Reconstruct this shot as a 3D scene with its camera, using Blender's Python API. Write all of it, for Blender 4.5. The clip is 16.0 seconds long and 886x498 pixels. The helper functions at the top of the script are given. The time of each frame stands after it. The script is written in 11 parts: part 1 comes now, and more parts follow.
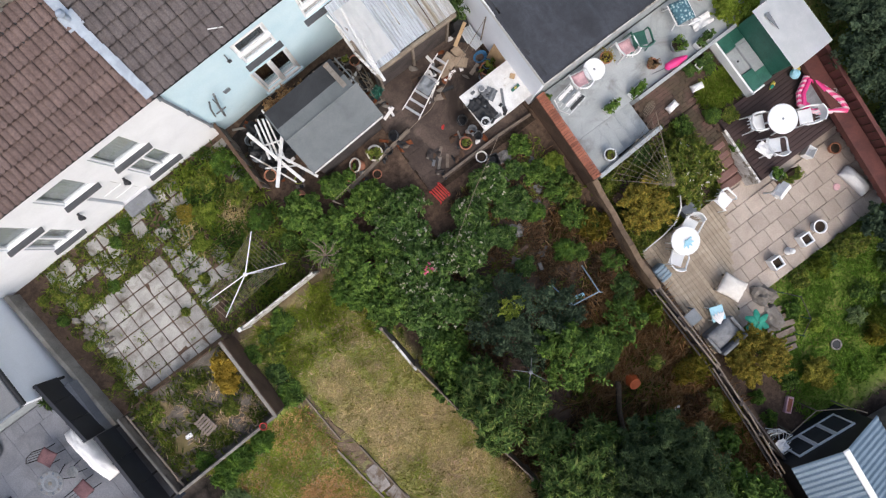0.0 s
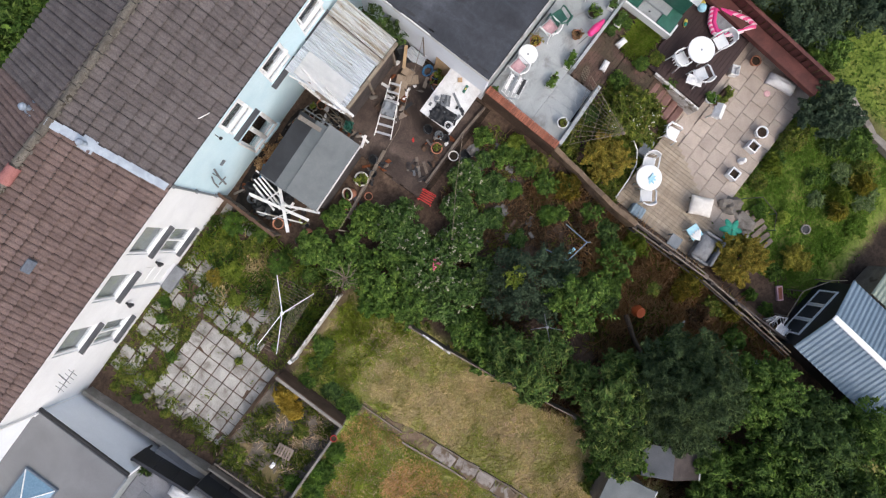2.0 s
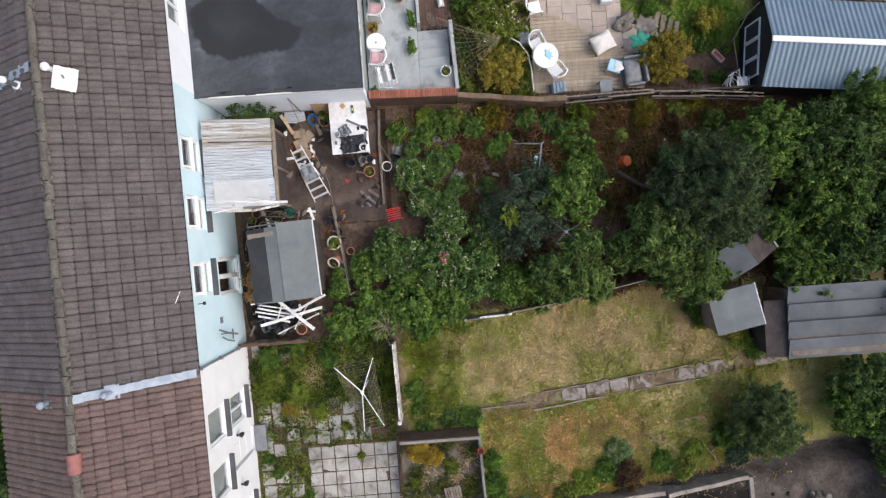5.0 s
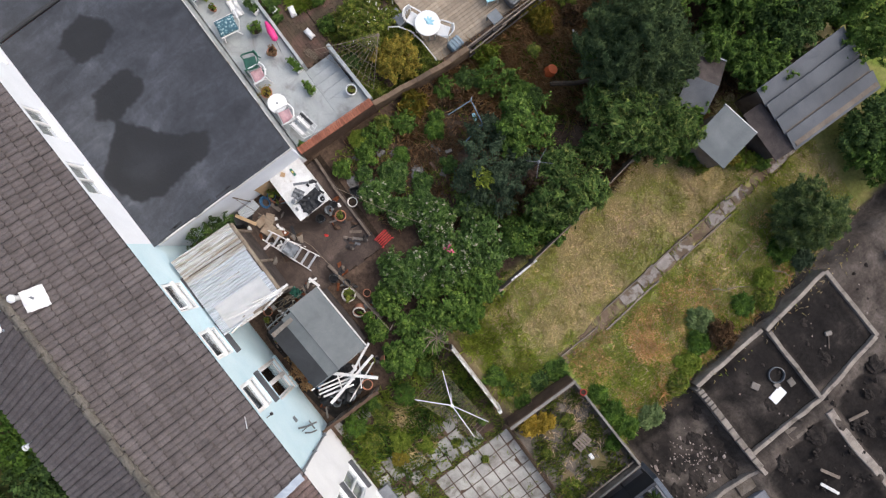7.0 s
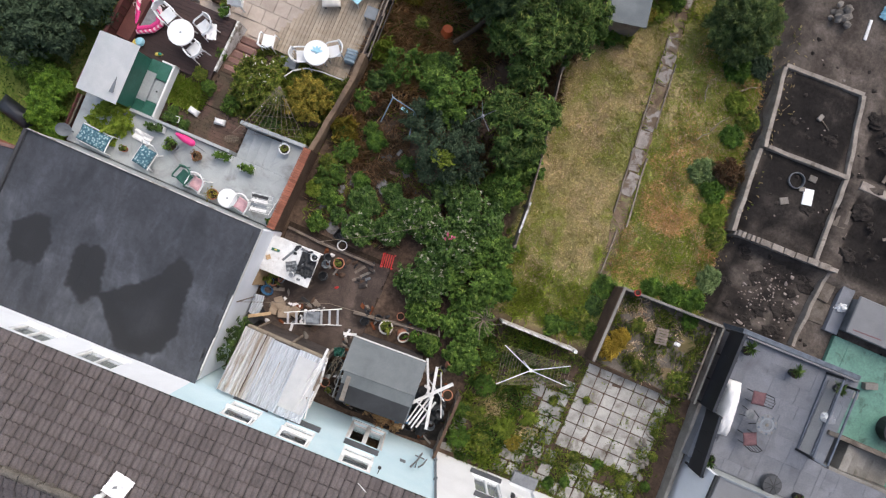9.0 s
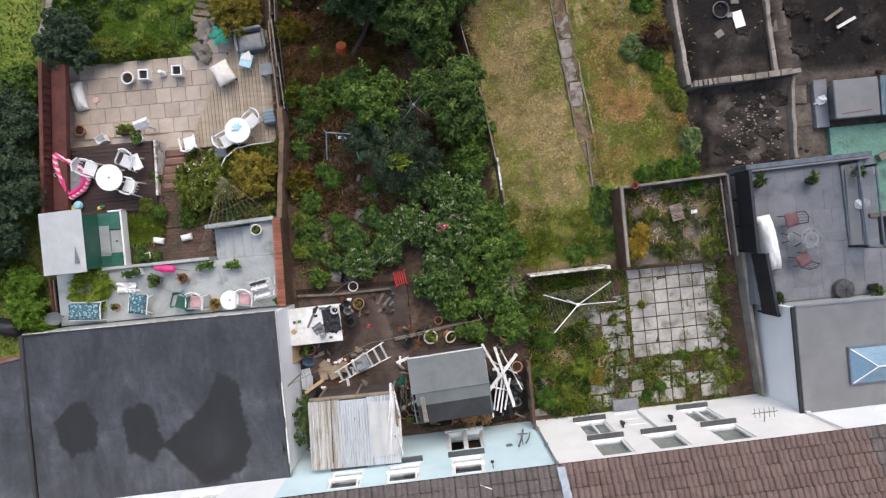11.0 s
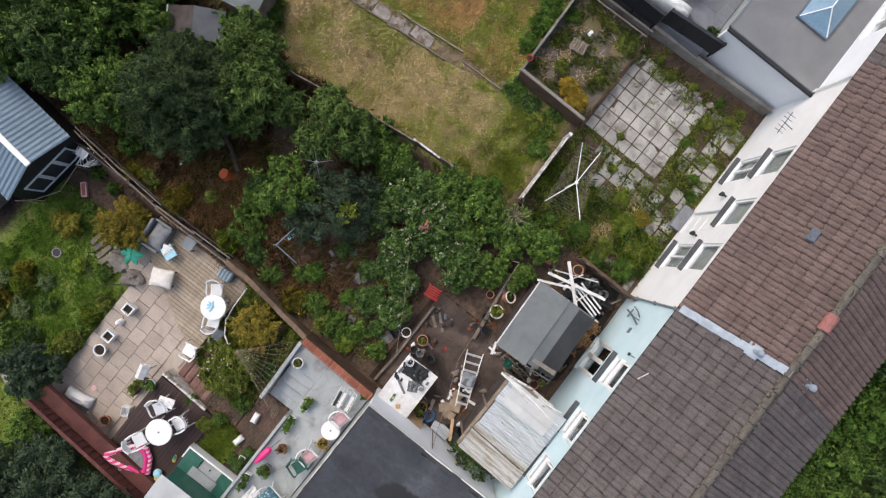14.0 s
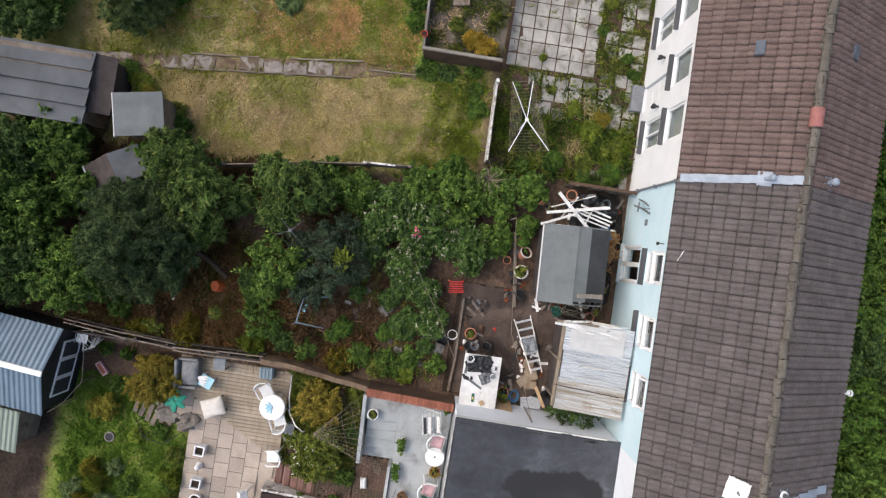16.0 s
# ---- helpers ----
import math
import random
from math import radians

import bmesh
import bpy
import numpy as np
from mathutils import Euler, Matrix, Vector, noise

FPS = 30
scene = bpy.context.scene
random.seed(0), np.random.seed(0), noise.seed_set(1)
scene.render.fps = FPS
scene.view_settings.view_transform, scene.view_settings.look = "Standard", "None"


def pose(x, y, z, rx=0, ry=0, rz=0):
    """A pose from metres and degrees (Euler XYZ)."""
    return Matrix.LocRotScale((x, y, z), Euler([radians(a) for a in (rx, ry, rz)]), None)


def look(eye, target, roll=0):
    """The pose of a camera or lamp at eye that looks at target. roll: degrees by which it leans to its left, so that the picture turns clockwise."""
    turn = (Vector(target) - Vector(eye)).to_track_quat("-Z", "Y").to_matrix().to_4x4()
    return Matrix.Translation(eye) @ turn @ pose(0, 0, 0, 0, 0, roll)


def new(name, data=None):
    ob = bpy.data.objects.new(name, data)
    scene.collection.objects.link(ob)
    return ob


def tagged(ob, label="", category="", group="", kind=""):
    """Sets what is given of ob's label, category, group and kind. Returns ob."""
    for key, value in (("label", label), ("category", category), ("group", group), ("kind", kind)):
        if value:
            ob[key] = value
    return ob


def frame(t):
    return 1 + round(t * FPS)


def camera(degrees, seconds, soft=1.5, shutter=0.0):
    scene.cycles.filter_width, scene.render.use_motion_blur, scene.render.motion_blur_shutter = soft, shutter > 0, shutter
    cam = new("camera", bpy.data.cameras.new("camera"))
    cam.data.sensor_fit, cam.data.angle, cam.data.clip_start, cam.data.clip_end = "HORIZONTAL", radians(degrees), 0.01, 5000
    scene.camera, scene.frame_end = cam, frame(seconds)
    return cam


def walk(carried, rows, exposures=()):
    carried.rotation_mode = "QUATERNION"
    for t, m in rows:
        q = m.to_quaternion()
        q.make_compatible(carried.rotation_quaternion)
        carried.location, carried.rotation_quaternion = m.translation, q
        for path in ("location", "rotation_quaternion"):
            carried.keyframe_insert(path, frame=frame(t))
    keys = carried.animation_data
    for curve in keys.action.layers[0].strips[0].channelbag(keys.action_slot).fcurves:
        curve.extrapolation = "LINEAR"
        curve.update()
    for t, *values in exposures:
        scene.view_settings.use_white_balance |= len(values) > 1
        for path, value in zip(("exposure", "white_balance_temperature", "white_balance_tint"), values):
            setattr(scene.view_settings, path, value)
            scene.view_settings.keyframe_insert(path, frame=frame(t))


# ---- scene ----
cam = camera(72.0, 16.0, soft=1.25)
PATH = [
    (0, pose(-0.239, -0.059, 17.439, -0.49, -0.70, 143.23)),
    (0.5, pose(-0.223, -0.066, 18.137, -0.49, -0.70, 140.16)),
    (1, pose(-0.216, -0.078, 18.775, -0.49, -0.70, 136.79)),
    (1.5, pose(-0.197, -0.063, 19.273, -0.49, -0.70, 132.68)),
    (2, pose(-0.186, -0.017, 19.583, -0.49, -0.70, 127.24)),
    (2.5, pose(-0.180, 0.029, 19.738, -0.49, -0.70, 121.29)),
    (3, pose(-0.183, 0.060, 19.830, -0.49, -0.70, 115.01)),
    (3.5, pose(-0.169, 0.089, 19.877, -0.49, -0.70, 108.28)),
    (4, pose(-0.161, 0.115, 19.912, -0.49, -0.70, 101.42)),
    (4.75, pose(-0.145, 0.138, 19.963, -0.49, -0.70, 90.00)),
    (5.25, pose(-0.133, 0.144, 19.993, -0.49, -0.70, 81.77)),
    (5.75, pose(-0.118, 0.144, 20.015, -0.49, -0.70, 73.42)),
    (6.5, pose(-0.090, 0.133, 20.022, -0.49, -0.70, 61.35)),
    (7, pose(-0.068, 0.119, 20.008, -0.49, -0.70, 53.76)),
    (7.5, pose(-0.053, 0.096, 19.999, -0.49, -0.70, 46.13)),
    (8, pose(-0.039, 0.078, 19.989, -0.49, -0.70, 38.45)),
    (8.5, pose(-0.031, 0.034, 20.007, -0.49, -0.70, 30.86)),
    (9, pose(0.000, 0.000, 20.000, -0.49, -0.70, 23.40)),
    (9.5, pose(0.027, -0.033, 19.993, -0.49, -0.70, 16.00)),
    (10, pose(0.030, -0.080, 20.008, -0.49, -0.70, 8.75)),
    (10.75, pose(0.039, -0.120, 20.019, -0.49, -0.70, -1.94)),
    (11.25, pose(0.047, -0.129, 20.018, -0.49, -0.70, -9.02)),
    (11.75, pose(0.056, -0.133, 20.010, -0.49, -0.70, -16.25)),
    (12.5, pose(0.069, -0.144, 19.989, -0.49, -0.70, -27.75)),
    (13, pose(0.076, -0.158, 19.967, -0.49, -0.70, -35.92)),
    (13.5, pose(0.090, -0.183, 19.951, -0.49, -0.70, -44.17)),
    (14, pose(0.087, -0.203, 19.945, -0.49, -0.70, -51.45)),
    (14.5, pose(0.075, -0.217, 19.939, -0.49, -0.70, -58.84)),
    (15, pose(0.069, -0.236, 19.920, -0.49, -0.70, -66.25)),
    (15.5, pose(0.064, -0.247, 19.918, -0.49, -0.70, -73.65)),
    (16, pose(0.064, -0.250, 19.901, -0.49, -0.70, -80.94)),
]
walk(cam, PATH, [(0.0, -0.15, 6300, 10), (10.2, -0.14, 6300, 10), (12.3, -0.19, 6350, 10), (13.5, -0.23, 6400, 10), (15.0, -0.22, 6450, 10), (16.0, -0.17, 6450, 10)])

# ---- world, sun ----
world = bpy.data.worlds.new("sky")
scene.world = world
world.use_nodes = True
wn = world.node_tree
sky = wn.nodes.new("ShaderNodeTexSky")
sky.sky_type = "NISHITA"
sky.sun_disc = False
sky.sun_elevation, sky.sun_rotation = radians(52), radians(20)
sky.dust_density = 6.0
sky.ozone_density = 1.0
wn.nodes["Background"].inputs["Strength"].default_value = 0.215
wn.links.new(sky.outputs["Color"], wn.nodes["Background"].inputs["Color"])
sun_data = bpy.data.lights.new("sun", "SUN")
sun_data.energy, sun_data.angle, sun_data.color = 1.05, radians(70), (0.84, 0.94, 1.04)
sun = new("sun", sun_data)
sun.matrix_world = look((-6.5, 12, 18.5), (0, 0, 0))


# ---- materials ----
def base_material(name):
    m = bpy.data.materials.new(name)
    m.use_nodes = True
    return m, m.node_tree, m.node_tree.nodes["Principled BSDF"]


def noise_node(nt, scale, detail=4.0, rough=0.6, distort=0.0, stretch=None):
    g = nt.nodes.new("ShaderNodeNewGeometry")
    n = nt.nodes.new("ShaderNodeTexNoise")
    n.inputs["Scale"].default_value, n.inputs["Detail"].default_value = scale, detail
    n.inputs["Roughness"].default_value, n.inputs["Distortion"].default_value = rough, distort
    src = g.outputs["Position"]
    if stretch:
        mp = nt.nodes.new("ShaderNodeMapping")
        mp.inputs["Rotation"].default_value = (0, 0, stretch[3] if len(stretch) > 3 else 0)
        mp.inputs["Scale"].default_value = stretch[:3]
        nt.links.new(src, mp.inputs["Vector"])
        src = mp.outputs["Vector"]
    nt.links.new(src, n.inputs["Vector"])
    return n.outputs["Fac"]


def ramp_node(nt, fac, stops):
    r = nt.nodes.new("ShaderNodeValToRGB")
    while len(r.color_ramp.elements) < len(stops):
        r.color_ramp.elements.new(0.5)
    for e, (p, c) in zip(r.color_ramp.elements, stops):
        e.position, e.color = p, (*c, 1) if len(c) == 3 else c
    nt.links.new(fac, r.inputs["Fac"])
    return r.outputs["Color"]


def mix_node(nt, fac, a, b, mode="MIX"):
    x = nt.nodes.new("ShaderNodeMix")
    x.data_type, x.blend_type = "RGBA", mode
    for sock, v in ((x.inputs["Factor"], fac), (x.inputs[6], a), (x.inputs[7], b)):
        if isinstance(v, bpy.types.NodeSocket):
            nt.links.new(v, sock)
        elif isinstance(v, (int, float)):
            sock.default_value = v
        else:
            sock.default_value = (*v, 1)
    return x.outputs[2]


def grey(v):
    return (v, v, v)


def surf(name, c1, c2, rough=0.8, scale=2.0, fine=40.0, bump=0.3, metal=0.0, spread=(0.35, 0.65), vary=0.0, c3=None, c3at=(0.6, 0.72),
         c3scale=0.7, stretch=None, grain=0.25, island=False):
    """Two tones in large patches, grain at fine scale, an optional stain c3, and a spread of tone from piece to piece."""
    m, nt, p = base_material(name)
    big = noise_node(nt, scale, 5, 0.6, 0.4, stretch)
    col = ramp_node(nt, big, [(spread[0], c1), (spread[1], c2)])
    small = noise_node(nt, fine, 3, 0.7, 0, stretch)
    col = mix_node(nt, 1.0, col, ramp_node(nt, small, [(0.25, grey(1 - grain)), (0.75, grey(1 + grain * 0.6))]), "MULTIPLY")
    if c3:
        stain = noise_node(nt, c3scale, 6, 0.65, 0.6)
        col = mix_node(nt, ramp_node(nt, stain, [(c3at[0], grey(0)), (c3at[1], grey(1))]), col, c3)
    if vary:
        if island:
            src = nt.nodes.new("ShaderNodeNewGeometry").outputs["Random Per Island"]
        else:
            src = nt.nodes.new("ShaderNodeObjectInfo").outputs["Random"]
        col = mix_node(nt, 1.0, col, ramp_node(nt, src, [(0.0, grey(1 - vary)), (1.0, grey(1 + vary))]), "MULTIPLY")
    nt.links.new(col, p.inputs["Base Color"])
    p.inputs["Roughness"].default_value, p.inputs["Metallic"].default_value = rough, metal
    if rough > 0.93:
        p.inputs["Specular IOR Level"].default_value = 0.15
    if bump:
        b = nt.nodes.new("ShaderNodeBump")
        b.inputs["Strength"].default_value, b.inputs["Distance"].default_value = bump, 0.02
        nt.links.new(small, b.inputs["Height"])
        nt.links.new(b.outputs["Normal"], p.inputs["Normal"])
    return m


def leafy(name, tones, gloss=0.5, thin=0.25, shoots=False):
    """Leaves: a tone for each leaf, light that comes through, a waxy sheen."""
    m, nt, p = base_material(name)
    rnd = nt.nodes.new("ShaderNodeNewGeometry").outputs["Random Per Island"]
    n = len(tones)
    col = ramp_node(nt, rnd, [(i / max(1, n - 1), c) for i, c in enumerate(tones)])
    patch = noise_node(nt, 2.2, 3, 0.6)
    col = mix_node(nt, 1.0, col, ramp_node(nt, patch, [(0.3, grey(0.7)), (0.7, grey(1.25))]), "MULTIPLY")
    if shoots:
        tuft = noise_node(nt, 5.5, 2, 0.5)
        col = mix_node(nt, 1.0, col, ramp_node(nt, tuft, [(0.34, (0.62, 0.66, 0.7)), (0.5, grey(1.0)), (0.68, (1.5, 1.38, 1.2))]), "MULTIPLY")
    nt.links.new(col, p.inputs["Base Color"])
    p.inputs["Roughness"].default_value = gloss + 0.2
    p.inputs["Specular IOR Level"].default_value = 0.2
    tr = nt.nodes.new("ShaderNodeBsdfTranslucent")
    nt.links.new(col, tr.inputs["Color"])
    mx = nt.nodes.new("ShaderNodeMixShader")
    mx.inputs["Fac"].default_value = thin
    nt.links.new(p.outputs[0], mx.inputs[1])
    nt.links.new(tr.outputs[0], mx.inputs[2])
    nt.links.new(mx.outputs[0], nt.nodes["Material Output"].inputs["Surface"])
    return m


TILE_BROWN = surf("brown_concrete_tile", (0.098, 0.082, 0.079), (0.142, 0.121, 0.117), 0.92, 2.6, 26, 0.6, vary=0.1, c3=(0.3, 0.275, 0.25), c3at=(0.71, 0.77), c3scale=6.5, grain=0.38)
TILE_RED = surf("red_brown_tile", (0.132, 0.09, 0.079), (0.182, 0.128, 0.114), 0.92, 2.6, 26, 0.6, vary=0.09, c3=(0.27, 0.215, 0.19), c3at=(0.72, 0.79), c3scale=6.5, grain=0.36)
TILE_BROWN_JOIN = surf("brown_concrete_tiles_joined", (0.098, 0.082, 0.079), (0.142, 0.121, 0.117), 0.92, 2.6, 26, 0.6, vary=0.1, c3=(0.3, 0.275, 0.25), c3at=(0.71, 0.77), c3scale=6.5, grain=0.38, island=True)
TILE_RED_JOIN = surf("red_brown_tiles_joined", (0.132, 0.09, 0.079), (0.182, 0.128, 0.114), 0.92, 2.6, 26, 0.6, vary=0.09, c3=(0.27, 0.215, 0.19), c3at=(0.72, 0.79), c3scale=6.5, grain=0.36, island=True)
RIDGE = surf("lichened_mortar_ridge", (0.115, 0.102, 0.085), (0.19, 0.172, 0.148), 0.95, 5, 40, 0.9, vary=0.15, c3=(0.05, 0.042, 0.03), c3at=(0.57, 0.64), c3scale=5.0, grain=0.35)
RIDGE_NEW = surf("red_clay_ridge", (0.28, 0.11, 0.1), (0.36, 0.15, 0.135), 0.85, 6, 40, 0.4)
LEAD = surf("pale_lead_flashing", (0.24, 0.285, 0.345), (0.36, 0.415, 0.485), 0.55, 3, 12, 0.15, grain=0.1)
BLUE_RENDER = surf("pale_blue_render", (0.55, 0.73, 0.8), (0.63, 0.79, 0.85), 0.85, 1.0, 30, 0.25, grain=0.06, c3=(0.45, 0.55, 0.57), c3at=(0.66, 0.85), c3scale=0.9)
WHITE_RENDER = surf("cream_white_render", (0.765, 0.77, 0.785), (0.84, 0.845, 0.86), 0.85, 1.0, 30, 0.25, grain=0.06, c3=(0.6, 0.57, 0.5), c3at=(0.68, 0.9), c3scale=0.8)
CLEAN_RENDER = surf("white_render", (0.78, 0.81, 0.86), (0.84, 0.87, 0.92), 0.85, 1.0, 30, 0.2, grain=0.05)
WHITE_PVC = surf("white_pvc", (0.78, 0.79, 0.8), (0.84, 0.84, 0.84), 0.4, 3, 30, 0.05, grain=0.04)
WHITE_WOOD = surf("white_painted_wood", (0.6, 0.59, 0.57), (0.78, 0.78, 0.77), 0.6, 3, 25, 0.3, grain=0.15, c3=(0.4, 0.36, 0.3), c3at=(0.64, 0.75), c3scale=4)
FLAKED = surf("flaking_white_paint", (0.5, 0.48, 0.45), (0.74, 0.73, 0.71), 0.8, 5, 25, 0.4, grain=0.15, c3=(0.22, 0.19, 0.15), c3at=(0.5, 0.6), c3scale=3.5)
BLACK_PLASTIC = surf("black_plastic", (0.012, 0.013, 0.015), (0.02, 0.021, 0.024), 0.65, 3, 30, 0.1)
SCREEN = surf("blue_black_panel", (0.012, 0.014, 0.02), (0.02, 0.023, 0.031), 0.5, 2, 30, 0.05)
SLATE = surf("dark_slate_sill", (0.05, 0.053, 0.06), (0.075, 0.078, 0.085), 0.6, 3, 30, 0.2)
FELT = surf("black_roofing_felt", (0.03, 0.031, 0.034), (0.052, 0.053, 0.058), 0.75, 0.7, 50, 0.35, c3=(0.075, 0.075, 0.08), c3at=(0.55, 0.75), c3scale=0.45)
FELT_GREY = surf("grey_mineral_felt", (0.13, 0.145, 0.148), (0.185, 0.2, 0.202), 0.85, 1.2, 60, 0.4, c3=(0.12, 0.13, 0.14), c3at=(0.62, 0.75), c3scale=1.1)
FELT_DARK = surf("dark_shed_felt", (0.028, 0.03, 0.033), (0.045, 0.047, 0.052), 0.85, 1.2, 60, 0.4)
GREY_ROOF = surf("grey_flat_roofing", (0.15, 0.153, 0.16), (0.2, 0.205, 0.212), 0.6, 0.8, 40, 0.15, c3=(0.15, 0.15, 0.16), c3at=(0.6, 0.75), c3scale=0.9)
CONCRETE = surf("grey_concrete", (0.17, 0.155, 0.135), (0.28, 0.262, 0.235), 0.9, 1.6, 30, 0.5, c3=(0.11, 0.1, 0.08), c3at=(0.58, 0.72), c3scale=1.5, vary=0.12)
SLAB = surf("weathered_paving_slab", (0.27, 0.262, 0.243), (0.43, 0.417, 0.39), 0.9, 1.6, 35, 0.4, vary=0.14, c3=(0.115, 0.1, 0.08), c3at=(0.5, 0.7), c3scale=1.7)
SLAB_BUFF = surf("buff_paving_slab", (0.36, 0.3, 0.25), (0.46, 0.39, 0.33), 0.9, 1.5, 35, 0.4, vary=0.1, c3=(0.25, 0.21, 0.18), c3at=(0.62, 0.78), c3scale=1.3)
SLAB_SLATE = surf("blue_grey_terrace_slab", (0.138, 0.145, 0.165), (0.192, 0.2, 0.224), 0.8, 1.2, 35, 0.3, vary=0.1, c3=(0.1, 0.103, 0.115), c3at=(0.56, 0.72), c3scale=0.8)
PATIO_PAINT = surf("pale_grey_painted_concrete", (0.3, 0.325, 0.33), (0.42, 0.445, 0.45), 0.75, 0.9, 30, 0.3, c3=(0.2, 0.2, 0.19), c3at=(0.52, 0.74), c3scale=1.5, grain=0.12)
BRICK = surf("red_brick", (0.25, 0.085, 0.05), (0.34, 0.13, 0.08), 0.9, 3, 40, 0.5, vary=0.2)
STEP_BRICK = surf("faded_red_brick_step", (0.16, 0.085, 0.07), (0.24, 0.14, 0.12), 0.9, 2, 40, 0.5, vary=0.15)
PATH_SLAB = surf("broken_path_concrete", (0.2, 0.172, 0.15), (0.33, 0.3, 0.275), 0.95, 2.5, 35, 0.5, vary=0.12, c3=(0.12, 0.088, 0.06), c3at=(0.47, 0.56), c3scale=3.0)
PATH_EARTH = surf("trodden_brown_earth", (0.1, 0.068, 0.045), (0.2, 0.145, 0.1), 0.95, 3, 40, 0.6, c3=(0.2, 0.19, 0.08), c3at=(0.52, 0.62), c3scale=3.5)
GRIT = surf("pale_gritty_soil", (0.085, 0.072, 0.058), (0.215, 0.185, 0.15), 0.95, 1.5, 30, 0.9, grain=0.45, c3=(0.06, 0.046, 0.034), c3at=(0.5, 0.68), c3scale=1.8)
BANK = surf("brown_earth_bank", (0.13, 0.09, 0.06), (0.23, 0.165, 0.115), 0.95, 2.5, 30, 0.6, c3=(0.08, 0.055, 0.04), c3at=(0.55, 0.68), c3scale=2.0)
DARK_WOOD = surf("dark_damp_timber", (0.035, 0.028, 0.026), (0.075, 0.06, 0.055), 0.9, 2, 25, 0.5, vary=0.15)
DULL_RED = surf("dull_red_fabric", (0.13, 0.065, 0.07), (0.18, 0.095, 0.1), 0.9, 6, 40, 0.3)
GREY_FABRIC_STONE = surf("blue_grey_stone", (0.15, 0.16, 0.175), (0.22, 0.23, 0.245), 0.8, 4, 40, 0.3)
GREY_FABRIC = surf("mid_grey_fabric", (0.19, 0.195, 0.205), (0.27, 0.275, 0.285), 0.9, 6, 40, 0.3)
DARK_BLUE_GREY = surf("dark_blue_grey_plastic", (0.1, 0.13, 0.17), (0.15, 0.19, 0.24), 0.5, 3, 30, 0.1)
BRICK_PATH = surf("mossy_brick_paving", (0.085, 0.055, 0.042), (0.14, 0.08, 0.06), 0.9, 2, 40, 0.5, vary=0.2, c3=(0.08, 0.058, 0.036), c3at=(0.42, 0.58), c3scale=1.5)
BROWN_WALL = surf("brown_rendered_garden_wall", (0.085, 0.055, 0.04), (0.13, 0.085, 0.06), 0.95, 2, 30, 0.5)
DECK_PALE = surf("weathered_pale_decking", (0.31, 0.25, 0.185), (0.41, 0.34, 0.26), 0.85, 1.2, 30, 0.3, vary=0.13, stretch=(1, 6, 1))
DECK_BROWN = surf("dark_brown_decking", (0.032, 0.017, 0.016), (0.052, 0.029, 0.026), 0.8, 1.2, 30, 0.3, vary=0.18)
DECK_WORN = surf("worn_brown_boarding", (0.05, 0.034, 0.027), (0.128, 0.093, 0.075), 0.92, 0.75, 22, 0.5, vary=0.025, c3=(0.034, 0.024, 0.019), c3at=(0.47, 0.62), c3scale=0.85, grain=0.4)
TIMBER = surf("grey_weathered_timber", (0.15, 0.118, 0.092), (0.25, 0.205, 0.165), 0.9, 2, 25, 0.5, vary=0.2, c3=(0.09, 0.065, 0.045), c3at=(0.6, 0.7), c3scale=3)
RED_FENCE = surf("red_brown_stained_timber", (0.085, 0.026, 0.021), (0.135, 0.042, 0.034), 0.8, 2, 25, 0.4, vary=0.16)
BARE_WOOD = surf("bare_pine_wood", (0.42, 0.28, 0.15), (0.55, 0.39, 0.23), 0.75, 2, 20, 0.3, vary=0.1)
CARD = surf("brown_cardboard", (0.26, 0.19, 0.13), (0.38, 0.3, 0.22), 0.9, 3, 20, 0.15, vary=0.15)
TERRACOTTA = surf("terracotta", (0.33, 0.13, 0.07), (0.45, 0.2, 0.12), 0.85, 4, 30, 0.25, vary=0.15)
SOIL = surf("potting_soil", (0.03, 0.021, 0.015), (0.055, 0.04, 0.028), 0.95, 8, 50, 0.9)
STONE = surf("grey_garden_stone", (0.16, 0.14, 0.12), (0.27, 0.245, 0.215), 0.9, 3, 30, 0.6, vary=0.2)
GREY_STONE = surf("blue_grey_slab_stone", (0.15, 0.142, 0.138), (0.23, 0.218, 0.21), 0.9, 4, 30, 0.6, vary=0.2, c3=(0.09, 0.08, 0.068), c3at=(0.58, 0.7), c3scale=3)
CORRUGATED = surf("weathered_corrugated_sheet", (0.5, 0.52, 0.55), (0.84, 0.88, 0.93), 0.5, 3.6, 30, 0.2, c3=(0.42, 0.36, 0.3), c3at=(0.66, 0.74), c3scale=1.6, stretch=(4.2, 0.1, 1), vary=0.06, spread=(0.34, 0.5))
CORRUGATED_WARM = surf("rust_streaked_corrugated_sheet", (0.5, 0.42, 0.32), (0.82, 0.82, 0.82), 0.5, 3.6, 30, 0.2, c3=(0.4, 0.3, 0.2), c3at=(0.6, 0.7), c3scale=1.6, stretch=(4.2, 0.1, 1), vary=0.06, spread=(0.36, 0.56))
BLUE_SHEET = surf("blue_profiled_roof_sheet", (0.135, 0.195, 0.25), (0.178, 0.245, 0.31), 0.6, 1.2, 30, 0.1)
GREEN_SHEET = surf("faded_green_roof_sheet", (0.2, 0.245, 0.195), (0.29, 0.335, 0.275), 0.6, 1.2, 30, 0.1)
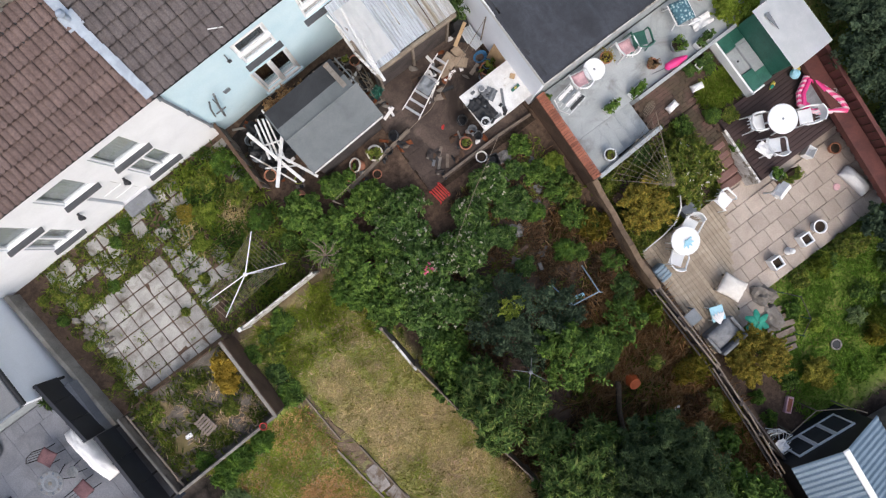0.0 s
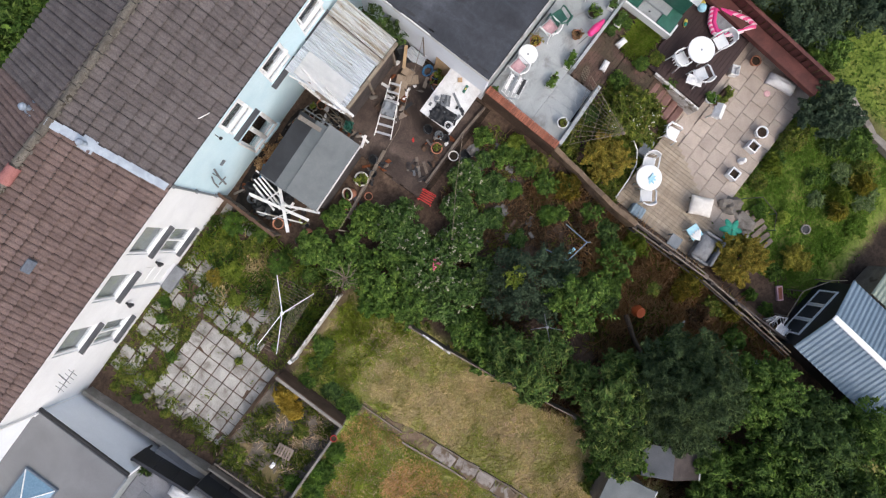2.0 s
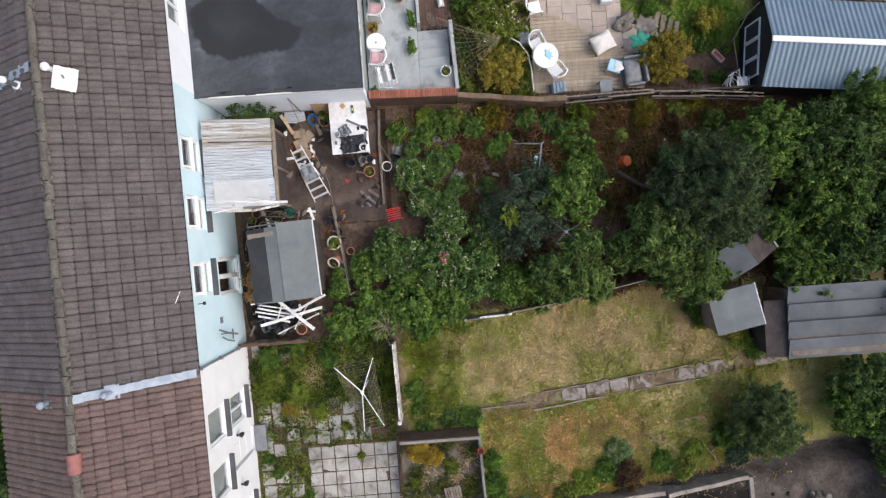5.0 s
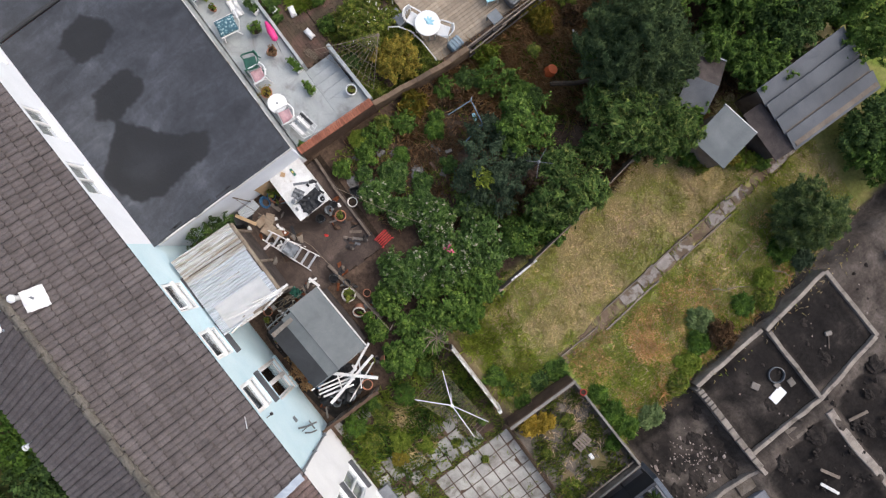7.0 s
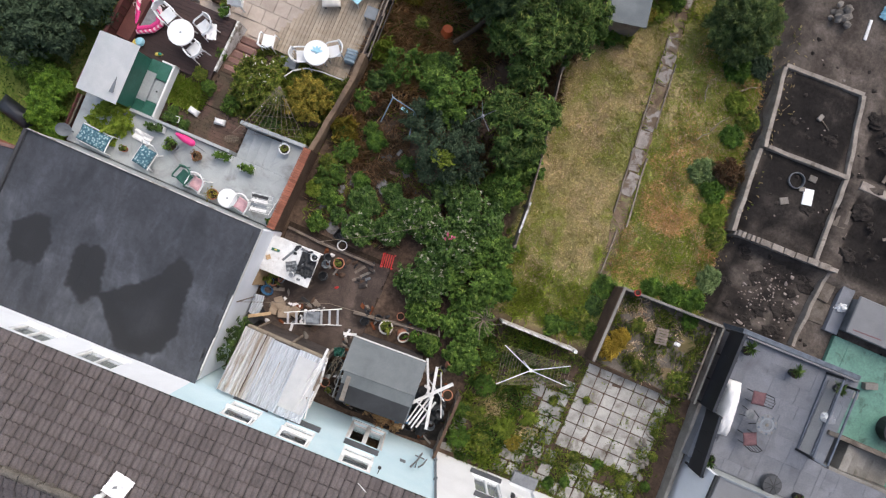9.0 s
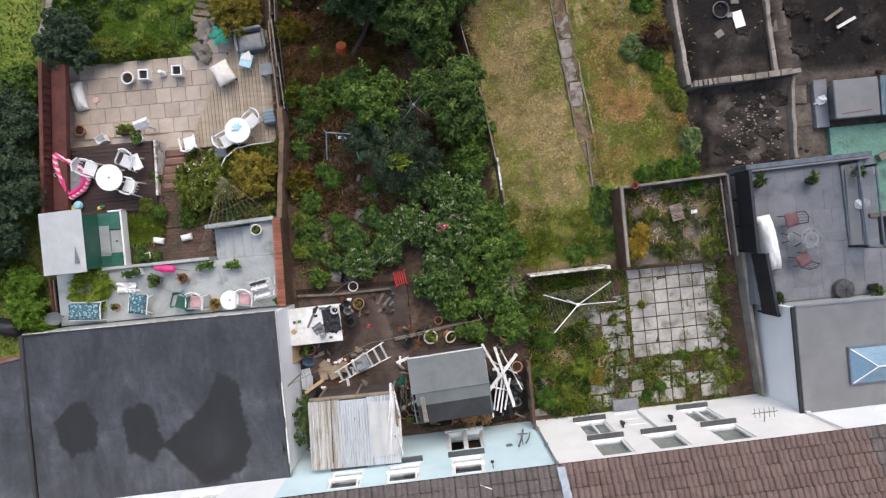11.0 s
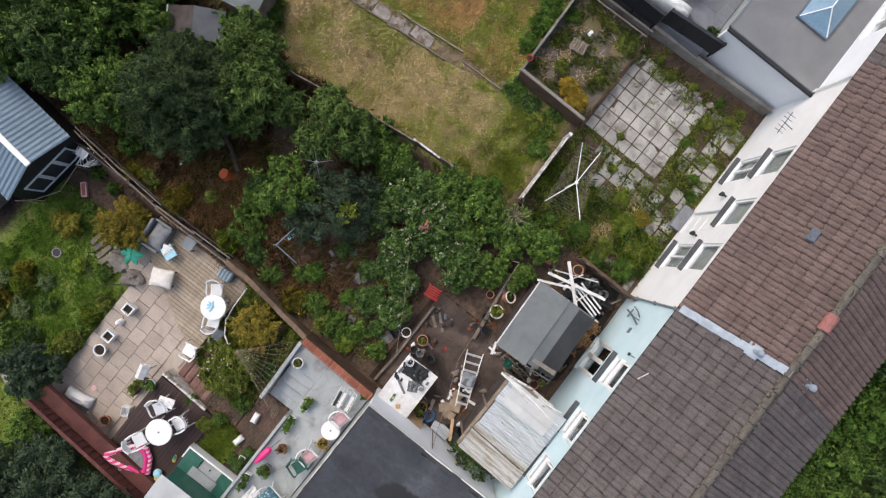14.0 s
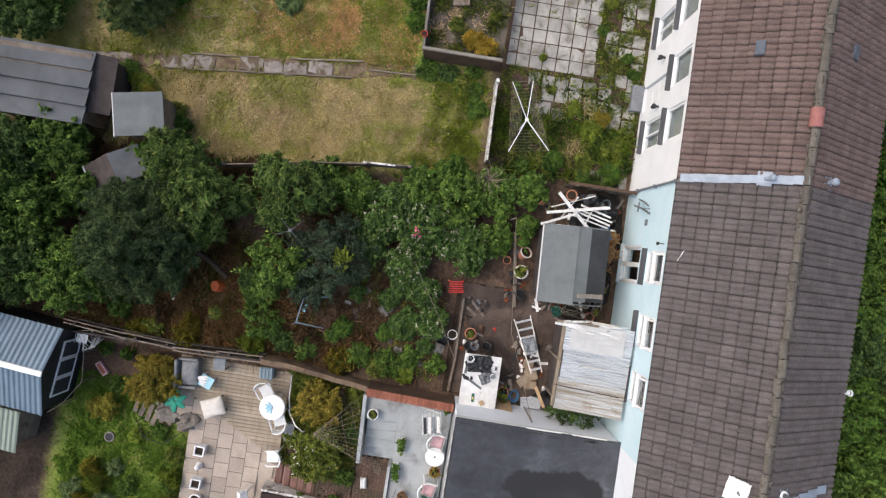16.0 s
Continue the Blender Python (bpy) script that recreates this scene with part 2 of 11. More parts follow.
FIBRE_SHEET = surf("grey_fibre_cement_sheet", (0.066, 0.073, 0.083), (0.112, 0.121, 0.136), 0.75, 0.8, 40, 0.3, c3=(0.06, 0.066, 0.075), c3at=(0.55, 0.72), c3scale=1.0)
ALU = surf("dull_aluminium", (0.5, 0.5, 0.5), (0.62, 0.62, 0.62), 0.4, 4, 30, 0.1, metal=0.7)
STEEL = surf("dark_galvanised_steel", (0.14, 0.15, 0.16), (0.22, 0.23, 0.24), 0.5, 4, 30, 0.2, metal=0.4)
SLATE_METAL = surf("dark_grey_vent_plastic", (0.07, 0.085, 0.11), (0.12, 0.14, 0.175), 0.7, 4, 30, 0.2)
WHITE_PLASTIC = surf("white_garden_plastic", (0.76, 0.77, 0.77), (0.84, 0.84, 0.84), 0.4, 3, 30, 0.05, grain=0.05)
GREY_PLASTIC = surf("grey_plastic", (0.16, 0.18, 0.2), (0.22, 0.24, 0.26), 0.5, 3, 30, 0.1)
BLUE_GREY = surf("blue_grey_plastic", (0.2, 0.28, 0.34), (0.27, 0.35, 0.42), 0.5, 3, 30, 0.1)
GREEN_PLASTIC = surf("dark_green_plastic", (0.02, 0.1, 0.07), (0.035, 0.14, 0.1), 0.45, 3, 30, 0.1)
TEAL_FABRIC = surf("teal_fabric", (0.015, 0.22, 0.14), (0.03, 0.32, 0.22), 0.7, 6, 40, 0.3)
GREEN_TARP = surf("sea_green_tarpaulin", (0.085, 0.2, 0.155), (0.13, 0.27, 0.21), 0.5, 1.5, 12, 0.6, c3=(0.04, 0.09, 0.07), c3at=(0.55, 0.7), c3scale=2)
RED_PLASTIC = surf("bright_red_plastic", (0.42, 0.02, 0.018), (0.52, 0.035, 0.03), 0.4, 4, 30, 0.1)
ORANGE = surf("orange_plastic", (0.4, 0.075, 0.018), (0.48, 0.105, 0.028), 0.5, 4, 30, 0.1)
PINK = surf("hot_pink_vinyl", (0.7, 0.03, 0.19), (0.78, 0.05, 0.26), 0.4, 3, 30, 0.1)
PALE_PINK = surf("pale_pink_fabric", (0.66, 0.38, 0.41), (0.75, 0.48, 0.5), 0.85, 6, 40, 0.3)
WHITE_CLOTH = surf("white_cloth", (0.72, 0.71, 0.7), (0.82, 0.81, 0.8), 0.9, 6, 40, 0.4, grain=0.08)
CREAM_CLOTH = surf("cream_cushion", (0.64, 0.6, 0.54), (0.74, 0.7, 0.64), 0.9, 6, 40, 0.4, grain=0.1)
BLUE_PLASTIC = surf("mid_blue_plastic", (0.02, 0.11, 0.24), (0.04, 0.17, 0.32), 0.45, 3, 30, 0.1)
SKY_BLUE = surf("pale_blue_plastic", (0.3, 0.58, 0.7), (0.4, 0.66, 0.77), 0.45, 3, 30, 0.1)
YELLOW = surf("yellow_plastic", (0.7, 0.55, 0.1), (0.78, 0.63, 0.16), 0.5, 3, 30, 0.1)
RUST = surf("rusty_brown_debris", (0.13, 0.04, 0.018), (0.22, 0.08, 0.035), 0.95, 6, 40, 0.8)
BARK = surf("brown_bark", (0.07, 0.05, 0.035), (0.12, 0.09, 0.065), 0.95, 5, 40, 0.8, stretch=(3, 3, 0.6))
PALE_TWIG = surf("dry_pale_twig", (0.2, 0.16, 0.12), (0.3, 0.25, 0.19), 0.95, 5, 40, 0.5)
DIRT = surf("dark_dug_earth", (0.02, 0.017, 0.0155), (0.048, 0.04, 0.035), 0.95, 2.5, 40, 1.0, grain=0.4, c3=(0.06, 0.05, 0.043), c3at=(0.62, 0.75), c3scale=1.3)
EARTHY = surf("earth_covered_concrete", (0.1, 0.083, 0.069), (0.2, 0.172, 0.146), 0.95, 2, 35, 0.6, c3=(0.04, 0.033, 0.027), c3at=(0.52, 0.66), c3scale=1.6)
WALKWAY = surf("worn_brown_concrete", (0.12, 0.1, 0.082), (0.2, 0.172, 0.145), 0.95, 2.4, 35, 0.6, vary=0.15, c3=(0.07, 0.057, 0.046), c3at=(0.55, 0.68), c3scale=1.8)
RUBBLE = surf("pale_pinkish_rubble", (0.15, 0.115, 0.098), (0.34, 0.295, 0.265), 0.95, 4, 40, 0.5, vary=0.3)
BLOCK = surf("grey_concrete_block", (0.2, 0.172, 0.148), (0.33, 0.29, 0.25), 0.95, 3, 40, 0.6, vary=0.22, c3=(0.09, 0.075, 0.06), c3at=(0.58, 0.7), c3scale=2)
GLASS_DARK, _nt, _p = base_material("window_glass")
_p.inputs["Base Color"].default_value = (0.85, 0.88, 0.9, 1)
_p.inputs["Roughness"].default_value = 0.03
_p.inputs["Transmission Weight"].default_value = 1.0
_p.inputs["IOR"].default_value = 1.45
ROOM = surf("dim_room_lining", (0.1, 0.1, 0.1), (0.14, 0.14, 0.135), 0.9, 1, 20, 0.1)
CURTAIN = surf("pale_net_curtain", (0.26, 0.28, 0.275), (0.38, 0.4, 0.39), 0.9, 3, 60, 0.3, stretch=(8, 8, 0.5))
ROOFLIGHT = surf("blue_tinted_roof_glazing", (0.16, 0.27, 0.37), (0.22, 0.34, 0.45), 0.06, 1, 20, 0.0)


# ---- mesh helpers ----
def part(name, bm, material, parent=None, label="", smooth=False, at=None):
    """Links a bmesh, a mesh or (verts, faces) as one mesh object."""
    if isinstance(bm, bpy.types.Mesh):
        me = bm
    else:
        me = bpy.data.meshes.new(name)
        if isinstance(bm, tuple):
            me.from_pydata(bm[0], [], bm[1])
        else:
            bm.to_mesh(me)
            bm.free()
    if material and not me.materials:
        me.materials.append(material)
    if smooth:
        me.polygons.foreach_set("use_smooth", [True] * len(me.polygons))
    ob = new(name, me)
    if parent:
        ob.parent = parent
    if at is not None:
        ob.matrix_basis = at
    if label:
        ob["label"] = label
    return ob


def thing(name, m, label, category, group="", kind=""):
    return tagged_at(new(name), m, label, category, group, kind)


def tagged_at(ob, m, label, category, group="", kind=""):
    ob.matrix_basis = m
    return tagged(ob, label, category, group, kind)


def box(x0, y0, z0, x1, y1, z1, bevel=0.0, bm=None, m=None):
    bm = bm or bmesh.new()
    r = bmesh.ops.create_cube(bm, size=1.0)
    mm = Matrix.Translation(((x0 + x1) / 2, (y0 + y1) / 2, (z0 + z1) / 2)) @ Matrix.Diagonal((x1 - x0, y1 - y0, z1 - z0, 1))
    bmesh.ops.transform(bm, matrix=(m @ mm) if m else mm, verts=r["verts"])
    if bevel:
        es = list({e for v in r["verts"] for e in v.link_edges})
        bmesh.ops.bevel(bm, geom=es, offset=bevel, segments=1, affect="EDGES", profile=0.5)
    return bm


def tube(points, r0, r1=None, sides=8, bm=None, cap=True):
    """A tapered round bar along points."""
    bm = bm or bmesh.new()
    r1 = r0 if r1 is None else r1
    pts = [Vector(p) for p in points]
    rings = []
    for i, p in enumerate(pts):
        d = (pts[min(i + 1, len(pts) - 1)] - pts[max(i - 1, 0)]).normalized()
        a = d.orthogonal().normalized() if i == 0 else (rings_dir - d * rings_dir.dot(d)).normalized()
        rings_dir = a
        b = d.cross(a)
        r = r0 + (r1 - r0) * i / max(1, len(pts) - 1)
        rings.append([bm.verts.new(p + (a * math.cos(2 * math.pi * k / sides) + b * math.sin(2 * math.pi * k / sides)) * r) for k in range(sides)])
    for q0, q1 in zip(rings, rings[1:]):
        for k in range(sides):
            bm.faces.new((q0[k], q0[(k + 1) % sides], q1[(k + 1) % sides], q1[k]))
    if cap:
        bm.faces.new(list(reversed(rings[0])))
        bm.faces.new(rings[-1])
    return bm


def lathe(profile, sides=20, bm=None, close=False):
    """A turned shape from (radius, height) pairs."""
    bm = bm or bmesh.new()
    rings = []
    for r, z in profile:
        rings.append([bm.verts.new((r * math.cos(2 * math.pi * k / sides), r * math.sin(2 * math.pi * k / sides), z)) for k in range(sides)] if r > 1e-5 else [bm.verts.new((0, 0, z))])
    for q0, q1 in zip(rings, rings[1:]):
        for k in range(sides):
            k2 = (k + 1) % sides
            if len(q0) == 1 and len(q1) == 1:
                continue
            if len(q0) == 1:
                bm.faces.new((q0[0], q1[k2], q1[k]))
            elif len(q1) == 1:
                bm.faces.new((q0[k], q0[k2], q1[0]))
            else:
                bm.faces.new((q0[k], q0[k2], q1[k2], q1[k]))
    bmesh.ops.recalc_face_normals(bm, faces=bm.faces)
    return bm


def lump(rx, ry, rz, rough=0.25, seed=0, sub=2, bm=None, at=(0, 0, 0), scale=2.0):
    """A stone- or heap-like lump, its base at z = 0."""
    bm = bm or bmesh.new()
    r = bmesh.ops.create_icosphere(bm, subdivisions=sub, radius=1.0)
    for v in r["verts"]:
        n = noise.noise(v.co * scale + Vector((seed * 7.3, seed * 3.1, seed)))
        c = v.co * (1 + rough * n * 2)
        v.co = Vector((c.x * rx + at[0], c.y * ry + at[1], max(-0.25, c.z) * rz + at[2]))
    return bm


def wall_mesh(x0, x1, z0, z1, thick, openings):
    """An upright wall with its face at y = 0 and its back at y = -thick; openings (x0, x1, z0, z1) go through."""
    xs = sorted({x0, x1, *[v for o in openings for v in o[:2]]})
    zs = sorted({z0, z1, *[v for o in openings for v in o[2:]]})

    def solid(i, j):
        if not (0 <= i < len(xs) - 1 and 0 <= j < len(zs) - 1):
            return False
        cx, cz = (xs[i] + xs[i + 1]) / 2, (zs[j] + zs[j + 1]) / 2
        return not any(o[0] < cx < o[1] and o[2] < cz < o[3] for o in openings)
    bm = bmesh.new()
    def quad(a, b, c, d):
        bm.faces.new([bm.verts.new(p) for p in (a, b, c, d)])
    for i in range(len(xs) - 1):
        for j in range(len(zs) - 1):
            if not solid(i, j):
                continue
            a, b, c, d = xs[i], xs[i + 1], zs[j], zs[j + 1]
            quad((b, 0, c), (a, 0, c), (a, 0, d), (b, 0, d))
            quad((a, -thick, c), (b, -thick, c), (b, -thick, d), (a, -thick, d))
            if not solid(i - 1, j):
                quad((a, 0, c), (a, -thick, c), (a, -thick, d), (a, 0, d))
            if not solid(i + 1, j):
                quad((b, -thick, c), (b, 0, c), (b, 0, d), (b, -thick, d))
            if not solid(i, j - 1):
                quad((a, -thick, c), (a, 0, c), (b, 0, c), (b, -thick, c))
            if not solid(i, j + 1):
                quad((a, 0, d), (a, -thick, d), (b, -thick, d), (b, 0, d))
    bmesh.ops.remove_doubles(bm, verts=bm.verts, dist=1e-4)
    bmesh.ops.recalc_face_normals(bm, faces=bm.faces)
    return bm


# ---- the ground ----
def smooth(e0, e1, v):
    t = np.clip((v - e0) / (e1 - e0), 0, 1)
    return t * t * (3 - 2 * t)


def blotch(x, y, scale, seed):
    """Soft uneven patches between 0 and 1, with finer ones inside them."""
    lat = np.random.default_rng(seed).uniform(0, 1, (128, 128))
    out, amp, tot = 0, 1.0, 0
    for k in range(3):
        u, v = np.asarray(x) * scale + 40.3, np.asarray(y) * scale + 31.7
        i, j = np.floor(u).astype(int), np.floor(v).astype(int)
        a, b = u - i, v - j
        a, b = a * a * (3 - 2 * a), b * b * (3 - 2 * b)
        g = lambda p, q: lat[p % 128, q % 128]
        out = out + amp * ((g(i, j) * (1 - a) + g(i + 1, j) * a) * (1 - b) + (g(i, j + 1) * (1 - a) + g(i + 1, j + 1) * a) * b)
        tot, amp, scale = tot + amp, amp * 0.75, scale * 2.1
    return np.clip((out / tot - 0.5) * 2.4 + 0.5, 0, 1)


straw_at = lambda x, y: smooth(0.34, 0.66, blotch(x, y, 0.85, 3) + 0.12 * np.exp(-((x - 3.3) / 1.0) ** 2))


def pit_edge(y):
    """Where the grass plot drops to the dug-out building plot."""
    return 9.35 - 0.13 * np.clip(y - 1.2, 0, 12)


def ground_z(x, y):
    x, y = np.asarray(x, float), np.asarray(y, float)
    z = -0.045 * np.clip(y, 0, 14)
    left = 1 - smooth(-4.95, -4.8, x)
    zl = -0.1 - 0.62 * smooth(2.4, 3.9, y) - 0.02 * np.clip(y - 4, 0, 12)
    z = z * (1 - left) + zl * left
    e = x - pit_edge(y)
    pit = smooth(-0.45, -0.2, e) * smooth(1.15, 1.35, y)
    z = z * (1 - pit) + (-0.8 + 0.66 * smooth(0.02, 0.16, e) - 0.25 * smooth(0.0, 0.3, e) * (1 - smooth(3.9, 4.2, y))) * pit
    z = np.where((x > 6.02) & (x < 9.42) & (y > -1.43) & (y < 1.1), 0.43, z)
    z = np.where((x > 14.0) & (y < 2.0) & (y > -6) & (x < 20.5), -1.0, z)
    far = smooth(18, 60, np.hypot(x, y))
    return z * (1 - far) - 0.5 * far


def ripple(x, y, s=1.0, k=0.0):
    return np.sin(1.7 * s * x + 2.1 * s * y + k) * np.sin(2.3 * s * y - 1.1 * s * x + 1.3 + k) * 0.6 + np.sin(4.1 * s * x + k * 2) * np.sin(3.7 * s * y + 0.5) * 0.4


outer_lo, outer_hi = [-1500, -500, -150, -60, -35, -26], [26, 35, 60, 150, 500, 1500]
gx = np.array(outer_lo + list(np.arange(-22, 22.01, 0.2)) + outer_hi)
gy = gx.copy()
GX, GY = np.meshgrid(gx, gy)
GZ = ground_z(GX, GY)
near = (np.abs(GX) < 22) & (np.abs(GY) < 22)
bumps = 0.035 * ripple(GX, GY, 1.3) + 0.02 * ripple(GX, GY, 3.1, 2.0)
yard = smooth(2.4, 2.8, GX) * (1 - smooth(9.4, 9.8, GX)) * (1 - smooth(-1.5, -1.2, GY))
deck_zone = smooth(-4.9, -4.7, GX) * (1 - smooth(-0.4, 0.4, GX)) * (1 - smooth(-0.9, -0.5, GY))
GZ = GZ + np.where(near, bumps * (1 - 0.85 * yard) * (1 - deck_zone) * (GX > -4.8), 0) - 0.03 * deck_zone
wob = 0.25 * ripple(GX, GY, 1.9, 0.7) + 0.12 * ripple(GX, GY, 5.0, 1.7)
in_bed = smooth(5.9, 6.0, GX) * (1 - smooth(1.05, 1.2, GY))
lawn = (1 - in_bed) * smooth(2.1, 2.6, GX + 0.12 * GY * 1.0 + wob * 0.6) * smooth(-1.3, -1.0, GY) * (1 - smooth(-0.1, 0.2, GX - pit_edge(GY) + wob * 0.5))
strip = smooth(5.4, 5.8, GX + wob * 0.4)
lush = np.clip(smooth(5.4, 5.8, GX) * smooth(1.1, 1.4, GY) * (1 - smooth(3.6, 4.6, GY + wob)) * 0.9 + 0.3 * (1 - smooth(0.3, 3.0, GY + 2 * wob)), 0, 1) * 0.9 * lawn + 0.5 * lawn * (1 - straw_at(GX, GY))
lush_left = (1 - smooth(-6.6, -6.2, GX + wob)) * smooth(6.8, 7.4, GY + wob) * smooth(-12.2, -11.4, GX) * (1 - smooth(11.2, 11.7, GY + wob * 0.5))
far_green = smooth(14, 18, np.hypot(GX, GY)) * (1 - smooth(-11.5, -10.8, GX) * (1 - smooth(-7, -6, GX)) * smooth(11, 11.6, GY)) * (1 - smooth(9, 10, GX) * smooth(1, 2, GY))
left_lawn = 0.75 * (1 - smooth(-12.8, -12.3, GX))
lush = np.clip(lush + lush_left + far_green + left_lawn, 0, 1)
dug = smooth(-0.5, -0.25, GX - pit_edge(GY) + 0.2 * wob) * smooth(1.15, 1.35, GY)
def patch_of(x0, x1, y0, y1):
    return smooth(x0 - 0.15, x0 + 0.15, GX) * (1 - smooth(x1 - 0.15, x1 + 0.15, GX)) * smooth(y0 - 0.15, y0 + 0.15, GY) * (1 - smooth(y1 - 0.15, y1 + 0.15, GY))


inner = np.clip(patch_of(8.6, 11.3, 7.4, 10.0) + patch_of(8.9, 12.0, 4.4, 7.3) + patch_of(9.2, 12.0, 1.4, 4.2) + patch_of(12.8, 18, 4.4, 7.4) + patch_of(13.0, 18, 8.2, 10.6), 0, 1)
cell = smooth(0, 0.12, GX - (12.2 + 0.2 * (6.9 - GY))) * smooth(4.3, 4.5, GY) * (1 - smooth(7.1, 7.25, GY)) + smooth(0, 0.12, GX - (11.62 + 0.3 * (9.56 - GY))) * smooth(7.65, 7.8, GY) * (1 - smooth(9.5, 9.8, GY + 0.6 * wob))
GZ = GZ - 0.22 * cell * (0.7 + 1.2 * wob)
low_plot = patch_of(9.45, 12.0, 1.7, 4.0)
dusty = dug * np.clip((1 - inner) * (0.75 + wob) + low_plot * (0.3 + 0.9 * (blotch(GX, GY, 1.4, 31) - 0.5)) + patch_of(9.3, 11.6, 4.6, 6.2) * 0.5 * blotch(GX, GY, 1.2, 32), 0, 1) * (1 - np.clip(cell, 0, 1) * 0.92)
dug = np.clip(dug + 0.72 * (1 - smooth(-7.2, -6.6, GX)) * smooth(11.4, 11.9, GY + wob * 0.5) * smooth(-12, -11, GX), 0, 1)
in_box = smooth(6.0, 6.2, GX) * (1 - smooth(9.3, 9.6, GX)) * smooth(-1.5, -1.3, GY) * (1 - smooth(1.0, 1.2, GY))
lush, lawn = lush * (1 - dug), np.clip(lawn + lush_left + 0.55 * in_box * (0.6 + wob), 0, 1) * (1 - dug)
n = n_ground = len(gx)
verts = np.stack([GX, GY, GZ], -1).reshape(-1, 3)
idx = np.arange(n * n).reshape(n, n)
faces = np.stack([idx[:-1, :-1], idx[:-1, 1:], idx[1:, 1:], idx[1:, :-1]], -1).reshape(-1, 4)
me = bpy.data.meshes.new("ground")
me.from_pydata(verts.tolist(), [], faces.tolist())
cover = me.color_attributes.new("cover", "FLOAT_COLOR", "POINT")
cover.data.foreach_set("color", np.stack([lawn, lush, dug, dusty], -1).reshape(-1).astype(np.float32))
GROUND, nt, p = base_material("garden_ground")
att = nt.nodes.new("ShaderNodeAttribute")
att.attribute_name = "cover"
sep = nt.nodes.new("ShaderNodeSeparateColor")
nt.links.new(att.outputs["Color"], sep.inputs["Color"])
f0 = noise_node(nt, 0.75, 3, 0.6, 0.8)
f1, f2, f3 = noise_node(nt, 1.1, 5, 0.65, 0.5), noise_node(nt, 9, 5, 0.7), noise_node(nt, 60, 3, 0.7)
soil = ramp_node(nt, f1, [(0.3, (0.045, 0.032, 0.024)), (0.5, (0.09, 0.061, 0.044)), (0.7, (0.13, 0.09, 0.064))])
soil = mix_node(nt, 1.0, soil, ramp_node(nt, f2, [(0.3, grey(0.55)), (0.7, grey(1.5))]), "MULTIPLY")
dry = ramp_node(nt, f0, [(0.32, (0.25, 0.225, 0.078)), (0.46, (0.32, 0.265, 0.11)), (0.57, (0.4, 0.315, 0.155)), (0.7, (0.52, 0.4, 0.24))])
dry = mix_node(nt, 1.0, dry, ramp_node(nt, f2, [(0.3, grey(0.8)), (0.7, grey(1.15))]), "MULTIPLY")
green = ramp_node(nt, f1, [(0.3, (0.11, 0.165, 0.026)), (0.56, (0.18, 0.23, 0.045)), (0.72, (0.28, 0.24, 0.08))])
green = mix_node(nt, 1.0, green, ramp_node(nt, f2, [(0.3, grey(0.6)), (0.7, grey(1.35))]), "MULTIPLY")
dirt = ramp_node(nt, f1, [(0.34, (0.0115, 0.01, 0.0095)), (0.58, (0.021, 0.018, 0.0165)), (0.78, (0.062, 0.052, 0.045))])
dirt = mix_node(nt, 1.0, dirt, ramp_node(nt, f2, [(0.3, grey(0.7)), (0.75, grey(1.5))]), "MULTIPLY")
col = mix_node(nt, sep.outputs[0], soil, dry)
col = mix_node(nt, sep.outputs[1], col, green)
col = mix_node(nt, sep.outputs[2], col, dirt)
dust = ramp_node(nt, f1, [(0.3, (0.06, 0.048, 0.041)), (0.5, (0.115, 0.095, 0.08)), (0.7, (0.18, 0.152, 0.13))])
dust = mix_node(nt, 1.0, dust, ramp_node(nt, f2, [(0.3, grey(0.65)), (0.7, grey(1.3))]), "MULTIPLY")
col = mix_node(nt, att.outputs["Alpha"], col, dust)
col = mix_node(nt, 1.0, col, ramp_node(nt, f3, [(0.25, grey(0.8)), (0.75, grey(1.15))]), "MULTIPLY")
nt.links.new(col, p.inputs["Base Color"])
p.inputs["Roughness"].default_value = 0.95
p.inputs["Specular IOR Level"].default_value = 0.12
bnode = nt.nodes.new("ShaderNodeBump")
bnode.inputs["Strength"].default_value, bnode.inputs["Distance"].default_value = 0.35, 0.05
nt.links.new(f2, bnode.inputs["Height"])
nt.links.new(bnode.outputs["Normal"], p.inputs["Normal"])
ground = tagged(part("ground", me, GROUND, smooth=True), "uneven garden soil and patchy dry grass", "ground", kind="structure")

# ---- the terrace of houses ----
TURN = math.degrees(math.atan(0.022))
HOUSE = pose(0, -6.30, 0, 0, 0, TURN)
EAVE_Y, EAVE_Z, RIDGE_Y, RIDGE_Z, BACK_Y = 0.22, 4.7, -2.14, 6.1, -4.62
SLOPE = math.degrees(math.atan2(RIDGE_Z - EAVE_Z, EAVE_Y - RIDGE_Y))


def roof_z(y):
    """Height of the roof's top at a distance y before the house front."""
    return EAVE_Z + (EAVE_Y - y) * (RIDGE_Z - EAVE_Z) / (EAVE_Y - RIDGE_Y) if y > RIDGE_Y else EAVE_Z + (y - BACK_Y) * (RIDGE_Z - EAVE_Z) / (RIDGE_Y - BACK_Y)


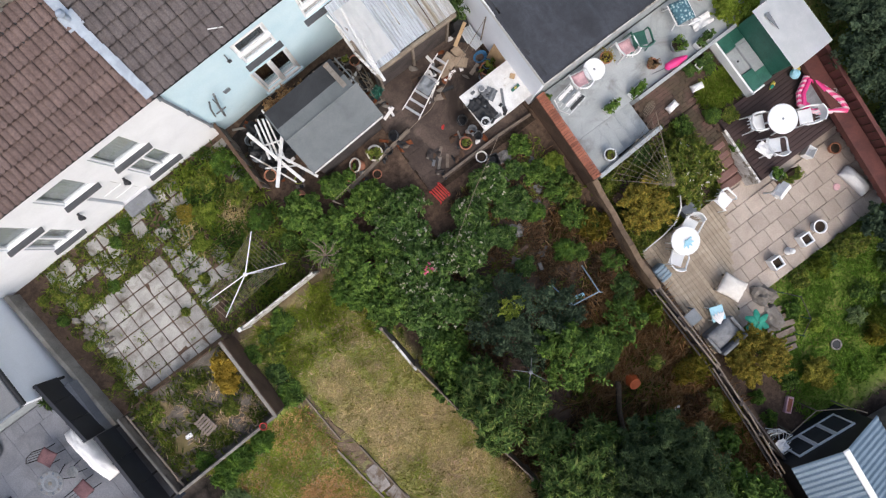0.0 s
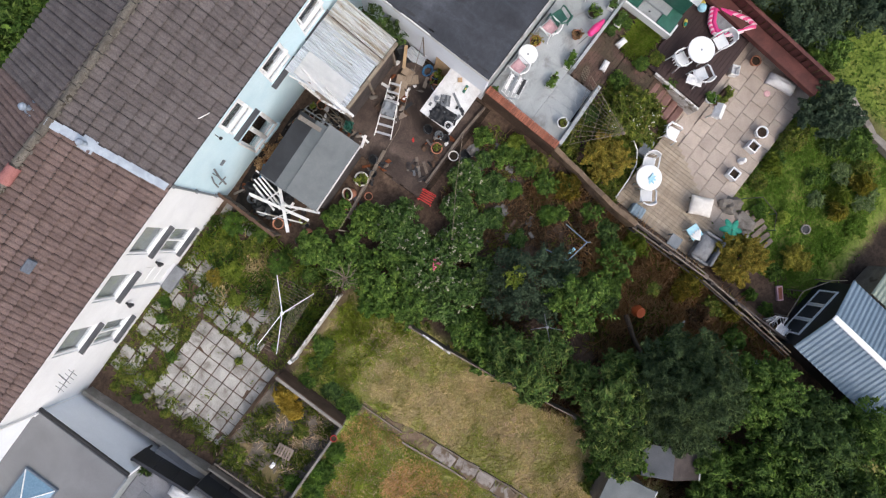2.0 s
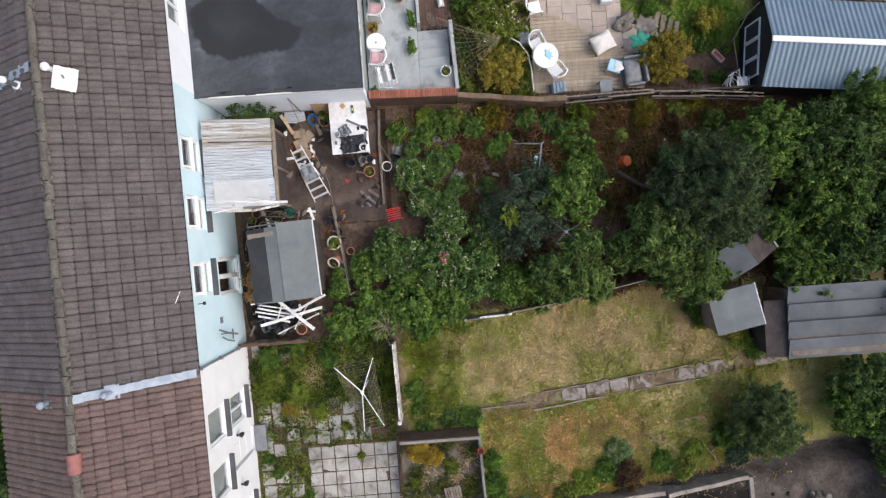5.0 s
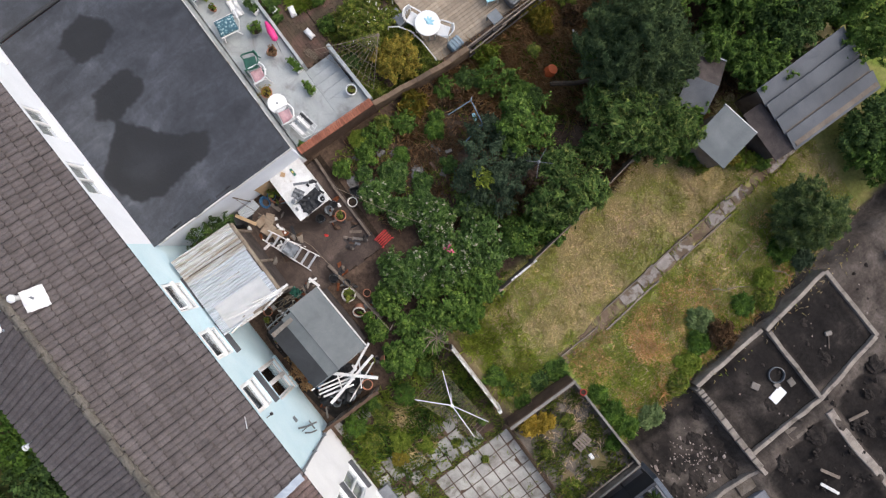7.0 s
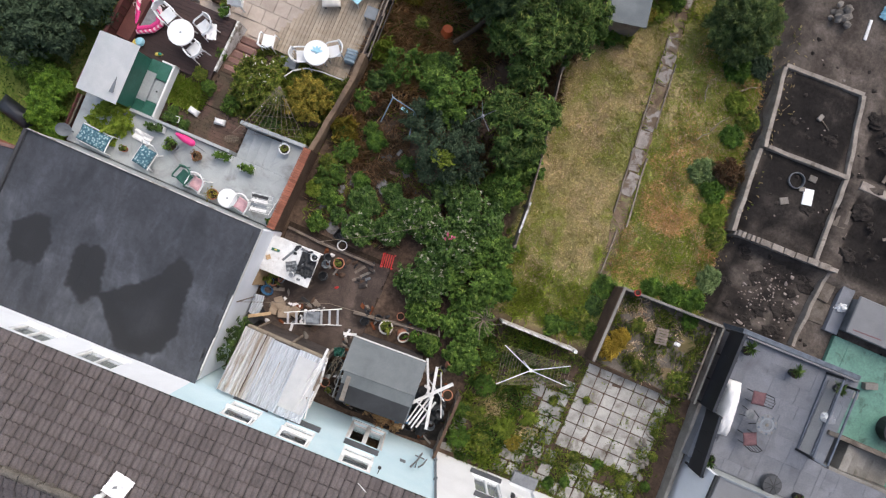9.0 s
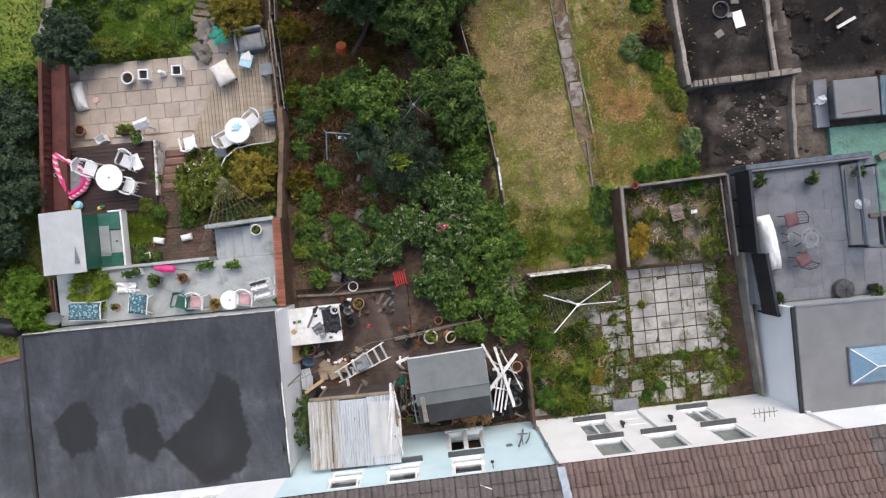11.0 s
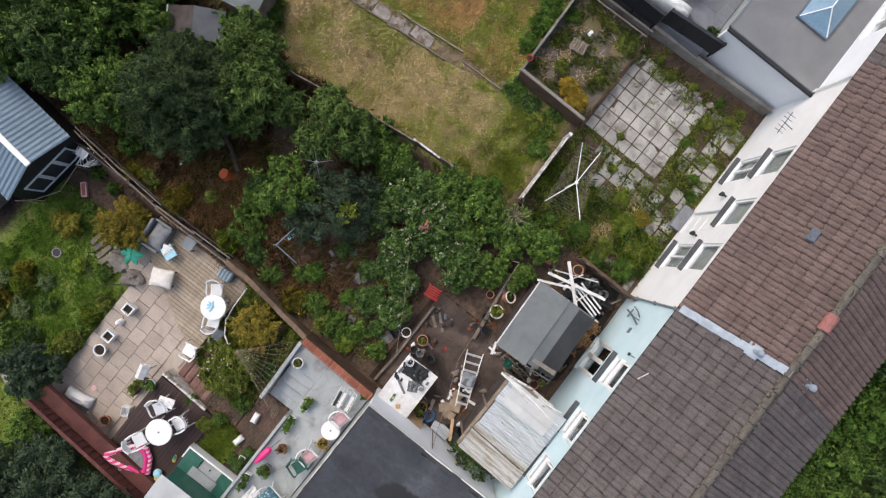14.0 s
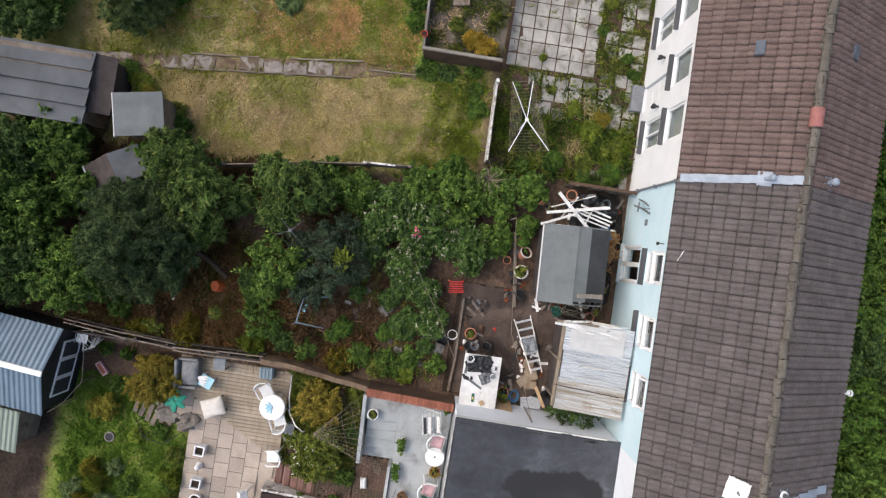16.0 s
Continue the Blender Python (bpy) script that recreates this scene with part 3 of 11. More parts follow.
def casement(parent, x0, x1, z0, z1, sill_mat, sill_deep, mullions=1, transom=0.0, curtain=True):
    """A framed window in an opening: frame, panes, sill and a curtain behind."""
    win = part("window", box(x0, -0.08, z0, x1, -0.07, z0 + 0.01), WHITE_PVC, parent)
    bm = bmesh.new()
    w = 0.06
    box(x0, -0.11, z0, x0 + w, -0.04, z1, bm=bm)
    box(x1 - w, -0.11, z0, x1, -0.04, z1, bm=bm)
    box(x0 + w, -0.11, z0, x1 - w, -0.04, z0 + w, bm=bm)
    box(x0 + w, -0.11, z1 - w, x1 - w, -0.04, z1, bm=bm)
    for i in range(mullions):
        c = x0 + (x1 - x0) * (i + 1) / (mullions + 1)
        box(c - 0.03, -0.105, z0 + w, c + 0.03, -0.035, z1 - w, bm=bm)
    if transom:
        c = z0 + (z1 - z0) * transom
        box(x0 + w, -0.1, c - 0.025, x1 - w, -0.03, c + 0.025, bm=bm)
    part("window_frame", bm, WHITE_PVC, win)
    for i in range(mullions + 1):
        a = x0 + w + (x1 - x0 - 2 * w) * i / (mullions + 1)
        b = x0 + w + (x1 - x0 - 2 * w) * (i + 1) / (mullions + 1)
        pane = part("pane", box(a, -0.078, z0 + w, b, -0.072, z1 - w), GLASS_DARK, win)
        pane.visible_shadow = False
    part("sill", box(x0 - 0.07, -0.07, z0 - 0.07, x1 + 0.07, sill_deep, z0 - 0.005, 0.012), sill_mat, win)
    if curtain:
        bm = bmesh.new()
        s, e = x0 + 0.05, x1 - 0.05
        k = 30
        vs = [[bm.verts.new((s + (e - s) * i / k, -0.17 - 0.004 * math.sin(i * 1.9), z)) for z in (z0 + 0.02, z1 - 0.02)] for i in range(k + 1)]
        for q0, q1 in zip(vs, vs[1:]):
            bm.faces.new((q0[0], q1[0], q1[1], q0[1]))
        part("curtain", bm, CURTAIN, win)
    return win


def open_sash(win, x0, x1, z0, z1, swing):
    """A top-hung sash, pushed outwards at its foot."""
    m = pose(0, -0.03, z1, swing, 0, 0)
    h = z1 - z0
    bm = bmesh.new()
    w = 0.05
    for a, b, c, d in ((x0, x0 + w, -h, 0), (x1 - w, x1, -h, 0), (x0 + w, x1 - w, -h, -h + w), (x0 + w, x1 - w, -w, 0)):
        box(a, -0.02, c, b, 0.02, d, bm=bm, m=m)
    part("sash", bm, WHITE_PVC, win)
    pane = part("pane", box(x0 + w, -0.004, -h + w, x1 - w, 0.004, -w, m=m), GLASS_DARK, win)
    pane.visible_shadow = False


def house(label, x0, x1, wall_mat, openings, door=None, low=0.0):
    h = thing("terraced_house", HOUSE, label, "house", "terrace of houses")
    holes = [(a, b, c, d) for a, b, c, d in openings] + ([door] if door else [])
    part("wall", wall_mesh(x0, x1, -0.9, EAVE_Z - 0.06, 0.28, holes), wall_mat, h)
    bm = bmesh.new()
    box(x0, -4.55, -0.9, x1, -4.3, EAVE_Z - 0.06, bm=bm)
    part("back_wall", bm, wall_mat, h)
    for x in (x0, x1 - 0.12):
        bm = bmesh.new()
        s = [bm.verts.new((x + dx, y, z)) for dx in (0, 0.12) for y, z in ((-4.28, -0.9), (-0.3, -0.9), (-0.3, EAVE_Z - 0.1), (RIDGE_Y, RIDGE_Z - 0.2), (-4.28, EAVE_Z - 0.1))]
        bm.faces.new(s[:5]), bm.faces.new(list(reversed(s[5:])))
        for i in range(5):
            bm.faces.new((s[i], s[5 + i], s[5 + (i + 1) % 5], s[(i + 1) % 5]))
        bmesh.ops.recalc_face_normals(bm, faces=bm.faces)
        part("party_wall", bm, ROOM, h)
    part("upper_floor", box(x0 + 0.13, -4.28, 2.1, x1 - 0.13, -0.3, 2.25), ROOM, h)
    return h


def fascia_gutter(h, x0, x1):
    part("fascia", box(x0, 0.0, EAVE_Z - 0.2, x1, 0.1, EAVE_Z - 0.05), WHITE_WOOD, h)
    bm = bmesh.new()
    k = 8
    pr = [(0.055 * math.cos(math.pi + math.pi * i / k), 0.055 * math.sin(math.pi + math.pi * i / k)) for i in range(k + 1)]
    pr += [(0.046 * math.cos(2 * math.pi - math.pi * i / k), 0.046 * math.sin(2 * math.pi - math.pi * i / k)) for i in range(k + 1)]
    a = [bm.verts.new((x0, 0.2 + u, EAVE_Z - 0.09 + v)) for u, v in pr]
    b = [bm.verts.new((x1, 0.2 + u, EAVE_Z - 0.09 + v)) for u, v in pr]
    for i in range(len(pr)):
        j = (i + 1) % len(pr)
        bm.faces.new((a[i], a[j], b[j], b[i]))
    part("gutter", bm, BLACK_PLASTIC, h)


def roof_base(h, x0, x1):
    """The boarded roof under the tiles."""
    bm = bmesh.new()
    t = 0.06
    pr = [(EAVE_Y - 0.06, EAVE_Z - t), (RIDGE_Y, RIDGE_Z - t), (BACK_Y, EAVE_Z - t), (BACK_Y, EAVE_Z - t - 0.05), (RIDGE_Y, RIDGE_Z - t - 0.05), (EAVE_Y - 0.06, EAVE_Z - t - 0.05)]
    a = [bm.verts.new((x0, y, z)) for y, z in pr]
    b = [bm.verts.new((x1, y, z)) for y, z in pr]
    for i in range(6):
        bm.faces.new((a[i], b[i], b[(i + 1) % 6], a[(i + 1) % 6]))
    bmesh.ops.recalc_face_normals(bm, faces=bm.faces)
    return part("roof", bm, FELT_DARK, h)


X_LEFT, X_BLUE, X_WHITE, X_RIGHT = -20.0, -4.85, 2.66, 10.45
blue_wins = [(-3.5, -2.58, 2.5, 3.85), (-1.9, -0.98, 2.5, 3.85), (-0.1, 0.82, 2.5, 3.85), (-0.12, 0.9, 0.38, 1.92)]
white_wins = [(3.95, 4.88, 2.5, 3.75), (5.52, 6.42, 2.5, 3.75), (7.28, 8.18, 2.5, 3.75), (3.95, 4.86, 0.7, 2.0), (7.28, 8.15, 0.7, 2.0)]
left_wins = [(-15.3, -13.9, 2.9, 3.85), (-9.5, -8.5, 2.9, 3.8), (-7.6, -6.55, 2.9, 3.8), (-12.2, -11.2, 2.9, 3.8)]
house_left = house("white rendered terraced house behind a flat-roofed extension", X_LEFT, X_BLUE, CLEAN_RENDER, left_wins)
house_blue = house("pale blue rendered terraced house with brown tiled roof", X_BLUE, X_WHITE, BLUE_RENDER, blue_wins)
house_white = house("cream white terraced house with red-brown tiled roof", X_WHITE, X_RIGHT, WHITE_RENDER, white_wins, (5.28, 6.12, 0.12, 2.05))
house_right = house("white terraced house with a flat-roofed extension", X_RIGHT, 20.0, CLEAN_RENDER, [(12.2, 13.2, 2.75, 3.8)])
for w in left_wins:
    casement(house_left, *w, WHITE_PVC, 0.06)
for i, w in enumerate(blue_wins):
    win = casement(house_blue, *w, SLATE if i < 3 else WHITE_WOOD, 0.15 if i < 3 else 0.06, mullions=0 if i < 3 else 1, curtain=False)
    if i < 3:
        open_sash(win, w[0] + 0.06, w[1] - 0.06, w[2] + 0.86, w[3] - 0.06, 13)
        part("transom", box(w[0], -0.03, w[2] + 0.74, w[1], 0.11, w[2] + 0.84, 0.01), WHITE_PVC, win)
        part("blind", box(w[0] + 0.07, -0.13, w[2] + 0.06, w[1] - 0.07, -0.12, w[2] + 0.72), FLAKED, win, "streaked pale blind behind the lower pane")
    else:
        part("sub_sill", box(w[0] - 0.12, 0.0, w[2] - 0.2, w[1] + 0.12, 0.1, w[2] - 0.08, 0.012), BLUE_RENDER, win)
        part("jamb", box(w[0] - 0.07, 0.0, w[2] - 0.02, w[0] - 0.002, 0.03, w[3] + 0.05, 0.006), WHITE_WOOD, win)
        part("jamb", box(w[1] + 0.002, 0.0, w[2] - 0.02, w[1] + 0.07, 0.03, w[3] + 0.05, 0.006), WHITE_WOOD, win)
        part("centre_post", box((w[0] + w[1]) / 2 - 0.07, -0.03, w[2], (w[0] + w[1]) / 2 + 0.07, 0.04, w[3], 0.008), WHITE_WOOD, win)
for w in white_wins:
    casement(house_white, *w, SLATE, 0.14, mullions=1 if w[2] < 2 else 0)
casement(house_right, 12.2, 13.2, 2.75, 3.8, WHITE_PVC, 0.06)
for h, a, b in ((house_left, X_LEFT, X_BLUE), (house_blue, X_BLUE, X_WHITE), (house_white, X_WHITE, X_RIGHT), (house_right, X_RIGHT, 20.0)):
    fascia_gutter(h, a, b)
roof_left, roof_blue, roof_white, roof_right = (roof_base(h, a, b) for h, a, b in ((house_left, X_LEFT, X_BLUE), (house_blue, X_BLUE, X_WHITE), (house_white, X_WHITE, X_RIGHT), (house_right, X_RIGHT, 20.0)))

# the panelled back door of the white house
door = part("door", box(5.3, -0.14, 0.14, 6.1, -0.09, 2.03, 0.01), WHITE_PVC, house_white)
for k in range(3):
    part("door_panel", box(5.42, -0.09, 0.3 + 0.58 * k, 5.98, -0.075, 0.74 + 0.58 * k, 0.008), WHITE_PVC, door)
part("door_handle", box(5.36, -0.09, 1.08, 5.48, -0.05, 1.11, 0.008), ALU, door)

# black flat roof of the neighbour's extension
ext = thing("flat_roofed_extension", pose(0, 0, 0), "white extension with a black felt flat roof", "building")
EX0, EX1, EY0, EY1, EZ = -11.95, -4.72, -6.38, -1.6, 2.5
part("wall", box(EX1 - 0.22, EY0 + 0.02, -0.6, EX1 - 0.03, EY1 - 0.05, EZ - 0.14), CLEAN_RENDER, ext)
part("wall", box(EX0 + 0.03, EY1 - 0.25, -0.6, EX1 - 0.23, EY1 - 0.05, EZ - 0.14), PATIO_PAINT, ext, "pale grey painted wall above the patio")
part("wall", box(EX0 + 0.03, EY0 + 0.02, -0.6, EX0 + 0.22, EY1 - 0.27, EZ - 0.14), CLEAN_RENDER, ext)
nx, ny = 180, 118
fi, fj = np.meshgrid(np.linspace(0, 1, nx + 1), np.linspace(0, 1, ny + 1), indexing="ij")
FX = EX0 + (EX1 - EX0) * fi
FY = EY0 + 0.05 + 0.022 * FX + (EY1 - EY0 - 0.05 - 0.022 * FX) * fj
SEAMS = (-10.95, -9.95, -8.93, -7.9, -6.85, -5.8)
FZ = EZ + 0.012 * np.sin(FX * 2.1 + FY * 1.2) * np.sin(FY * 2.6) + 0.006 * np.sin(FX * 5.3) * np.sin(FY * 0.9 + FX)
for sx in SEAMS:
    FZ = FZ + 0.007 / (1 + np.exp(-(FX - sx - 0.02 * np.sin(FY * 2.3 + sx)) * 90)) - 0.0035


def inside_by(poly, x, y):
    """How far a place lies inside an outline, negative outside it."""
    d, odd = np.full(x.shape, 1e9), np.zeros(x.shape, bool)
    for (ax, ay), (bx, by) in zip(poly, poly[1:] + poly[:1]):
        t = np.clip(((x - ax) * (bx - ax) + (y - ay) * (by - ay)) / ((bx - ax) ** 2 + (by - ay) ** 2), 0, 1)
        d = np.minimum(d, np.hypot(x - ax - t * (bx - ax), y - ay - t * (by - ay)))
        odd ^= ((ay > y) != (by > y)) & (x < (bx - ax) * (y - ay) / (by - ay + 1e-9) + ax)
    return np.where(odd, d, -d)


DAMP = [[(-8.33, -5.12), (-7.59, -4.61), (-6.89, -3.99), (-6.55, -3.26), (-6.17, -3.34), (-5.98, -3.57), (-5.93, -4.43), (-5.75, -5.26), (-5.99, -5.95), (-6.47, -6.3), (-7.26, -6.35), (-7.74, -5.72)],
        [(-9.37, -4.11), (-8.78, -3.83), (-8.46, -4.1), (-8.24, -5.16), (-8.63, -5.57), (-9.24, -5.23)],
        [(-11.32, -4.22), (-10.8, -3.75), (-10.34, -3.65), (-10.1, -4.48), (-10.22, -5.09), (-10.86, -5.19), (-11.17, -4.92)]]
wander = 0.07 * ripple(FX, FY, 2.7) + 0.04 * ripple(FX, FY, 7.0, 1.0)
damp = np.zeros_like(FX)
for poly in DAMP:
    e = inside_by(poly, FX, FY) + wander
    damp = np.maximum(damp, smooth(-0.06, 0.05, e) * (1 - 0.16 * smooth(0.3, 0.8, e)))
idx = np.arange((nx + 1) * (ny + 1)).reshape(nx + 1, ny + 1)
felt = bpy.data.meshes.new("roof")
felt.from_pydata(np.stack([FX, FY, FZ], -1).reshape(-1, 3).tolist(), [], np.stack([idx[:-1, :-1], idx[1:, :-1], idx[1:, 1:], idx[:-1, 1:]], -1).reshape(-1, 4).tolist())
felt.attributes.new("damp", "FLOAT", "POINT").data.foreach_set("value", damp.reshape(-1).astype(np.float32))
FELT_PATCHED, nt, p = base_material("patched_roofing_felt")
f1, f2, f3 = noise_node(nt, 0.55, 5, 0.6, 0.5), noise_node(nt, 1.3, 5, 0.62, 0.9, (1.6, 0.5, 1)), noise_node(nt, 70, 2, 0.7)
f4 = noise_node(nt, 5.0, 6, 0.75, 0.8)
col = ramp_node(nt, f1, [(0.35, (0.029, 0.032, 0.039)), (0.55, (0.046, 0.05, 0.06)), (0.72, (0.08, 0.087, 0.1))])
col = mix_node(nt, 1.0, col, ramp_node(nt, f2, [(0.3, grey(0.78)), (0.5, grey(0.96)), (0.7, grey(1.35))]), "MULTIPLY")
col = mix_node(nt, 1.0, col, ramp_node(nt, f4, [(0.3, grey(0.8)), (0.7, grey(1.25))]), "MULTIPLY")
att = nt.nodes.new("ShaderNodeAttribute")
att.attribute_name = "damp"
col = mix_node(nt, att.outputs["Fac"], col, (0.0135, 0.014, 0.0165))
nt.links.new(mix_node(nt, 1.0, col, ramp_node(nt, f3, [(0.3, grey(0.85)), (0.7, grey(1.15))]), "MULTIPLY"), p.inputs["Base Color"])
p.inputs["Roughness"].default_value = 0.72
bnode = nt.nodes.new("ShaderNodeBump")
bnode.inputs["Strength"].default_value, bnode.inputs["Distance"].default_value = 0.3, 0.03
nt.links.new(f4, bnode.inputs["Height"])
nt.links.new(bnode.outputs["Normal"], p.inputs["Normal"])
felt_roof = part("roof", felt, FELT_PATCHED, ext, smooth=True)
part("roof_deck", box(EX0 + 0.02, EY0 + 0.06, EZ - 0.14, EX1 - 0.05, EY1 - 0.04, EZ - 0.07), FELT, ext)
RF = random.Random(17)
for k in range(9):
    u = RF.uniform(-6.1, -1.8)
    part("felt_tear", box(-RF.uniform(0.02, 0.05), -RF.uniform(0.06, 0.3), 0, RF.uniform(0.01, 0.03), RF.uniform(0.06, 0.3), 0.008, 0.002), FELT_DARK, ext, at=pose(EX1 - 0.12 + RF.uniform(-0.05, 0.03), u, EZ + 0.018, 0, 0, RF.uniform(-6, 6)))
part("felt_rim", box(EX1 - 0.065, EY0 + 0.1, EZ - 0.1, EX1 - 0.03, EY1 - 0.02, EZ + 0.026, 0.006), FELT_DARK, ext)
part("drip_edge", box(EX1 - 0.028, EY0 + 0.1, EZ - 0.14, EX1 + 0.01, EY1 + 0.02, EZ + 0.02, 0.006), WHITE_WOOD, ext)
part("drip_edge", box(EX0, EY1 - 0.008, EZ - 0.14, EX1 - 0.03, EY1 + 0.012, EZ + 0.014, 0.005), FLAKED, ext)
part("felt_rim", box(EX0, EY1 - 0.05, EZ - 0.1, EX1 - 0.066, EY1 - 0.012, EZ + 0.022, 0.006), FELT_DARK, ext)


# the next neighbour's grey flat roof beyond a felt kerb
ext2 = thing("flat_roofed_outbuilding", pose(0, 0, 0), "brick outbuilding with a grey felt flat roof", "building")
part("wall", box(-15.3, -6.7, -0.6, -12.2, -2.5, EZ - 0.24), BRICK, ext2)
part("roof", ([(x, y, z) for z in (EZ - 0.24, EZ - 0.1) for x, y in ((-15.4, -6.75), (-12.12, -6.7), (-12.08, -2.28), (-15.4, -2.78))], [(4, 5, 6, 7), (3, 2, 1, 0), (0, 1, 5, 4), (1, 2, 6, 5), (2, 3, 7, 6), (3, 0, 4, 7)]), FELT_PATCHED, ext2)
part("tile_edging", box(-3.35, -0.05, 0, 0, 0.05, 0.07, 0.01), STEP_BRICK, ext2, "red clay edging", at=pose(-12.1, -2.24, EZ - 0.13, 0, 0, 8.6))
part("kerb", tube([(-12.03, -6.6, EZ + 0.0), (-12.02, -4.4, EZ + 0.02), (-11.98, -1.62, EZ + 0.01)], 0.06, sides=8), FELT, ext)

# ---- walls, paving and decks round the houses ----
def pieces(parent, name, mesh, poses, material):
    """Alike pieces: objects of their own on one mesh."""
    if not mesh.materials:
        mesh.materials.append(material)
    out = []
    for m in poses:
        ob = new(name, mesh)
        ob.parent = parent
        ob.matrix_basis = m
        out.append(ob)
    return out


def mesh_of(bm, name):
    me = bpy.data.meshes.new(name)
    bm.to_mesh(me)
    bm.free()
    return me


def sized(x, y, z, rz, sx=1.0, sy=1.0, sz=1.0, rx=0, ry=0):
    return pose(x, y, z, rx, ry, rz) @ Matrix.Diagonal((sx, sy, sz, 1))


def run_wall(name, pts, width, z0, z1, material, label, bevel=0.015, jag=0.0, kind="structure", category="wall"):
    """A free-standing wall along a line of points, its top slightly uneven."""
    bm = bmesh.new()
    P = [Vector((x, y, 0)) for x, y in pts]
    fine = []
    for a, b in zip(P, P[1:]):
        k = max(1, int((b - a).length / 0.35))
        fine += [a.lerp(b, i / k) for i in range(k)]
    fine.append(P[-1])
    rows = []
    for i, p in enumerate(fine):
        d = (fine[min(i + 1, len(fine) - 1)] - fine[max(0, i - 1)]).normalized()
        n = Vector((-d.y, d.x, 0)) * width / 2
        j = jag * noise.noise(p * 1.7 + Vector((z1, 0, 0))) * 2
        w = 1 + jag * 2 * noise.noise(p * 2.3)
        rows.append([bm.verts.new(q) for q in (p + n * w + Vector((0, 0, z0)), p + n * w + Vector((0, 0, z1 + j - bevel)), p + n * w * 0.85 + Vector((0, 0, z1 + j)), p - n * w * 0.85 + Vector((0, 0, z1 + j)), p - n * w + Vector((0, 0, z1 + j - bevel)), p - n * w + Vector((0, 0, z0)))])
    for q0, q1 in zip(rows, rows[1:]):
        for k in range(5):
            bm.faces.new((q0[k], q0[k + 1], q1[k + 1], q1[k]))
    bm.faces.new(rows[0]), bm.faces.new(list(reversed(rows[-1])))
    bmesh.ops.recalc_face_normals(bm, faces=bm.faces)
    return tagged(part(name, bm, material), label, category, kind=kind)


# neighbour's painted concrete patio, landing and steps
PATIO_Z, LOW_Z, BROWN_Z = 0.5, -0.65, 0.0
patio = tagged(part("patio", box(-12.05, -1.62, -0.7, -4.96, 0.02, PATIO_Z, 0.012), PATIO_PAINT), "pale grey painted concrete patio, stained", "patio", kind="structure")
landing = tagged(part("landing", box(-5.78, 0.022, -0.7, -4.96, 1.12, PATIO_Z - 0.004, 0.012), PATIO_PAINT), "pale grey painted landing above garden steps", "landing", kind="structure")
steps = tagged(new("garden_steps"), "pale grey painted concrete garden steps", "steps", kind="structure")
for k in range(4):
    part("step", box(-5.78 - 0.33 * (k + 1), 0.022, -0.6, -5.782 - 0.33 * k, 1.02, PATIO_Z - 0.12 * (k + 1), 0.012), PATIO_PAINT, steps)
run_wall("step_parapet", [(-7.15, 1.09), (-4.98, 1.18)], 0.12, -0.6, 0.72, PATIO_PAINT, "pale painted low wall beside the steps")
run_wall("patio_parapet", [(-10.5, 0.07), (-7.12, 0.09)], 0.1, -0.5, 0.68, PATIO_PAINT, "pale painted low wall along the patio edge")

# brick-topped boundary wall
bwall = run_wall("boundary_wall", [(-4.86, -1.6), (-4.78, 1.14)], 0.2, -0.5, 1.1, BROWN_WALL, "rendered boundary wall with a red brick coping")
rough_wall = run_wall("garden_wall", [(-4.8, 1.16), (-4.7, 2.2), (-4.52, 3.2), (-4.45, 4.6)], 0.17, -0.7, 0.68, BANK, "weathered brown boundary bank with an uneven top", jag=0.1)

# fence down to the far shed: posts and three bowed rails
fence = tagged(new("rail_fence"), "weathered post and rail fence, partly collapsed", "fence", kind="structure")
line = [(-4.45, 4.6), (-4.5, 6.0), (-4.52, 7.4), (-4.42, 9.0), (-4.25, 10.95)]
for i, (x, y) in enumerate([(-4.45, 4.7), (-4.48, 5.7), (-4.51, 6.7), (-4.5, 7.7), (-4.45, 8.7), (-4.36, 9.7), (-4.27, 10.7)]):
    part("post", box(-0.05, -0.05, -1.4, 0.05, 0.05, 0.36, 0.008), DARK_WOOD, fence, at=pose(x, y, 0.05, random.uniform(-4, 4), random.uniform(-5, 5), random.uniform(0, 40)))
for k, (dz, dx) in enumerate(((0.42, 0.08), (0.34, -0.1), (0.12, 0.14), (-0.2, -0.05))):
    for a, b in zip(line, line[1:]):
        j = [random.uniform(-0.05, 0.05) for _ in range(4)]
        d = Vector((b[0] - a[0], b[1] - a[1], 0))
        L = d.length + 0.1
        part("rail", box(-0.022, 0, -0.02, 0.022, L, 0.02, 0.006), (TIMBER, TIMBER, DARK_WOOD, DARK_WOOD)[k], fence, at=pose(a[0] + dx + j[0], a[1], dz + j[1], j[2] * 20, 0, -math.degrees(math.atan2(d.x, d.y)) + j[3] * 20))
part("gravel_board", box(-4.56, 4.62, -1.2, -4.5, 11.0, 0.3, 0.005), DARK_WOOD, fence)

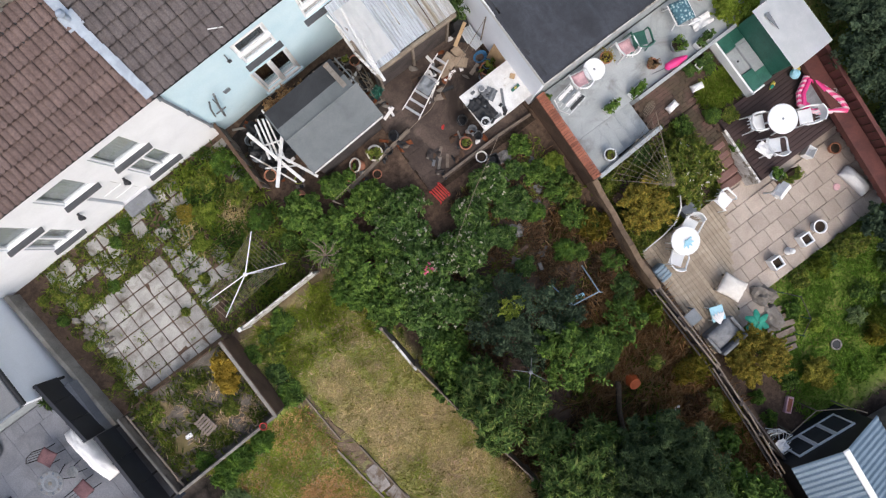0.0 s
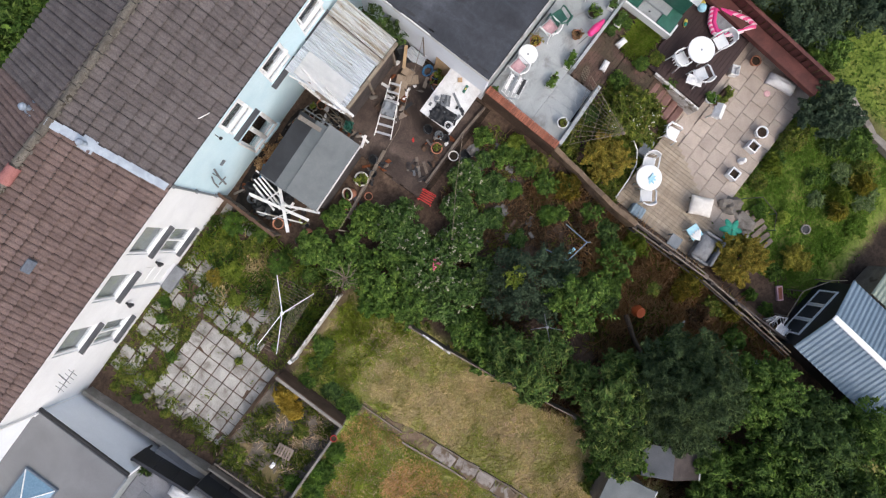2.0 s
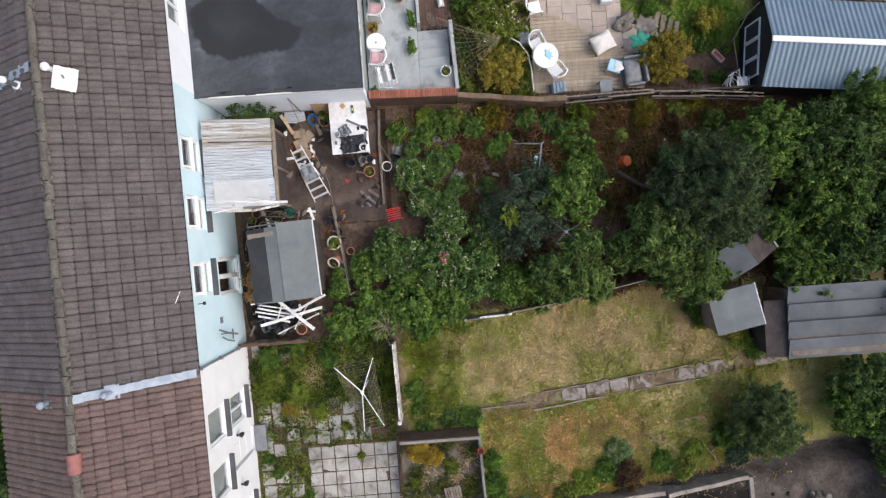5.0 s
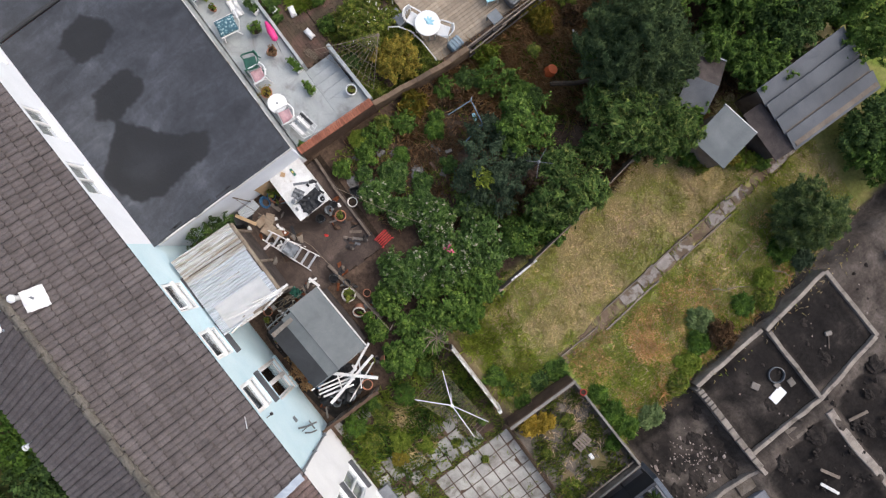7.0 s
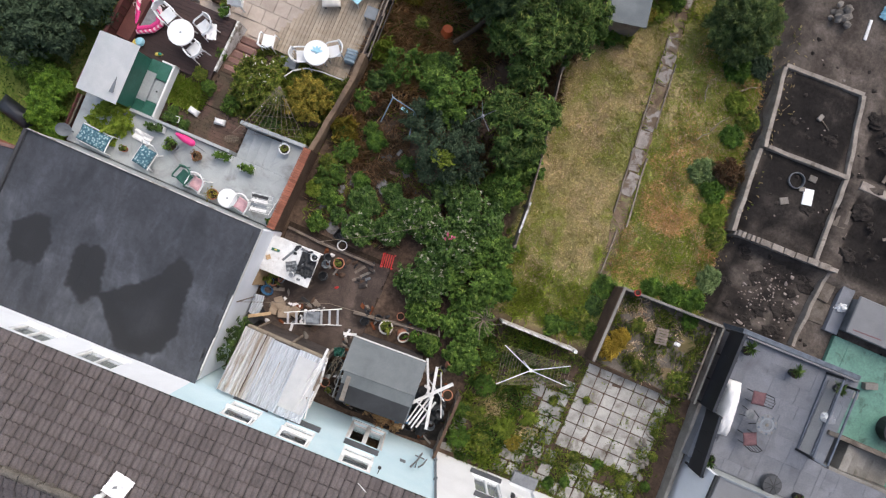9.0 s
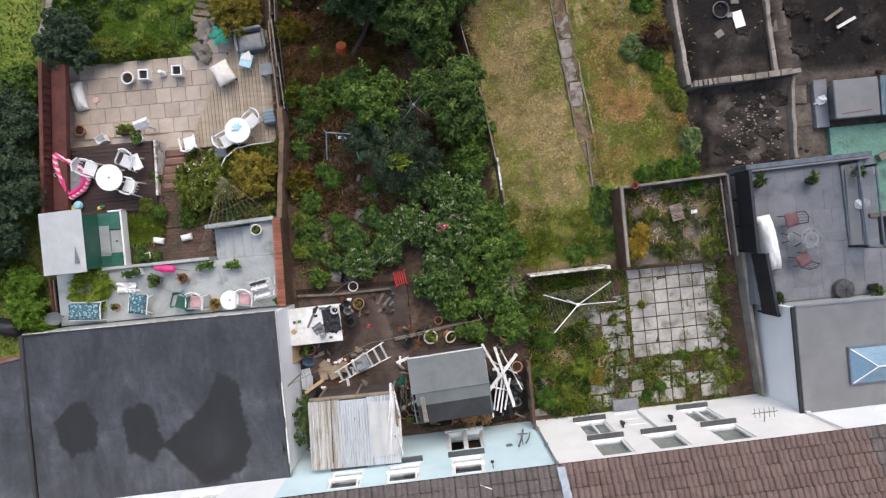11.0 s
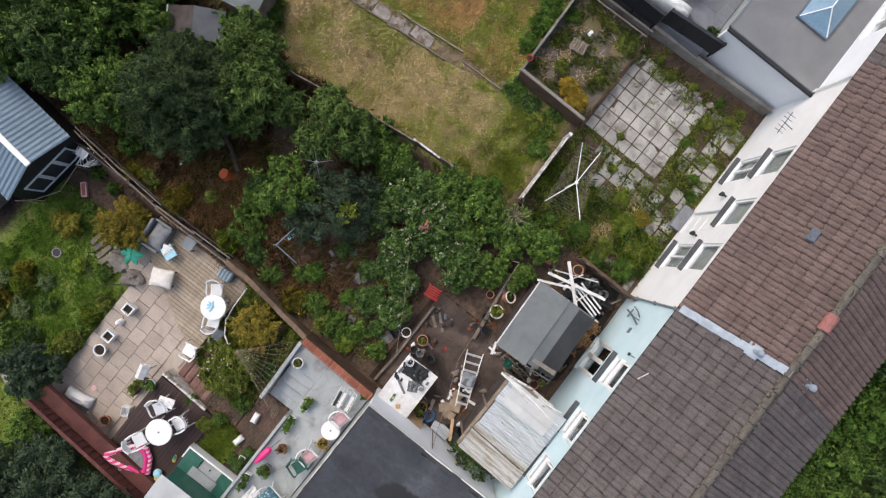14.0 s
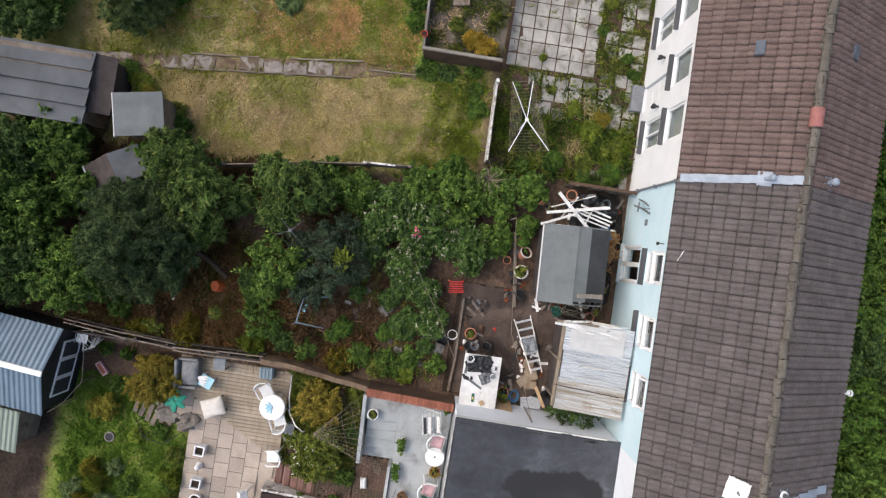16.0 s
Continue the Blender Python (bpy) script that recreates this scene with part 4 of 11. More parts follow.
# red-brown fence on the far side of the neighbour's garden
rfence = tagged(new("panel_fence"), "red-brown stained close-boarded garden fence", "fence", kind="structure")
a, b = Vector((-12.25, 0.2, 0)), Vector((-11.72, 6.75, 0))
L = (b - a).length
turn = -math.degrees(math.atan2((b - a).x, (b - a).y))
board = mesh_of(box(-0.012, -0.06, -1.4, 0.012, 0.06, 0.75, 0.003), "board")
pieces(rfence, "board", board, [pose(*(a.lerp(b, (i + 0.5) / 52)).xy, random.uniform(-0.03, 0.03), 0, 2 * (-1) ** i, turn) for i in range(52)], RED_FENCE)
part("capping_rail", box(-0.06, 0, 0.75, 0.06, L, 0.79, 0.008), RED_FENCE, rfence, at=pose(a.x, a.y, 0, 0, 0, turn))
part("ledge", box(0.06, 1.9, -0.2, 0.52, L, 0.02, 0.01), RED_FENCE, rfence, at=pose(a.x, a.y, 0.32, 0, 0, turn))

# brown deck, brick path and brick steps, white wall
bdeck = tagged(part("brown_deck", box(-12.2, 1.86, -0.75, -8.86, 4.1, BROWN_Z - 0.03), DECK_BROWN), "dark brown stained timber deck", "deck", kind="structure")
path_l = tagged(part("brick_path", box(-10.2, 0.12, -0.4, -7.16, 1.2, -0.075), SOIL), "mossy red brick garden path", "path", kind="structure")
tagged(part("grass_bed", box(-10.3, 0.88, -0.4, -8.8, 1.64, 0.01, 0.02), PATH_EARTH), "low raised square of earth and grass", "bed", kind="structure")
path_2 = tagged(part("brick_path", box(-8.72, 1.2, -0.4, -8.02, 2.42, -0.078), SOIL), "mossy red brick garden path", "path", kind="structure")
bsteps = tagged(new("brick_steps"), "red brick garden steps beside a white wall", "steps", kind="structure")
for k in range(5):
    part("step", box(-8.72, 2.42 + 0.29 * k, -0.9, -8.02, 2.7 + 0.29 * k, -0.12 - 0.105 * k, 0.055), STEP_BRICK, bsteps)
run_wall("white_garden_wall", [(-8.82, 2.3), (-8.74, 4.1)], 0.08, -0.8, 0.06, FLAKED, "white painted low garden wall")

# pale timber deck and buff paving
wdeck = tagged(part("timber_deck", box(-6.0, 3.82, -0.85, -4.66, 7.6, LOW_Z), TIMBER), "pale weathered timber deck", "deck", kind="structure")
pave = tagged(part("paved_terrace", box(-12.1, 3.84, -0.95, -6.004, 6.9, LOW_Z - 0.045), SLAB_BUFF), "buff square-slab paved terrace", "terrace", kind="structure")

# worn boarding behind the blue house
bdk = tagged(part("worn_boarding", box(-4.66, -4.6, -0.2, -1.0, -1.2, -0.012), SOIL), "worn brown boarded yard, scuffed and muddy", "yard", kind="structure")
run_wall("timber_edging", [(-4.6, -1.4), (-3.5, -1.46), (-1.55, -1.44)], 0.07, -0.3, 0.16, TIMBER, "old timber edging of the yard", category="edging")
run_wall("timber_sleeper", [(-1.57, -3.11), (-0.4, -2.95), (0.86, -2.74)], 0.11, -0.1, 0.1, TIMBER, "long weathered timber sleeper on the ground", category="edging")

# fence between the two yards
yfence = tagged(new("yard_fence"), "dark weathered timber fence between yards", "fence", kind="structure")
pieces(yfence, "board", mesh_of(box(-0.012, -0.065, -1.2, 0.012, 0.065, 0.95, 0.003), "board"),
       [pose(2.6 + 0.02 * math.sin(i * 1.3), -6.15 + 0.14 * i, 0.02 * math.sin(i * 2.1), 0, 2 * (-1) ** i, 0) for i in range(15)], TIMBER)
part("capping_rail", box(2.555, -6.2, 0.955, 2.65, -4.05, 0.99, 0.006), BROWN_WALL, yfence)

# white-topped wall by the clothes dryer and the raised bed
run_wall("white_topped_wall", [(2.9, -1.42), (5.3, -1.36)], 0.06, -0.3, 0.95, FLAKED, "low wall with flaking white paint")
part_pier = tagged(part("wall_pier", box(5.32, -1.42, -0.3, 5.43, -1.31, 1.0, 0.01), WHITE_WOOD), "white painted wall pier", "pier", kind="structure")
bed_w = run_wall("bed_wall", [(6.0, -1.4), (6.0, 1.06)], 0.14, -0.3, 0.98, BROWN_WALL, "brown rendered raised bed wall with a pale coping")
part("coping", box(5.955, -1.42, 0.98, 6.045, 1.12, 1.01, 0.006), CONCRETE, bed_w)
run_wall("bed_wall", [(6.06, -1.44), (9.5, -1.44)], 0.04, -0.3, 0.47, BROWN_WALL, "low brown retaining wall of the raised bed")
bed_n = run_wall("bed_wall", [(6.07, 1.08), (9.36, 1.2)], 0.08, -0.9, 0.92, CONCRETE, "grey concrete wall behind the raised bed")
bw2 = run_wall("concrete_wall", [(9.42, 1.2), (9.52, -1.4)], 0.07, -0.9, 0.84, EARTHY, "grey concrete boundary wall, stained")
part("coping", box(-0.03, 0, 0.84, 0.03, 2.6, 0.88, 0.006), CONCRETE, bw2, at=pose(9.52, -1.4, 0, 0, 0, 2.2))
part("rail", box(-0.025, 0, 0.6, 0.025, 2.5, 0.64, 0.006), TIMBER, bw2, at=pose(9.4, -1.36, 0, 0, 0, 2.2))
for k in range(3):
    part("post", box(-0.035, -0.035, 0.0, 0.035, 0.035, 0.72, 0.006), TIMBER, bw2, at=pose(9.34 - 0.03 * k, -1.2 + 1.05 * k, 0, 0, 0, 6 * k))
run_wall("concrete_wall", [(9.88, -1.35), (10.14, -5.98)], 0.13, -0.4, 0.5, CONCRETE, "thick grey concrete boundary wall, mossy", jag=0.012)

bed_soil = bmesh.new()
nb = 24
gv = [[bed_soil.verts.new((6.05 + 3.36 * i / nb, -1.42 + 2.55 * j / nb, 0.445 + 0.05 * noise.noise(Vector((i * 0.3, j * 0.3, 2))) + 0.03 * noise.noise(Vector((i * 0.9, j * 0.9, 5))))) for j in range(nb + 1)] for i in range(nb + 1)]
for i in range(nb):
    for j in range(nb):
        bed_soil.faces.new((gv[i][j], gv[i + 1][j], gv[i + 1][j + 1], gv[i][j + 1]))
tagged(part("bed_soil", bed_soil, GRIT, smooth=True), "pale gritty soil of the raised bed", "soil", kind="structure")

# garden fence between the shrubs and the lawn
lfence = tagged(new("lawn_fence"), "low weathered fence of boards along the lawn", "fence", kind="structure")
lp = [Vector(p) for p in ((2.3, 0.9, 0), (2.2, 2.3, 0), (1.95, 4.2, 0), (1.5, 6.7, 0), (1.3, 8.2, 0))]
for a, b in zip(lp, lp[1:]):
    d = b - a
    part("board", box(-0.02, 0, 0.3, 0.02, d.length, 1.05, 0.006), TIMBER, lfence, at=pose(a.x, a.y, -0.045 * max(0, a.y), 0, random.uniform(-3, 3), -math.degrees(math.atan2(d.x, d.y))))
    part("post", box(-0.045, -0.045, -0.4, 0.045, 0.045, 1.12, 0.008), TIMBER, lfence, at=pose(a.x, a.y, -0.045 * max(0, a.y)))
part("loose_batten", box(-0.03, -1.0, -0.015, 0.03, 0.0, 0.015, 0.004), FLAKED, lfence, at=pose(2.2, 2.35, 1.1, 2, 0, 3))

# raised terrace, its black fence, the grey-roofed extension
TER_Z = 0.9
ter = tagged(part("raised_terrace", box(9.95, -3.0, -0.9, 14.05, 1.28, TER_Z - 0.012), SLAB_SLATE), "raised terrace paved with blue-grey slabs", "terrace", kind="structure")
run_wall("terrace_kerb", [(9.95, 1.33), (13.95, 1.42)], 0.16, -0.9, 1.02, SLATE_METAL, "dark blue-grey coping along the terrace edge")
run_wall("terrace_kerb", [(9.95, 1.2), (13.9, 1.3)], 0.06, 0.8, 1.1, GREY_ROOF, "pale grey upstand along the terrace edge")
ter2 = tagged(part("raised_terrace", box(14.052, -3.0, -0.9, 20.0, -1.62, TER_Z - 0.012), SLAB_SLATE), "raised terrace paved with blue-grey slabs", "terrace", kind="structure")
tfence = tagged(new("black_screen"), "smooth blue-black panel screen beside the terrace", "fence", kind="structure")
for (x0, y0), (x1, y1) in (((9.66, 1.22), (9.7, -1.32)), ((9.95, -1.36), (10.14, -3.3))):
    d = Vector((x1 - x0, y1 - y0, 0))
    tn = math.degrees(math.atan2(d.y, d.x))
    for k in range(3):
        part("panel", box(d.length * k / 3 + 0.004, -0.02, 0.86, d.length * (k + 1) / 3 - 0.004, 0.02, 1.755, 0.004), SCREEN, tfence, at=pose(x0, y0, 0, 0, 0, tn))
    part("capping", box(0, -0.05, 1.757, d.length, 0.05, 1.79, 0.006), SCREEN, tfence, at=pose(x0, y0, 0, 0, 0, tn))
    for s_ in (0.02, 0.34, 0.67, 0.98):
        part("post", box(-0.03, 0.022, 0.5, 0.03, 0.09, 1.755, 0.005), BLACK_PLASTIC, tfence, at=pose(x0 + d.x * s_, y0 + d.y * s_, 0, 0, 0, tn))
ext2 = thing("flat_roofed_extension", pose(0, 0, 0), "white extension with a grey flat roof and black gutter", "building")
part("wall", box(10.32, -6.15, -0.6, 10.5, -3.0, 2.28), CLEAN_RENDER, ext2)
part("wall", box(10.5, -3.2, -0.6, 20, -3.02, 2.28), PATIO_PAINT, ext2, "pale grey painted wall")
part("roof", box(10.3, -6.2, 2.28, 20, -2.92, 2.4, 0.02), GREY_ROOF, ext2)
part("gutter", box(10.2, -6.1, 2.27, 10.298, -2.95, 2.37, 0.02), BLACK_PLASTIC, ext2)
part("kerb", box(10.3, -2.96, 2.4, 20, -2.9, 2.44, 0.01), GREY_PLASTIC, ext2)
rl = part("rooflight", box(11.68, -5.35, 2.4, 13.86, -4.25, 2.5, 0.01), DARK_BLUE_GREY, ext2, "grey-framed blue glazed roof lantern")
lantern_faces = [(0, 1, 5, 4), (1, 2, 5), (2, 3, 4, 5), (3, 0, 4)]
cc = [(11.73, -5.3, 2.5), (13.81, -5.3, 2.5), (13.81, -4.3, 2.5), (11.73, -4.3, 2.5), (12.25, -4.78, 2.88), (13.29, -4.78, 2.88)]
for f in lantern_faces:
    part("pane", ([cc[i] for i in f], [tuple(range(len(f)))]), ROOFLIGHT, rl)
for i, j in ((0, 4), (1, 5), (2, 5), (3, 4), (4, 5)):
    part("glazing_bar", tube([Vector(cc[i]) + Vector((0, 0, 0.01)), Vector(cc[j]) + Vector((0, 0, 0.01))], 0.018, sides=6), WHITE_PVC, rl)
# balustrade round the narrow stairwell
rail = thing("terrace_railing", pose(0, 0, 0), "dark-framed glass balustrade round a narrow stairwell", "railing")
BAL = [Vector(p) for p in ((12.98, 1.16, 0), (13.05, -1.43, 0), (13.56, -1.5, 0), (13.5, 1.0, 0))]
for a, b in zip(BAL, BAL[1:]):
    d = b - a
    tn = math.degrees(math.atan2(d.y, d.x))
    part("top_rail", box(0, -0.03, 1.72, d.length, 0.03, 1.77, 0.008), SLATE_METAL, rail, at=pose(a.x, a.y, 0, 0, 0, tn))
    part("bottom_rail", box(0, -0.02, TER_Z, d.length, 0.02, TER_Z + 0.06, 0.006), SLATE_METAL, rail, at=pose(a.x, a.y, 0, 0, 0, tn))
    pane = part("pane", box(0.04, -0.006, TER_Z + 0.11, d.length - 0.04, 0.006, 1.71), GLASS_DARK, rail, at=pose(a.x, a.y, 0, 0, 0, tn))
    pane.visible_shadow = False
for q in BAL:
    part("post", box(-0.035, -0.035, TER_Z, 0.035, 0.035, 1.78, 0.006), BLACK_PLASTIC, rail, at=pose(q.x, q.y, 0))
# the glass's pale reflection, put into the colour of a raised strip
well = tagged(part("stairwell_floor", box(13.1, -1.4, TER_Z + 0.03, 13.46, 1.0, TER_Z + 0.05), GREY_ROOF), "pale grey strip inside the balustrade, in place of reflection in its glass", "floor", kind="structure")
sack0 = thing("white_sack", pose(13.42, -0.15, TER_Z + 0.05, 0, 0, 10), "small white sack beside the balustrade", "sack")
part("sack", lump(0.13, 0.16, 0.16, 0.25, 8, 3), WHITE_CLOTH, sack0)
tagged(part("green_yard", box(13.52, 0.98, -0.9, 14.058, 2.5, -0.252, 0.01), GREEN_TARP), "sea-green covered strip of the lower yard", "yard", kind="structure")
tagged(part("green_yard", box(14.06, -6.0, -0.9, 20, 2.5, -0.25, 0.01), GREEN_TARP), "sea-green covered lower yard, wrinkled", "yard", kind="structure")
stairs = tagged(new("concrete_stairs"), "grey concrete stairs down to the lower yard", "stairs", kind="structure")
for k in range(7):
    part("step", box(14.62 + 0.36 * k, -1.5, -0.6, 14.9 + 0.36 * k, -0.62, 0.8 - 0.17 * k, 0.012), CONCRETE, stairs)
    # dark strip in place of the black shadow under each step
    part("riser", box(14.902 + 0.36 * k, -1.48, -0.6, 14.978 + 0.36 * k, -0.64, 0.5 - 0.17 * k), DARK_WOOD, stairs)
part("side_wall", box(13.75, -0.6, -0.6, 17.2, -0.46, 0.98, 0.015), EARTHY, stairs, "mossy brown stair wall")
part("side_wall", box(14.05, -1.62, -0.6, 17.2, -1.51, 0.86, 0.01), CONCRETE, stairs)
tank = thing("dark_planter", pose(16.4, 0.35, -0.25, 0, 0, 12), "dark covered tub in the sea-green yard", "tub")
part("tub", lathe([(0, 0), (0.42, 0), (0.5, 0.5), (0.44, 0.52), (0, 0.56)], 20), BLACK_PLASTIC, tank)
for i, (x, y) in enumerate(((14.7, 0.9), (15.2, 1.4), (14.5, -2.4), (15.4, -3.2))):
    bx0 = thing("concrete_block", pose(x, y, -0.25, 0, 0, 20 * i), "grey concrete block on the sea-green yard", "block", "yard blocks")
    part("block", box(-0.22, -0.11, 0, 0.22, 0.11, 0.2, 0.01), CONCRETE, bx0)


# foundations of the dug-out plot
def foundation(pts, top=0.0, width=0.15, material=BLOCK):
    return run_wall("foundation_wall", pts, width, -1.1, top, material, "grey blockwork foundation wall, earth-stained", jag=0.055, bevel=0.03)


foundation([(8.3, 9.95), (8.72, 7.25)])
foundation([(8.62, 7.15), (8.86, 4.3)])
foundation([(8.3, 10.02), (11.05, 10.15)])
foundation([(8.8, 7.3), (11.65, 7.4)], 0.02)
foundation([(11.05, 10.1), (11.63, 7.42), (11.78, 4.4)])
foundation([(8.9, 4.26), (10.3, 4.3), (12.5, 4.42)], 0.06)
foundation([(12.42, 4.4), (12.3, 3.05), (12.27, 1.6)], -0.14, 0.13)
foundation([(12.2, 7.42), (13.6, 7.42), (15.4, 7.6), (18, 8.0)], -0.1, 0.3, BLOCK)
run_wall("concrete_walkway", [(11.38, 10.2), (11.92, 7.4), (12.05, 6.5)], 0.42, -1.0, -0.22, EARTHY, "earth-covered concrete walkway between foundations", jag=0.02, category="path")
WAY = ((12.1, 6.15, 0.5, 0.66, -0.16), (12.2, 5.5, 0.52, 0.6, -0.2), (12.32, 4.9, 0.54, 0.56, -0.22), (12.52, 4.36, 0.54, 0.46, -0.25), (12.62, 3.78, 0.56, 0.76, -0.3), (12.76, 3.0, 0.6, 0.74, -0.36), (12.95, 2.24, 0.66, 0.68, -0.42), (13.0, 1.62, 0.42, 0.5, -0.5), (13.35, 1.7, 0.26, 0.56, -0.44))
for k, (x, y, w, l, z) in enumerate(WAY):
    tagged(part("concrete_step", box(-w / 2, -l / 2, -1.0, w / 2, l / 2, z, 0.02), WALKWAY, at=pose(x, y, 0, 0, 0, (3, -6, 4, -4, -3, 2, 5, 0, 8)[k])), "worn brown concrete slab stepping down the plot", "step", kind="structure")
bank = tagged(part("earth_bank", lump(3.2, 2.0, 0.5, 0.2, 5, 4), DIRT, at=pose(15.5, 5.6, -0.85)), "dark dug earth heaped in a plot", "earth", kind="structure")


# path across the lawn
lpath = tagged(new("lawn_path"), "broken concrete slab path through the lawn", "path", kind="structure")
rng = random.Random(4)
y = 3.1
while y < 12.0:
    L = rng.uniform(0.3, 0.85)
    x = 5.24 - 0.095 * (y - 3.1)
    if rng.random() > 0.14:
        bm = bmesh.new()
        w = 0.2 + rng.uniform(-0.05, 0.04)
        prof = [(-w, 0), (w * rng.uniform(0.7, 1), rng.uniform(-0.03, 0.03)), (w, L * 0.5), (w * rng.uniform(0.8, 1), L - 0.03), (-w * rng.uniform(0.7, 1), L - 0.02), (-w, L * 0.4)]
        top = [bm.verts.new((px, py, 0.02)) for px, py in prof]
        bot = [bm.verts.new((px * 1.03, py, -0.08)) for px, py in prof]
        bm.faces.new(top)
        for i in range(6):
            bm.faces.new((top[i], bot[i], bot[(i + 1) % 6], top[(i + 1) % 6]))
        bmesh.ops.recalc_face_normals(bm, faces=bm.faces)
        part("slab", bm, PATH_SLAB, lpath, at=pose(x, y, float(ground_z(x, y)) + 0.02, 0, rng.uniform(-2, 2), 5.4 + rng.uniform(-7, 7)))
    y += L + rng.uniform(0.01, 0.06)


def on_ground_strip(pts, width, lift, height):
    """A strip that follows the ground along a line of points."""
    bm = bmesh.new()
    P = [Vector((x, y, 0)) for x, y in pts]
    fine = []
    for a, b in zip(P, P[1:]):
        k = max(1, int((b - a).length / 0.2))
        fine += [a.lerp(b, i / k) for i in range(k)]
    rows = []
    for i, p in enumerate(fine):
        d = (fine[min(i + 1, len(fine) - 1)] - fine[max(0, i - 1)]).normalized()
        n = Vector((-d.y, d.x, 0)) * width / 2 * (1 + 0.5 * noise.noise(p * 1.9))
        z = float(ground_z(p.x, p.y)) + lift
        s = Vector((0.04 * noise.noise(p * 0.8), 0, 0))
        rows.append([bm.verts.new(q) for q in (p + s + n + Vector((0, 0, z - height)), p + s + n + Vector((0, 0, z)), p + s - n + Vector((0, 0, z)), p + s - n + Vector((0, 0, z - height)))])
    for q0, q1 in zip(rows, rows[1:]):
        for k in range(3):
            bm.faces.new((q0[k], q0[k + 1], q1[k + 1], q1[k]))
    bmesh.ops.recalc_face_normals(bm, faces=bm.faces)
    return bm


part("path_bed", on_ground_strip([(5.5, 1.25), (5.38, 2.4), (5.24, 3.2), (4.4, 12.0)], 0.46, 0.02, 0.15), PATH_EARTH, lpath, "trodden earth between the slabs")
for pts, w, mt in (([(5.38, 1.2), (5.3, 3.0)], 0.04, TIMBER), ([(5.0, 3.3), (4.72, 6.3), (4.4, 9.6)], 0.05, TIMBER), ([(5.55, 3.0), (5.3, 5.6)], 0.05, TIMBER), ([(5.2, 6.4), (4.98, 8.9)], 0.04, TIMBER)):
    tagged(part("path_edging", on_ground_strip(pts, w, 0.09, 0.3), mt), "rotten timber edging of the lawn path", "edging", kind="structure")


# ---- plants ----
def quads_mesh(name, co, faces_per=1):
    """A mesh of loose four-cornered pieces from an array of (n, 4, 3)."""
    k = len(co)
    me = bpy.data.meshes.new(name)
    me.vertices.add(4 * k)
    me.vertices.foreach_set("co", co.reshape(-1).astype(np.float32))
    me.loops.add(6 * k)
    me.polygons.add(2 * k)
    b = np.arange(k)[:, None] * 4
    me.loops.foreach_set("vertex_index", (b + np.array([[0, 1, 2, 0, 2, 3]])).reshape(-1).astype(np.int32))
    me.polygons.foreach_set("loop_start", (np.arange(2 * k) * 3).astype(np.int32))
    me.update(calc_edges=True)
    return me


def unit(v):
    return v / np.maximum(np.linalg.norm(v, axis=-1, keepdims=True), 1e-9)


def leaf_quads(c, nrm, size, aspect, R, fold=0.25, along=None):
    """Folded leaves at c, facing nrm."""
    k = len(c)
    t = R.normal(size=(k, 3)) if along is None else along + R.normal(size=(k, 3)) * 0.35
    nrm = unit(nrm)
    t = unit(t - nrm * np.sum(t * nrm, -1, keepdims=True))
    s = np.cross(nrm, t)
    size = np.broadcast_to(size, (k,))[:, None]
    tip, side = t * size * 0.5, s * size * aspect * 0.5
    lift = nrm * size * fold * 0.5
    drop = nrm * size * 0.12
    return np.stack([c - tip, c + side + lift, c + tip - drop, c - side + lift], 1)


def crown_points(blobs, R, clump=0.17, clumps=26, per=70, low=-0.25):
    """Leaf places, outward directions and growth directions, along leafy shoots that stand out of rounded masses."""
    C, D, S = [], [], []
    for (x, y, z, rx, ry, rz) in blobs:
        k = max(6, int(clumps * 1.25))
        d = unit(R.normal(size=(k * 3, 3)))
        d = d[d[:, 2] > low][:k]
        rad = np.array([rx, ry, rz])
        lump_r = R.uniform(0.6, 1.12, (len(d), 1)) + (R.uniform(0, 1, (len(d), 1)) < 0.22) * R.uniform(0.1, 0.4, (len(d), 1))
        mean = float(np.mean(rad))
        shoot = unit(d * np.array([1, 1, 0.6]) + np.array([0, 0, 0.45]) + R.normal(size=d.shape) * 0.35)
        length = mean * R.uniform(0.45, 1.0, (len(d), 1))
        foot = np.array([x, y, z]) + d * rad * lump_r - shoot * length * 0.55
        m = R.integers(int(per * 0.6), int(per * 1.4), len(d))
        rep = np.repeat(np.arange(len(d)), m)
        t = R.uniform(0, 1, (len(rep), 1)) ** 0.85
        off = R.normal(size=(len(rep), 3)) * clump * mean * 0.95 * (1.1 - 0.85 * t)
        C.append(foot[rep] + shoot[rep] * length[rep] * t + off)
        D.append(unit(d[rep] * 0.5 + unit(off) * 0.5))
        S.append(unit(shoot[rep] * 0.8 + unit(off) * 0.7))
    return np.concatenate(C), np.concatenate(D), np.concatenate(S)


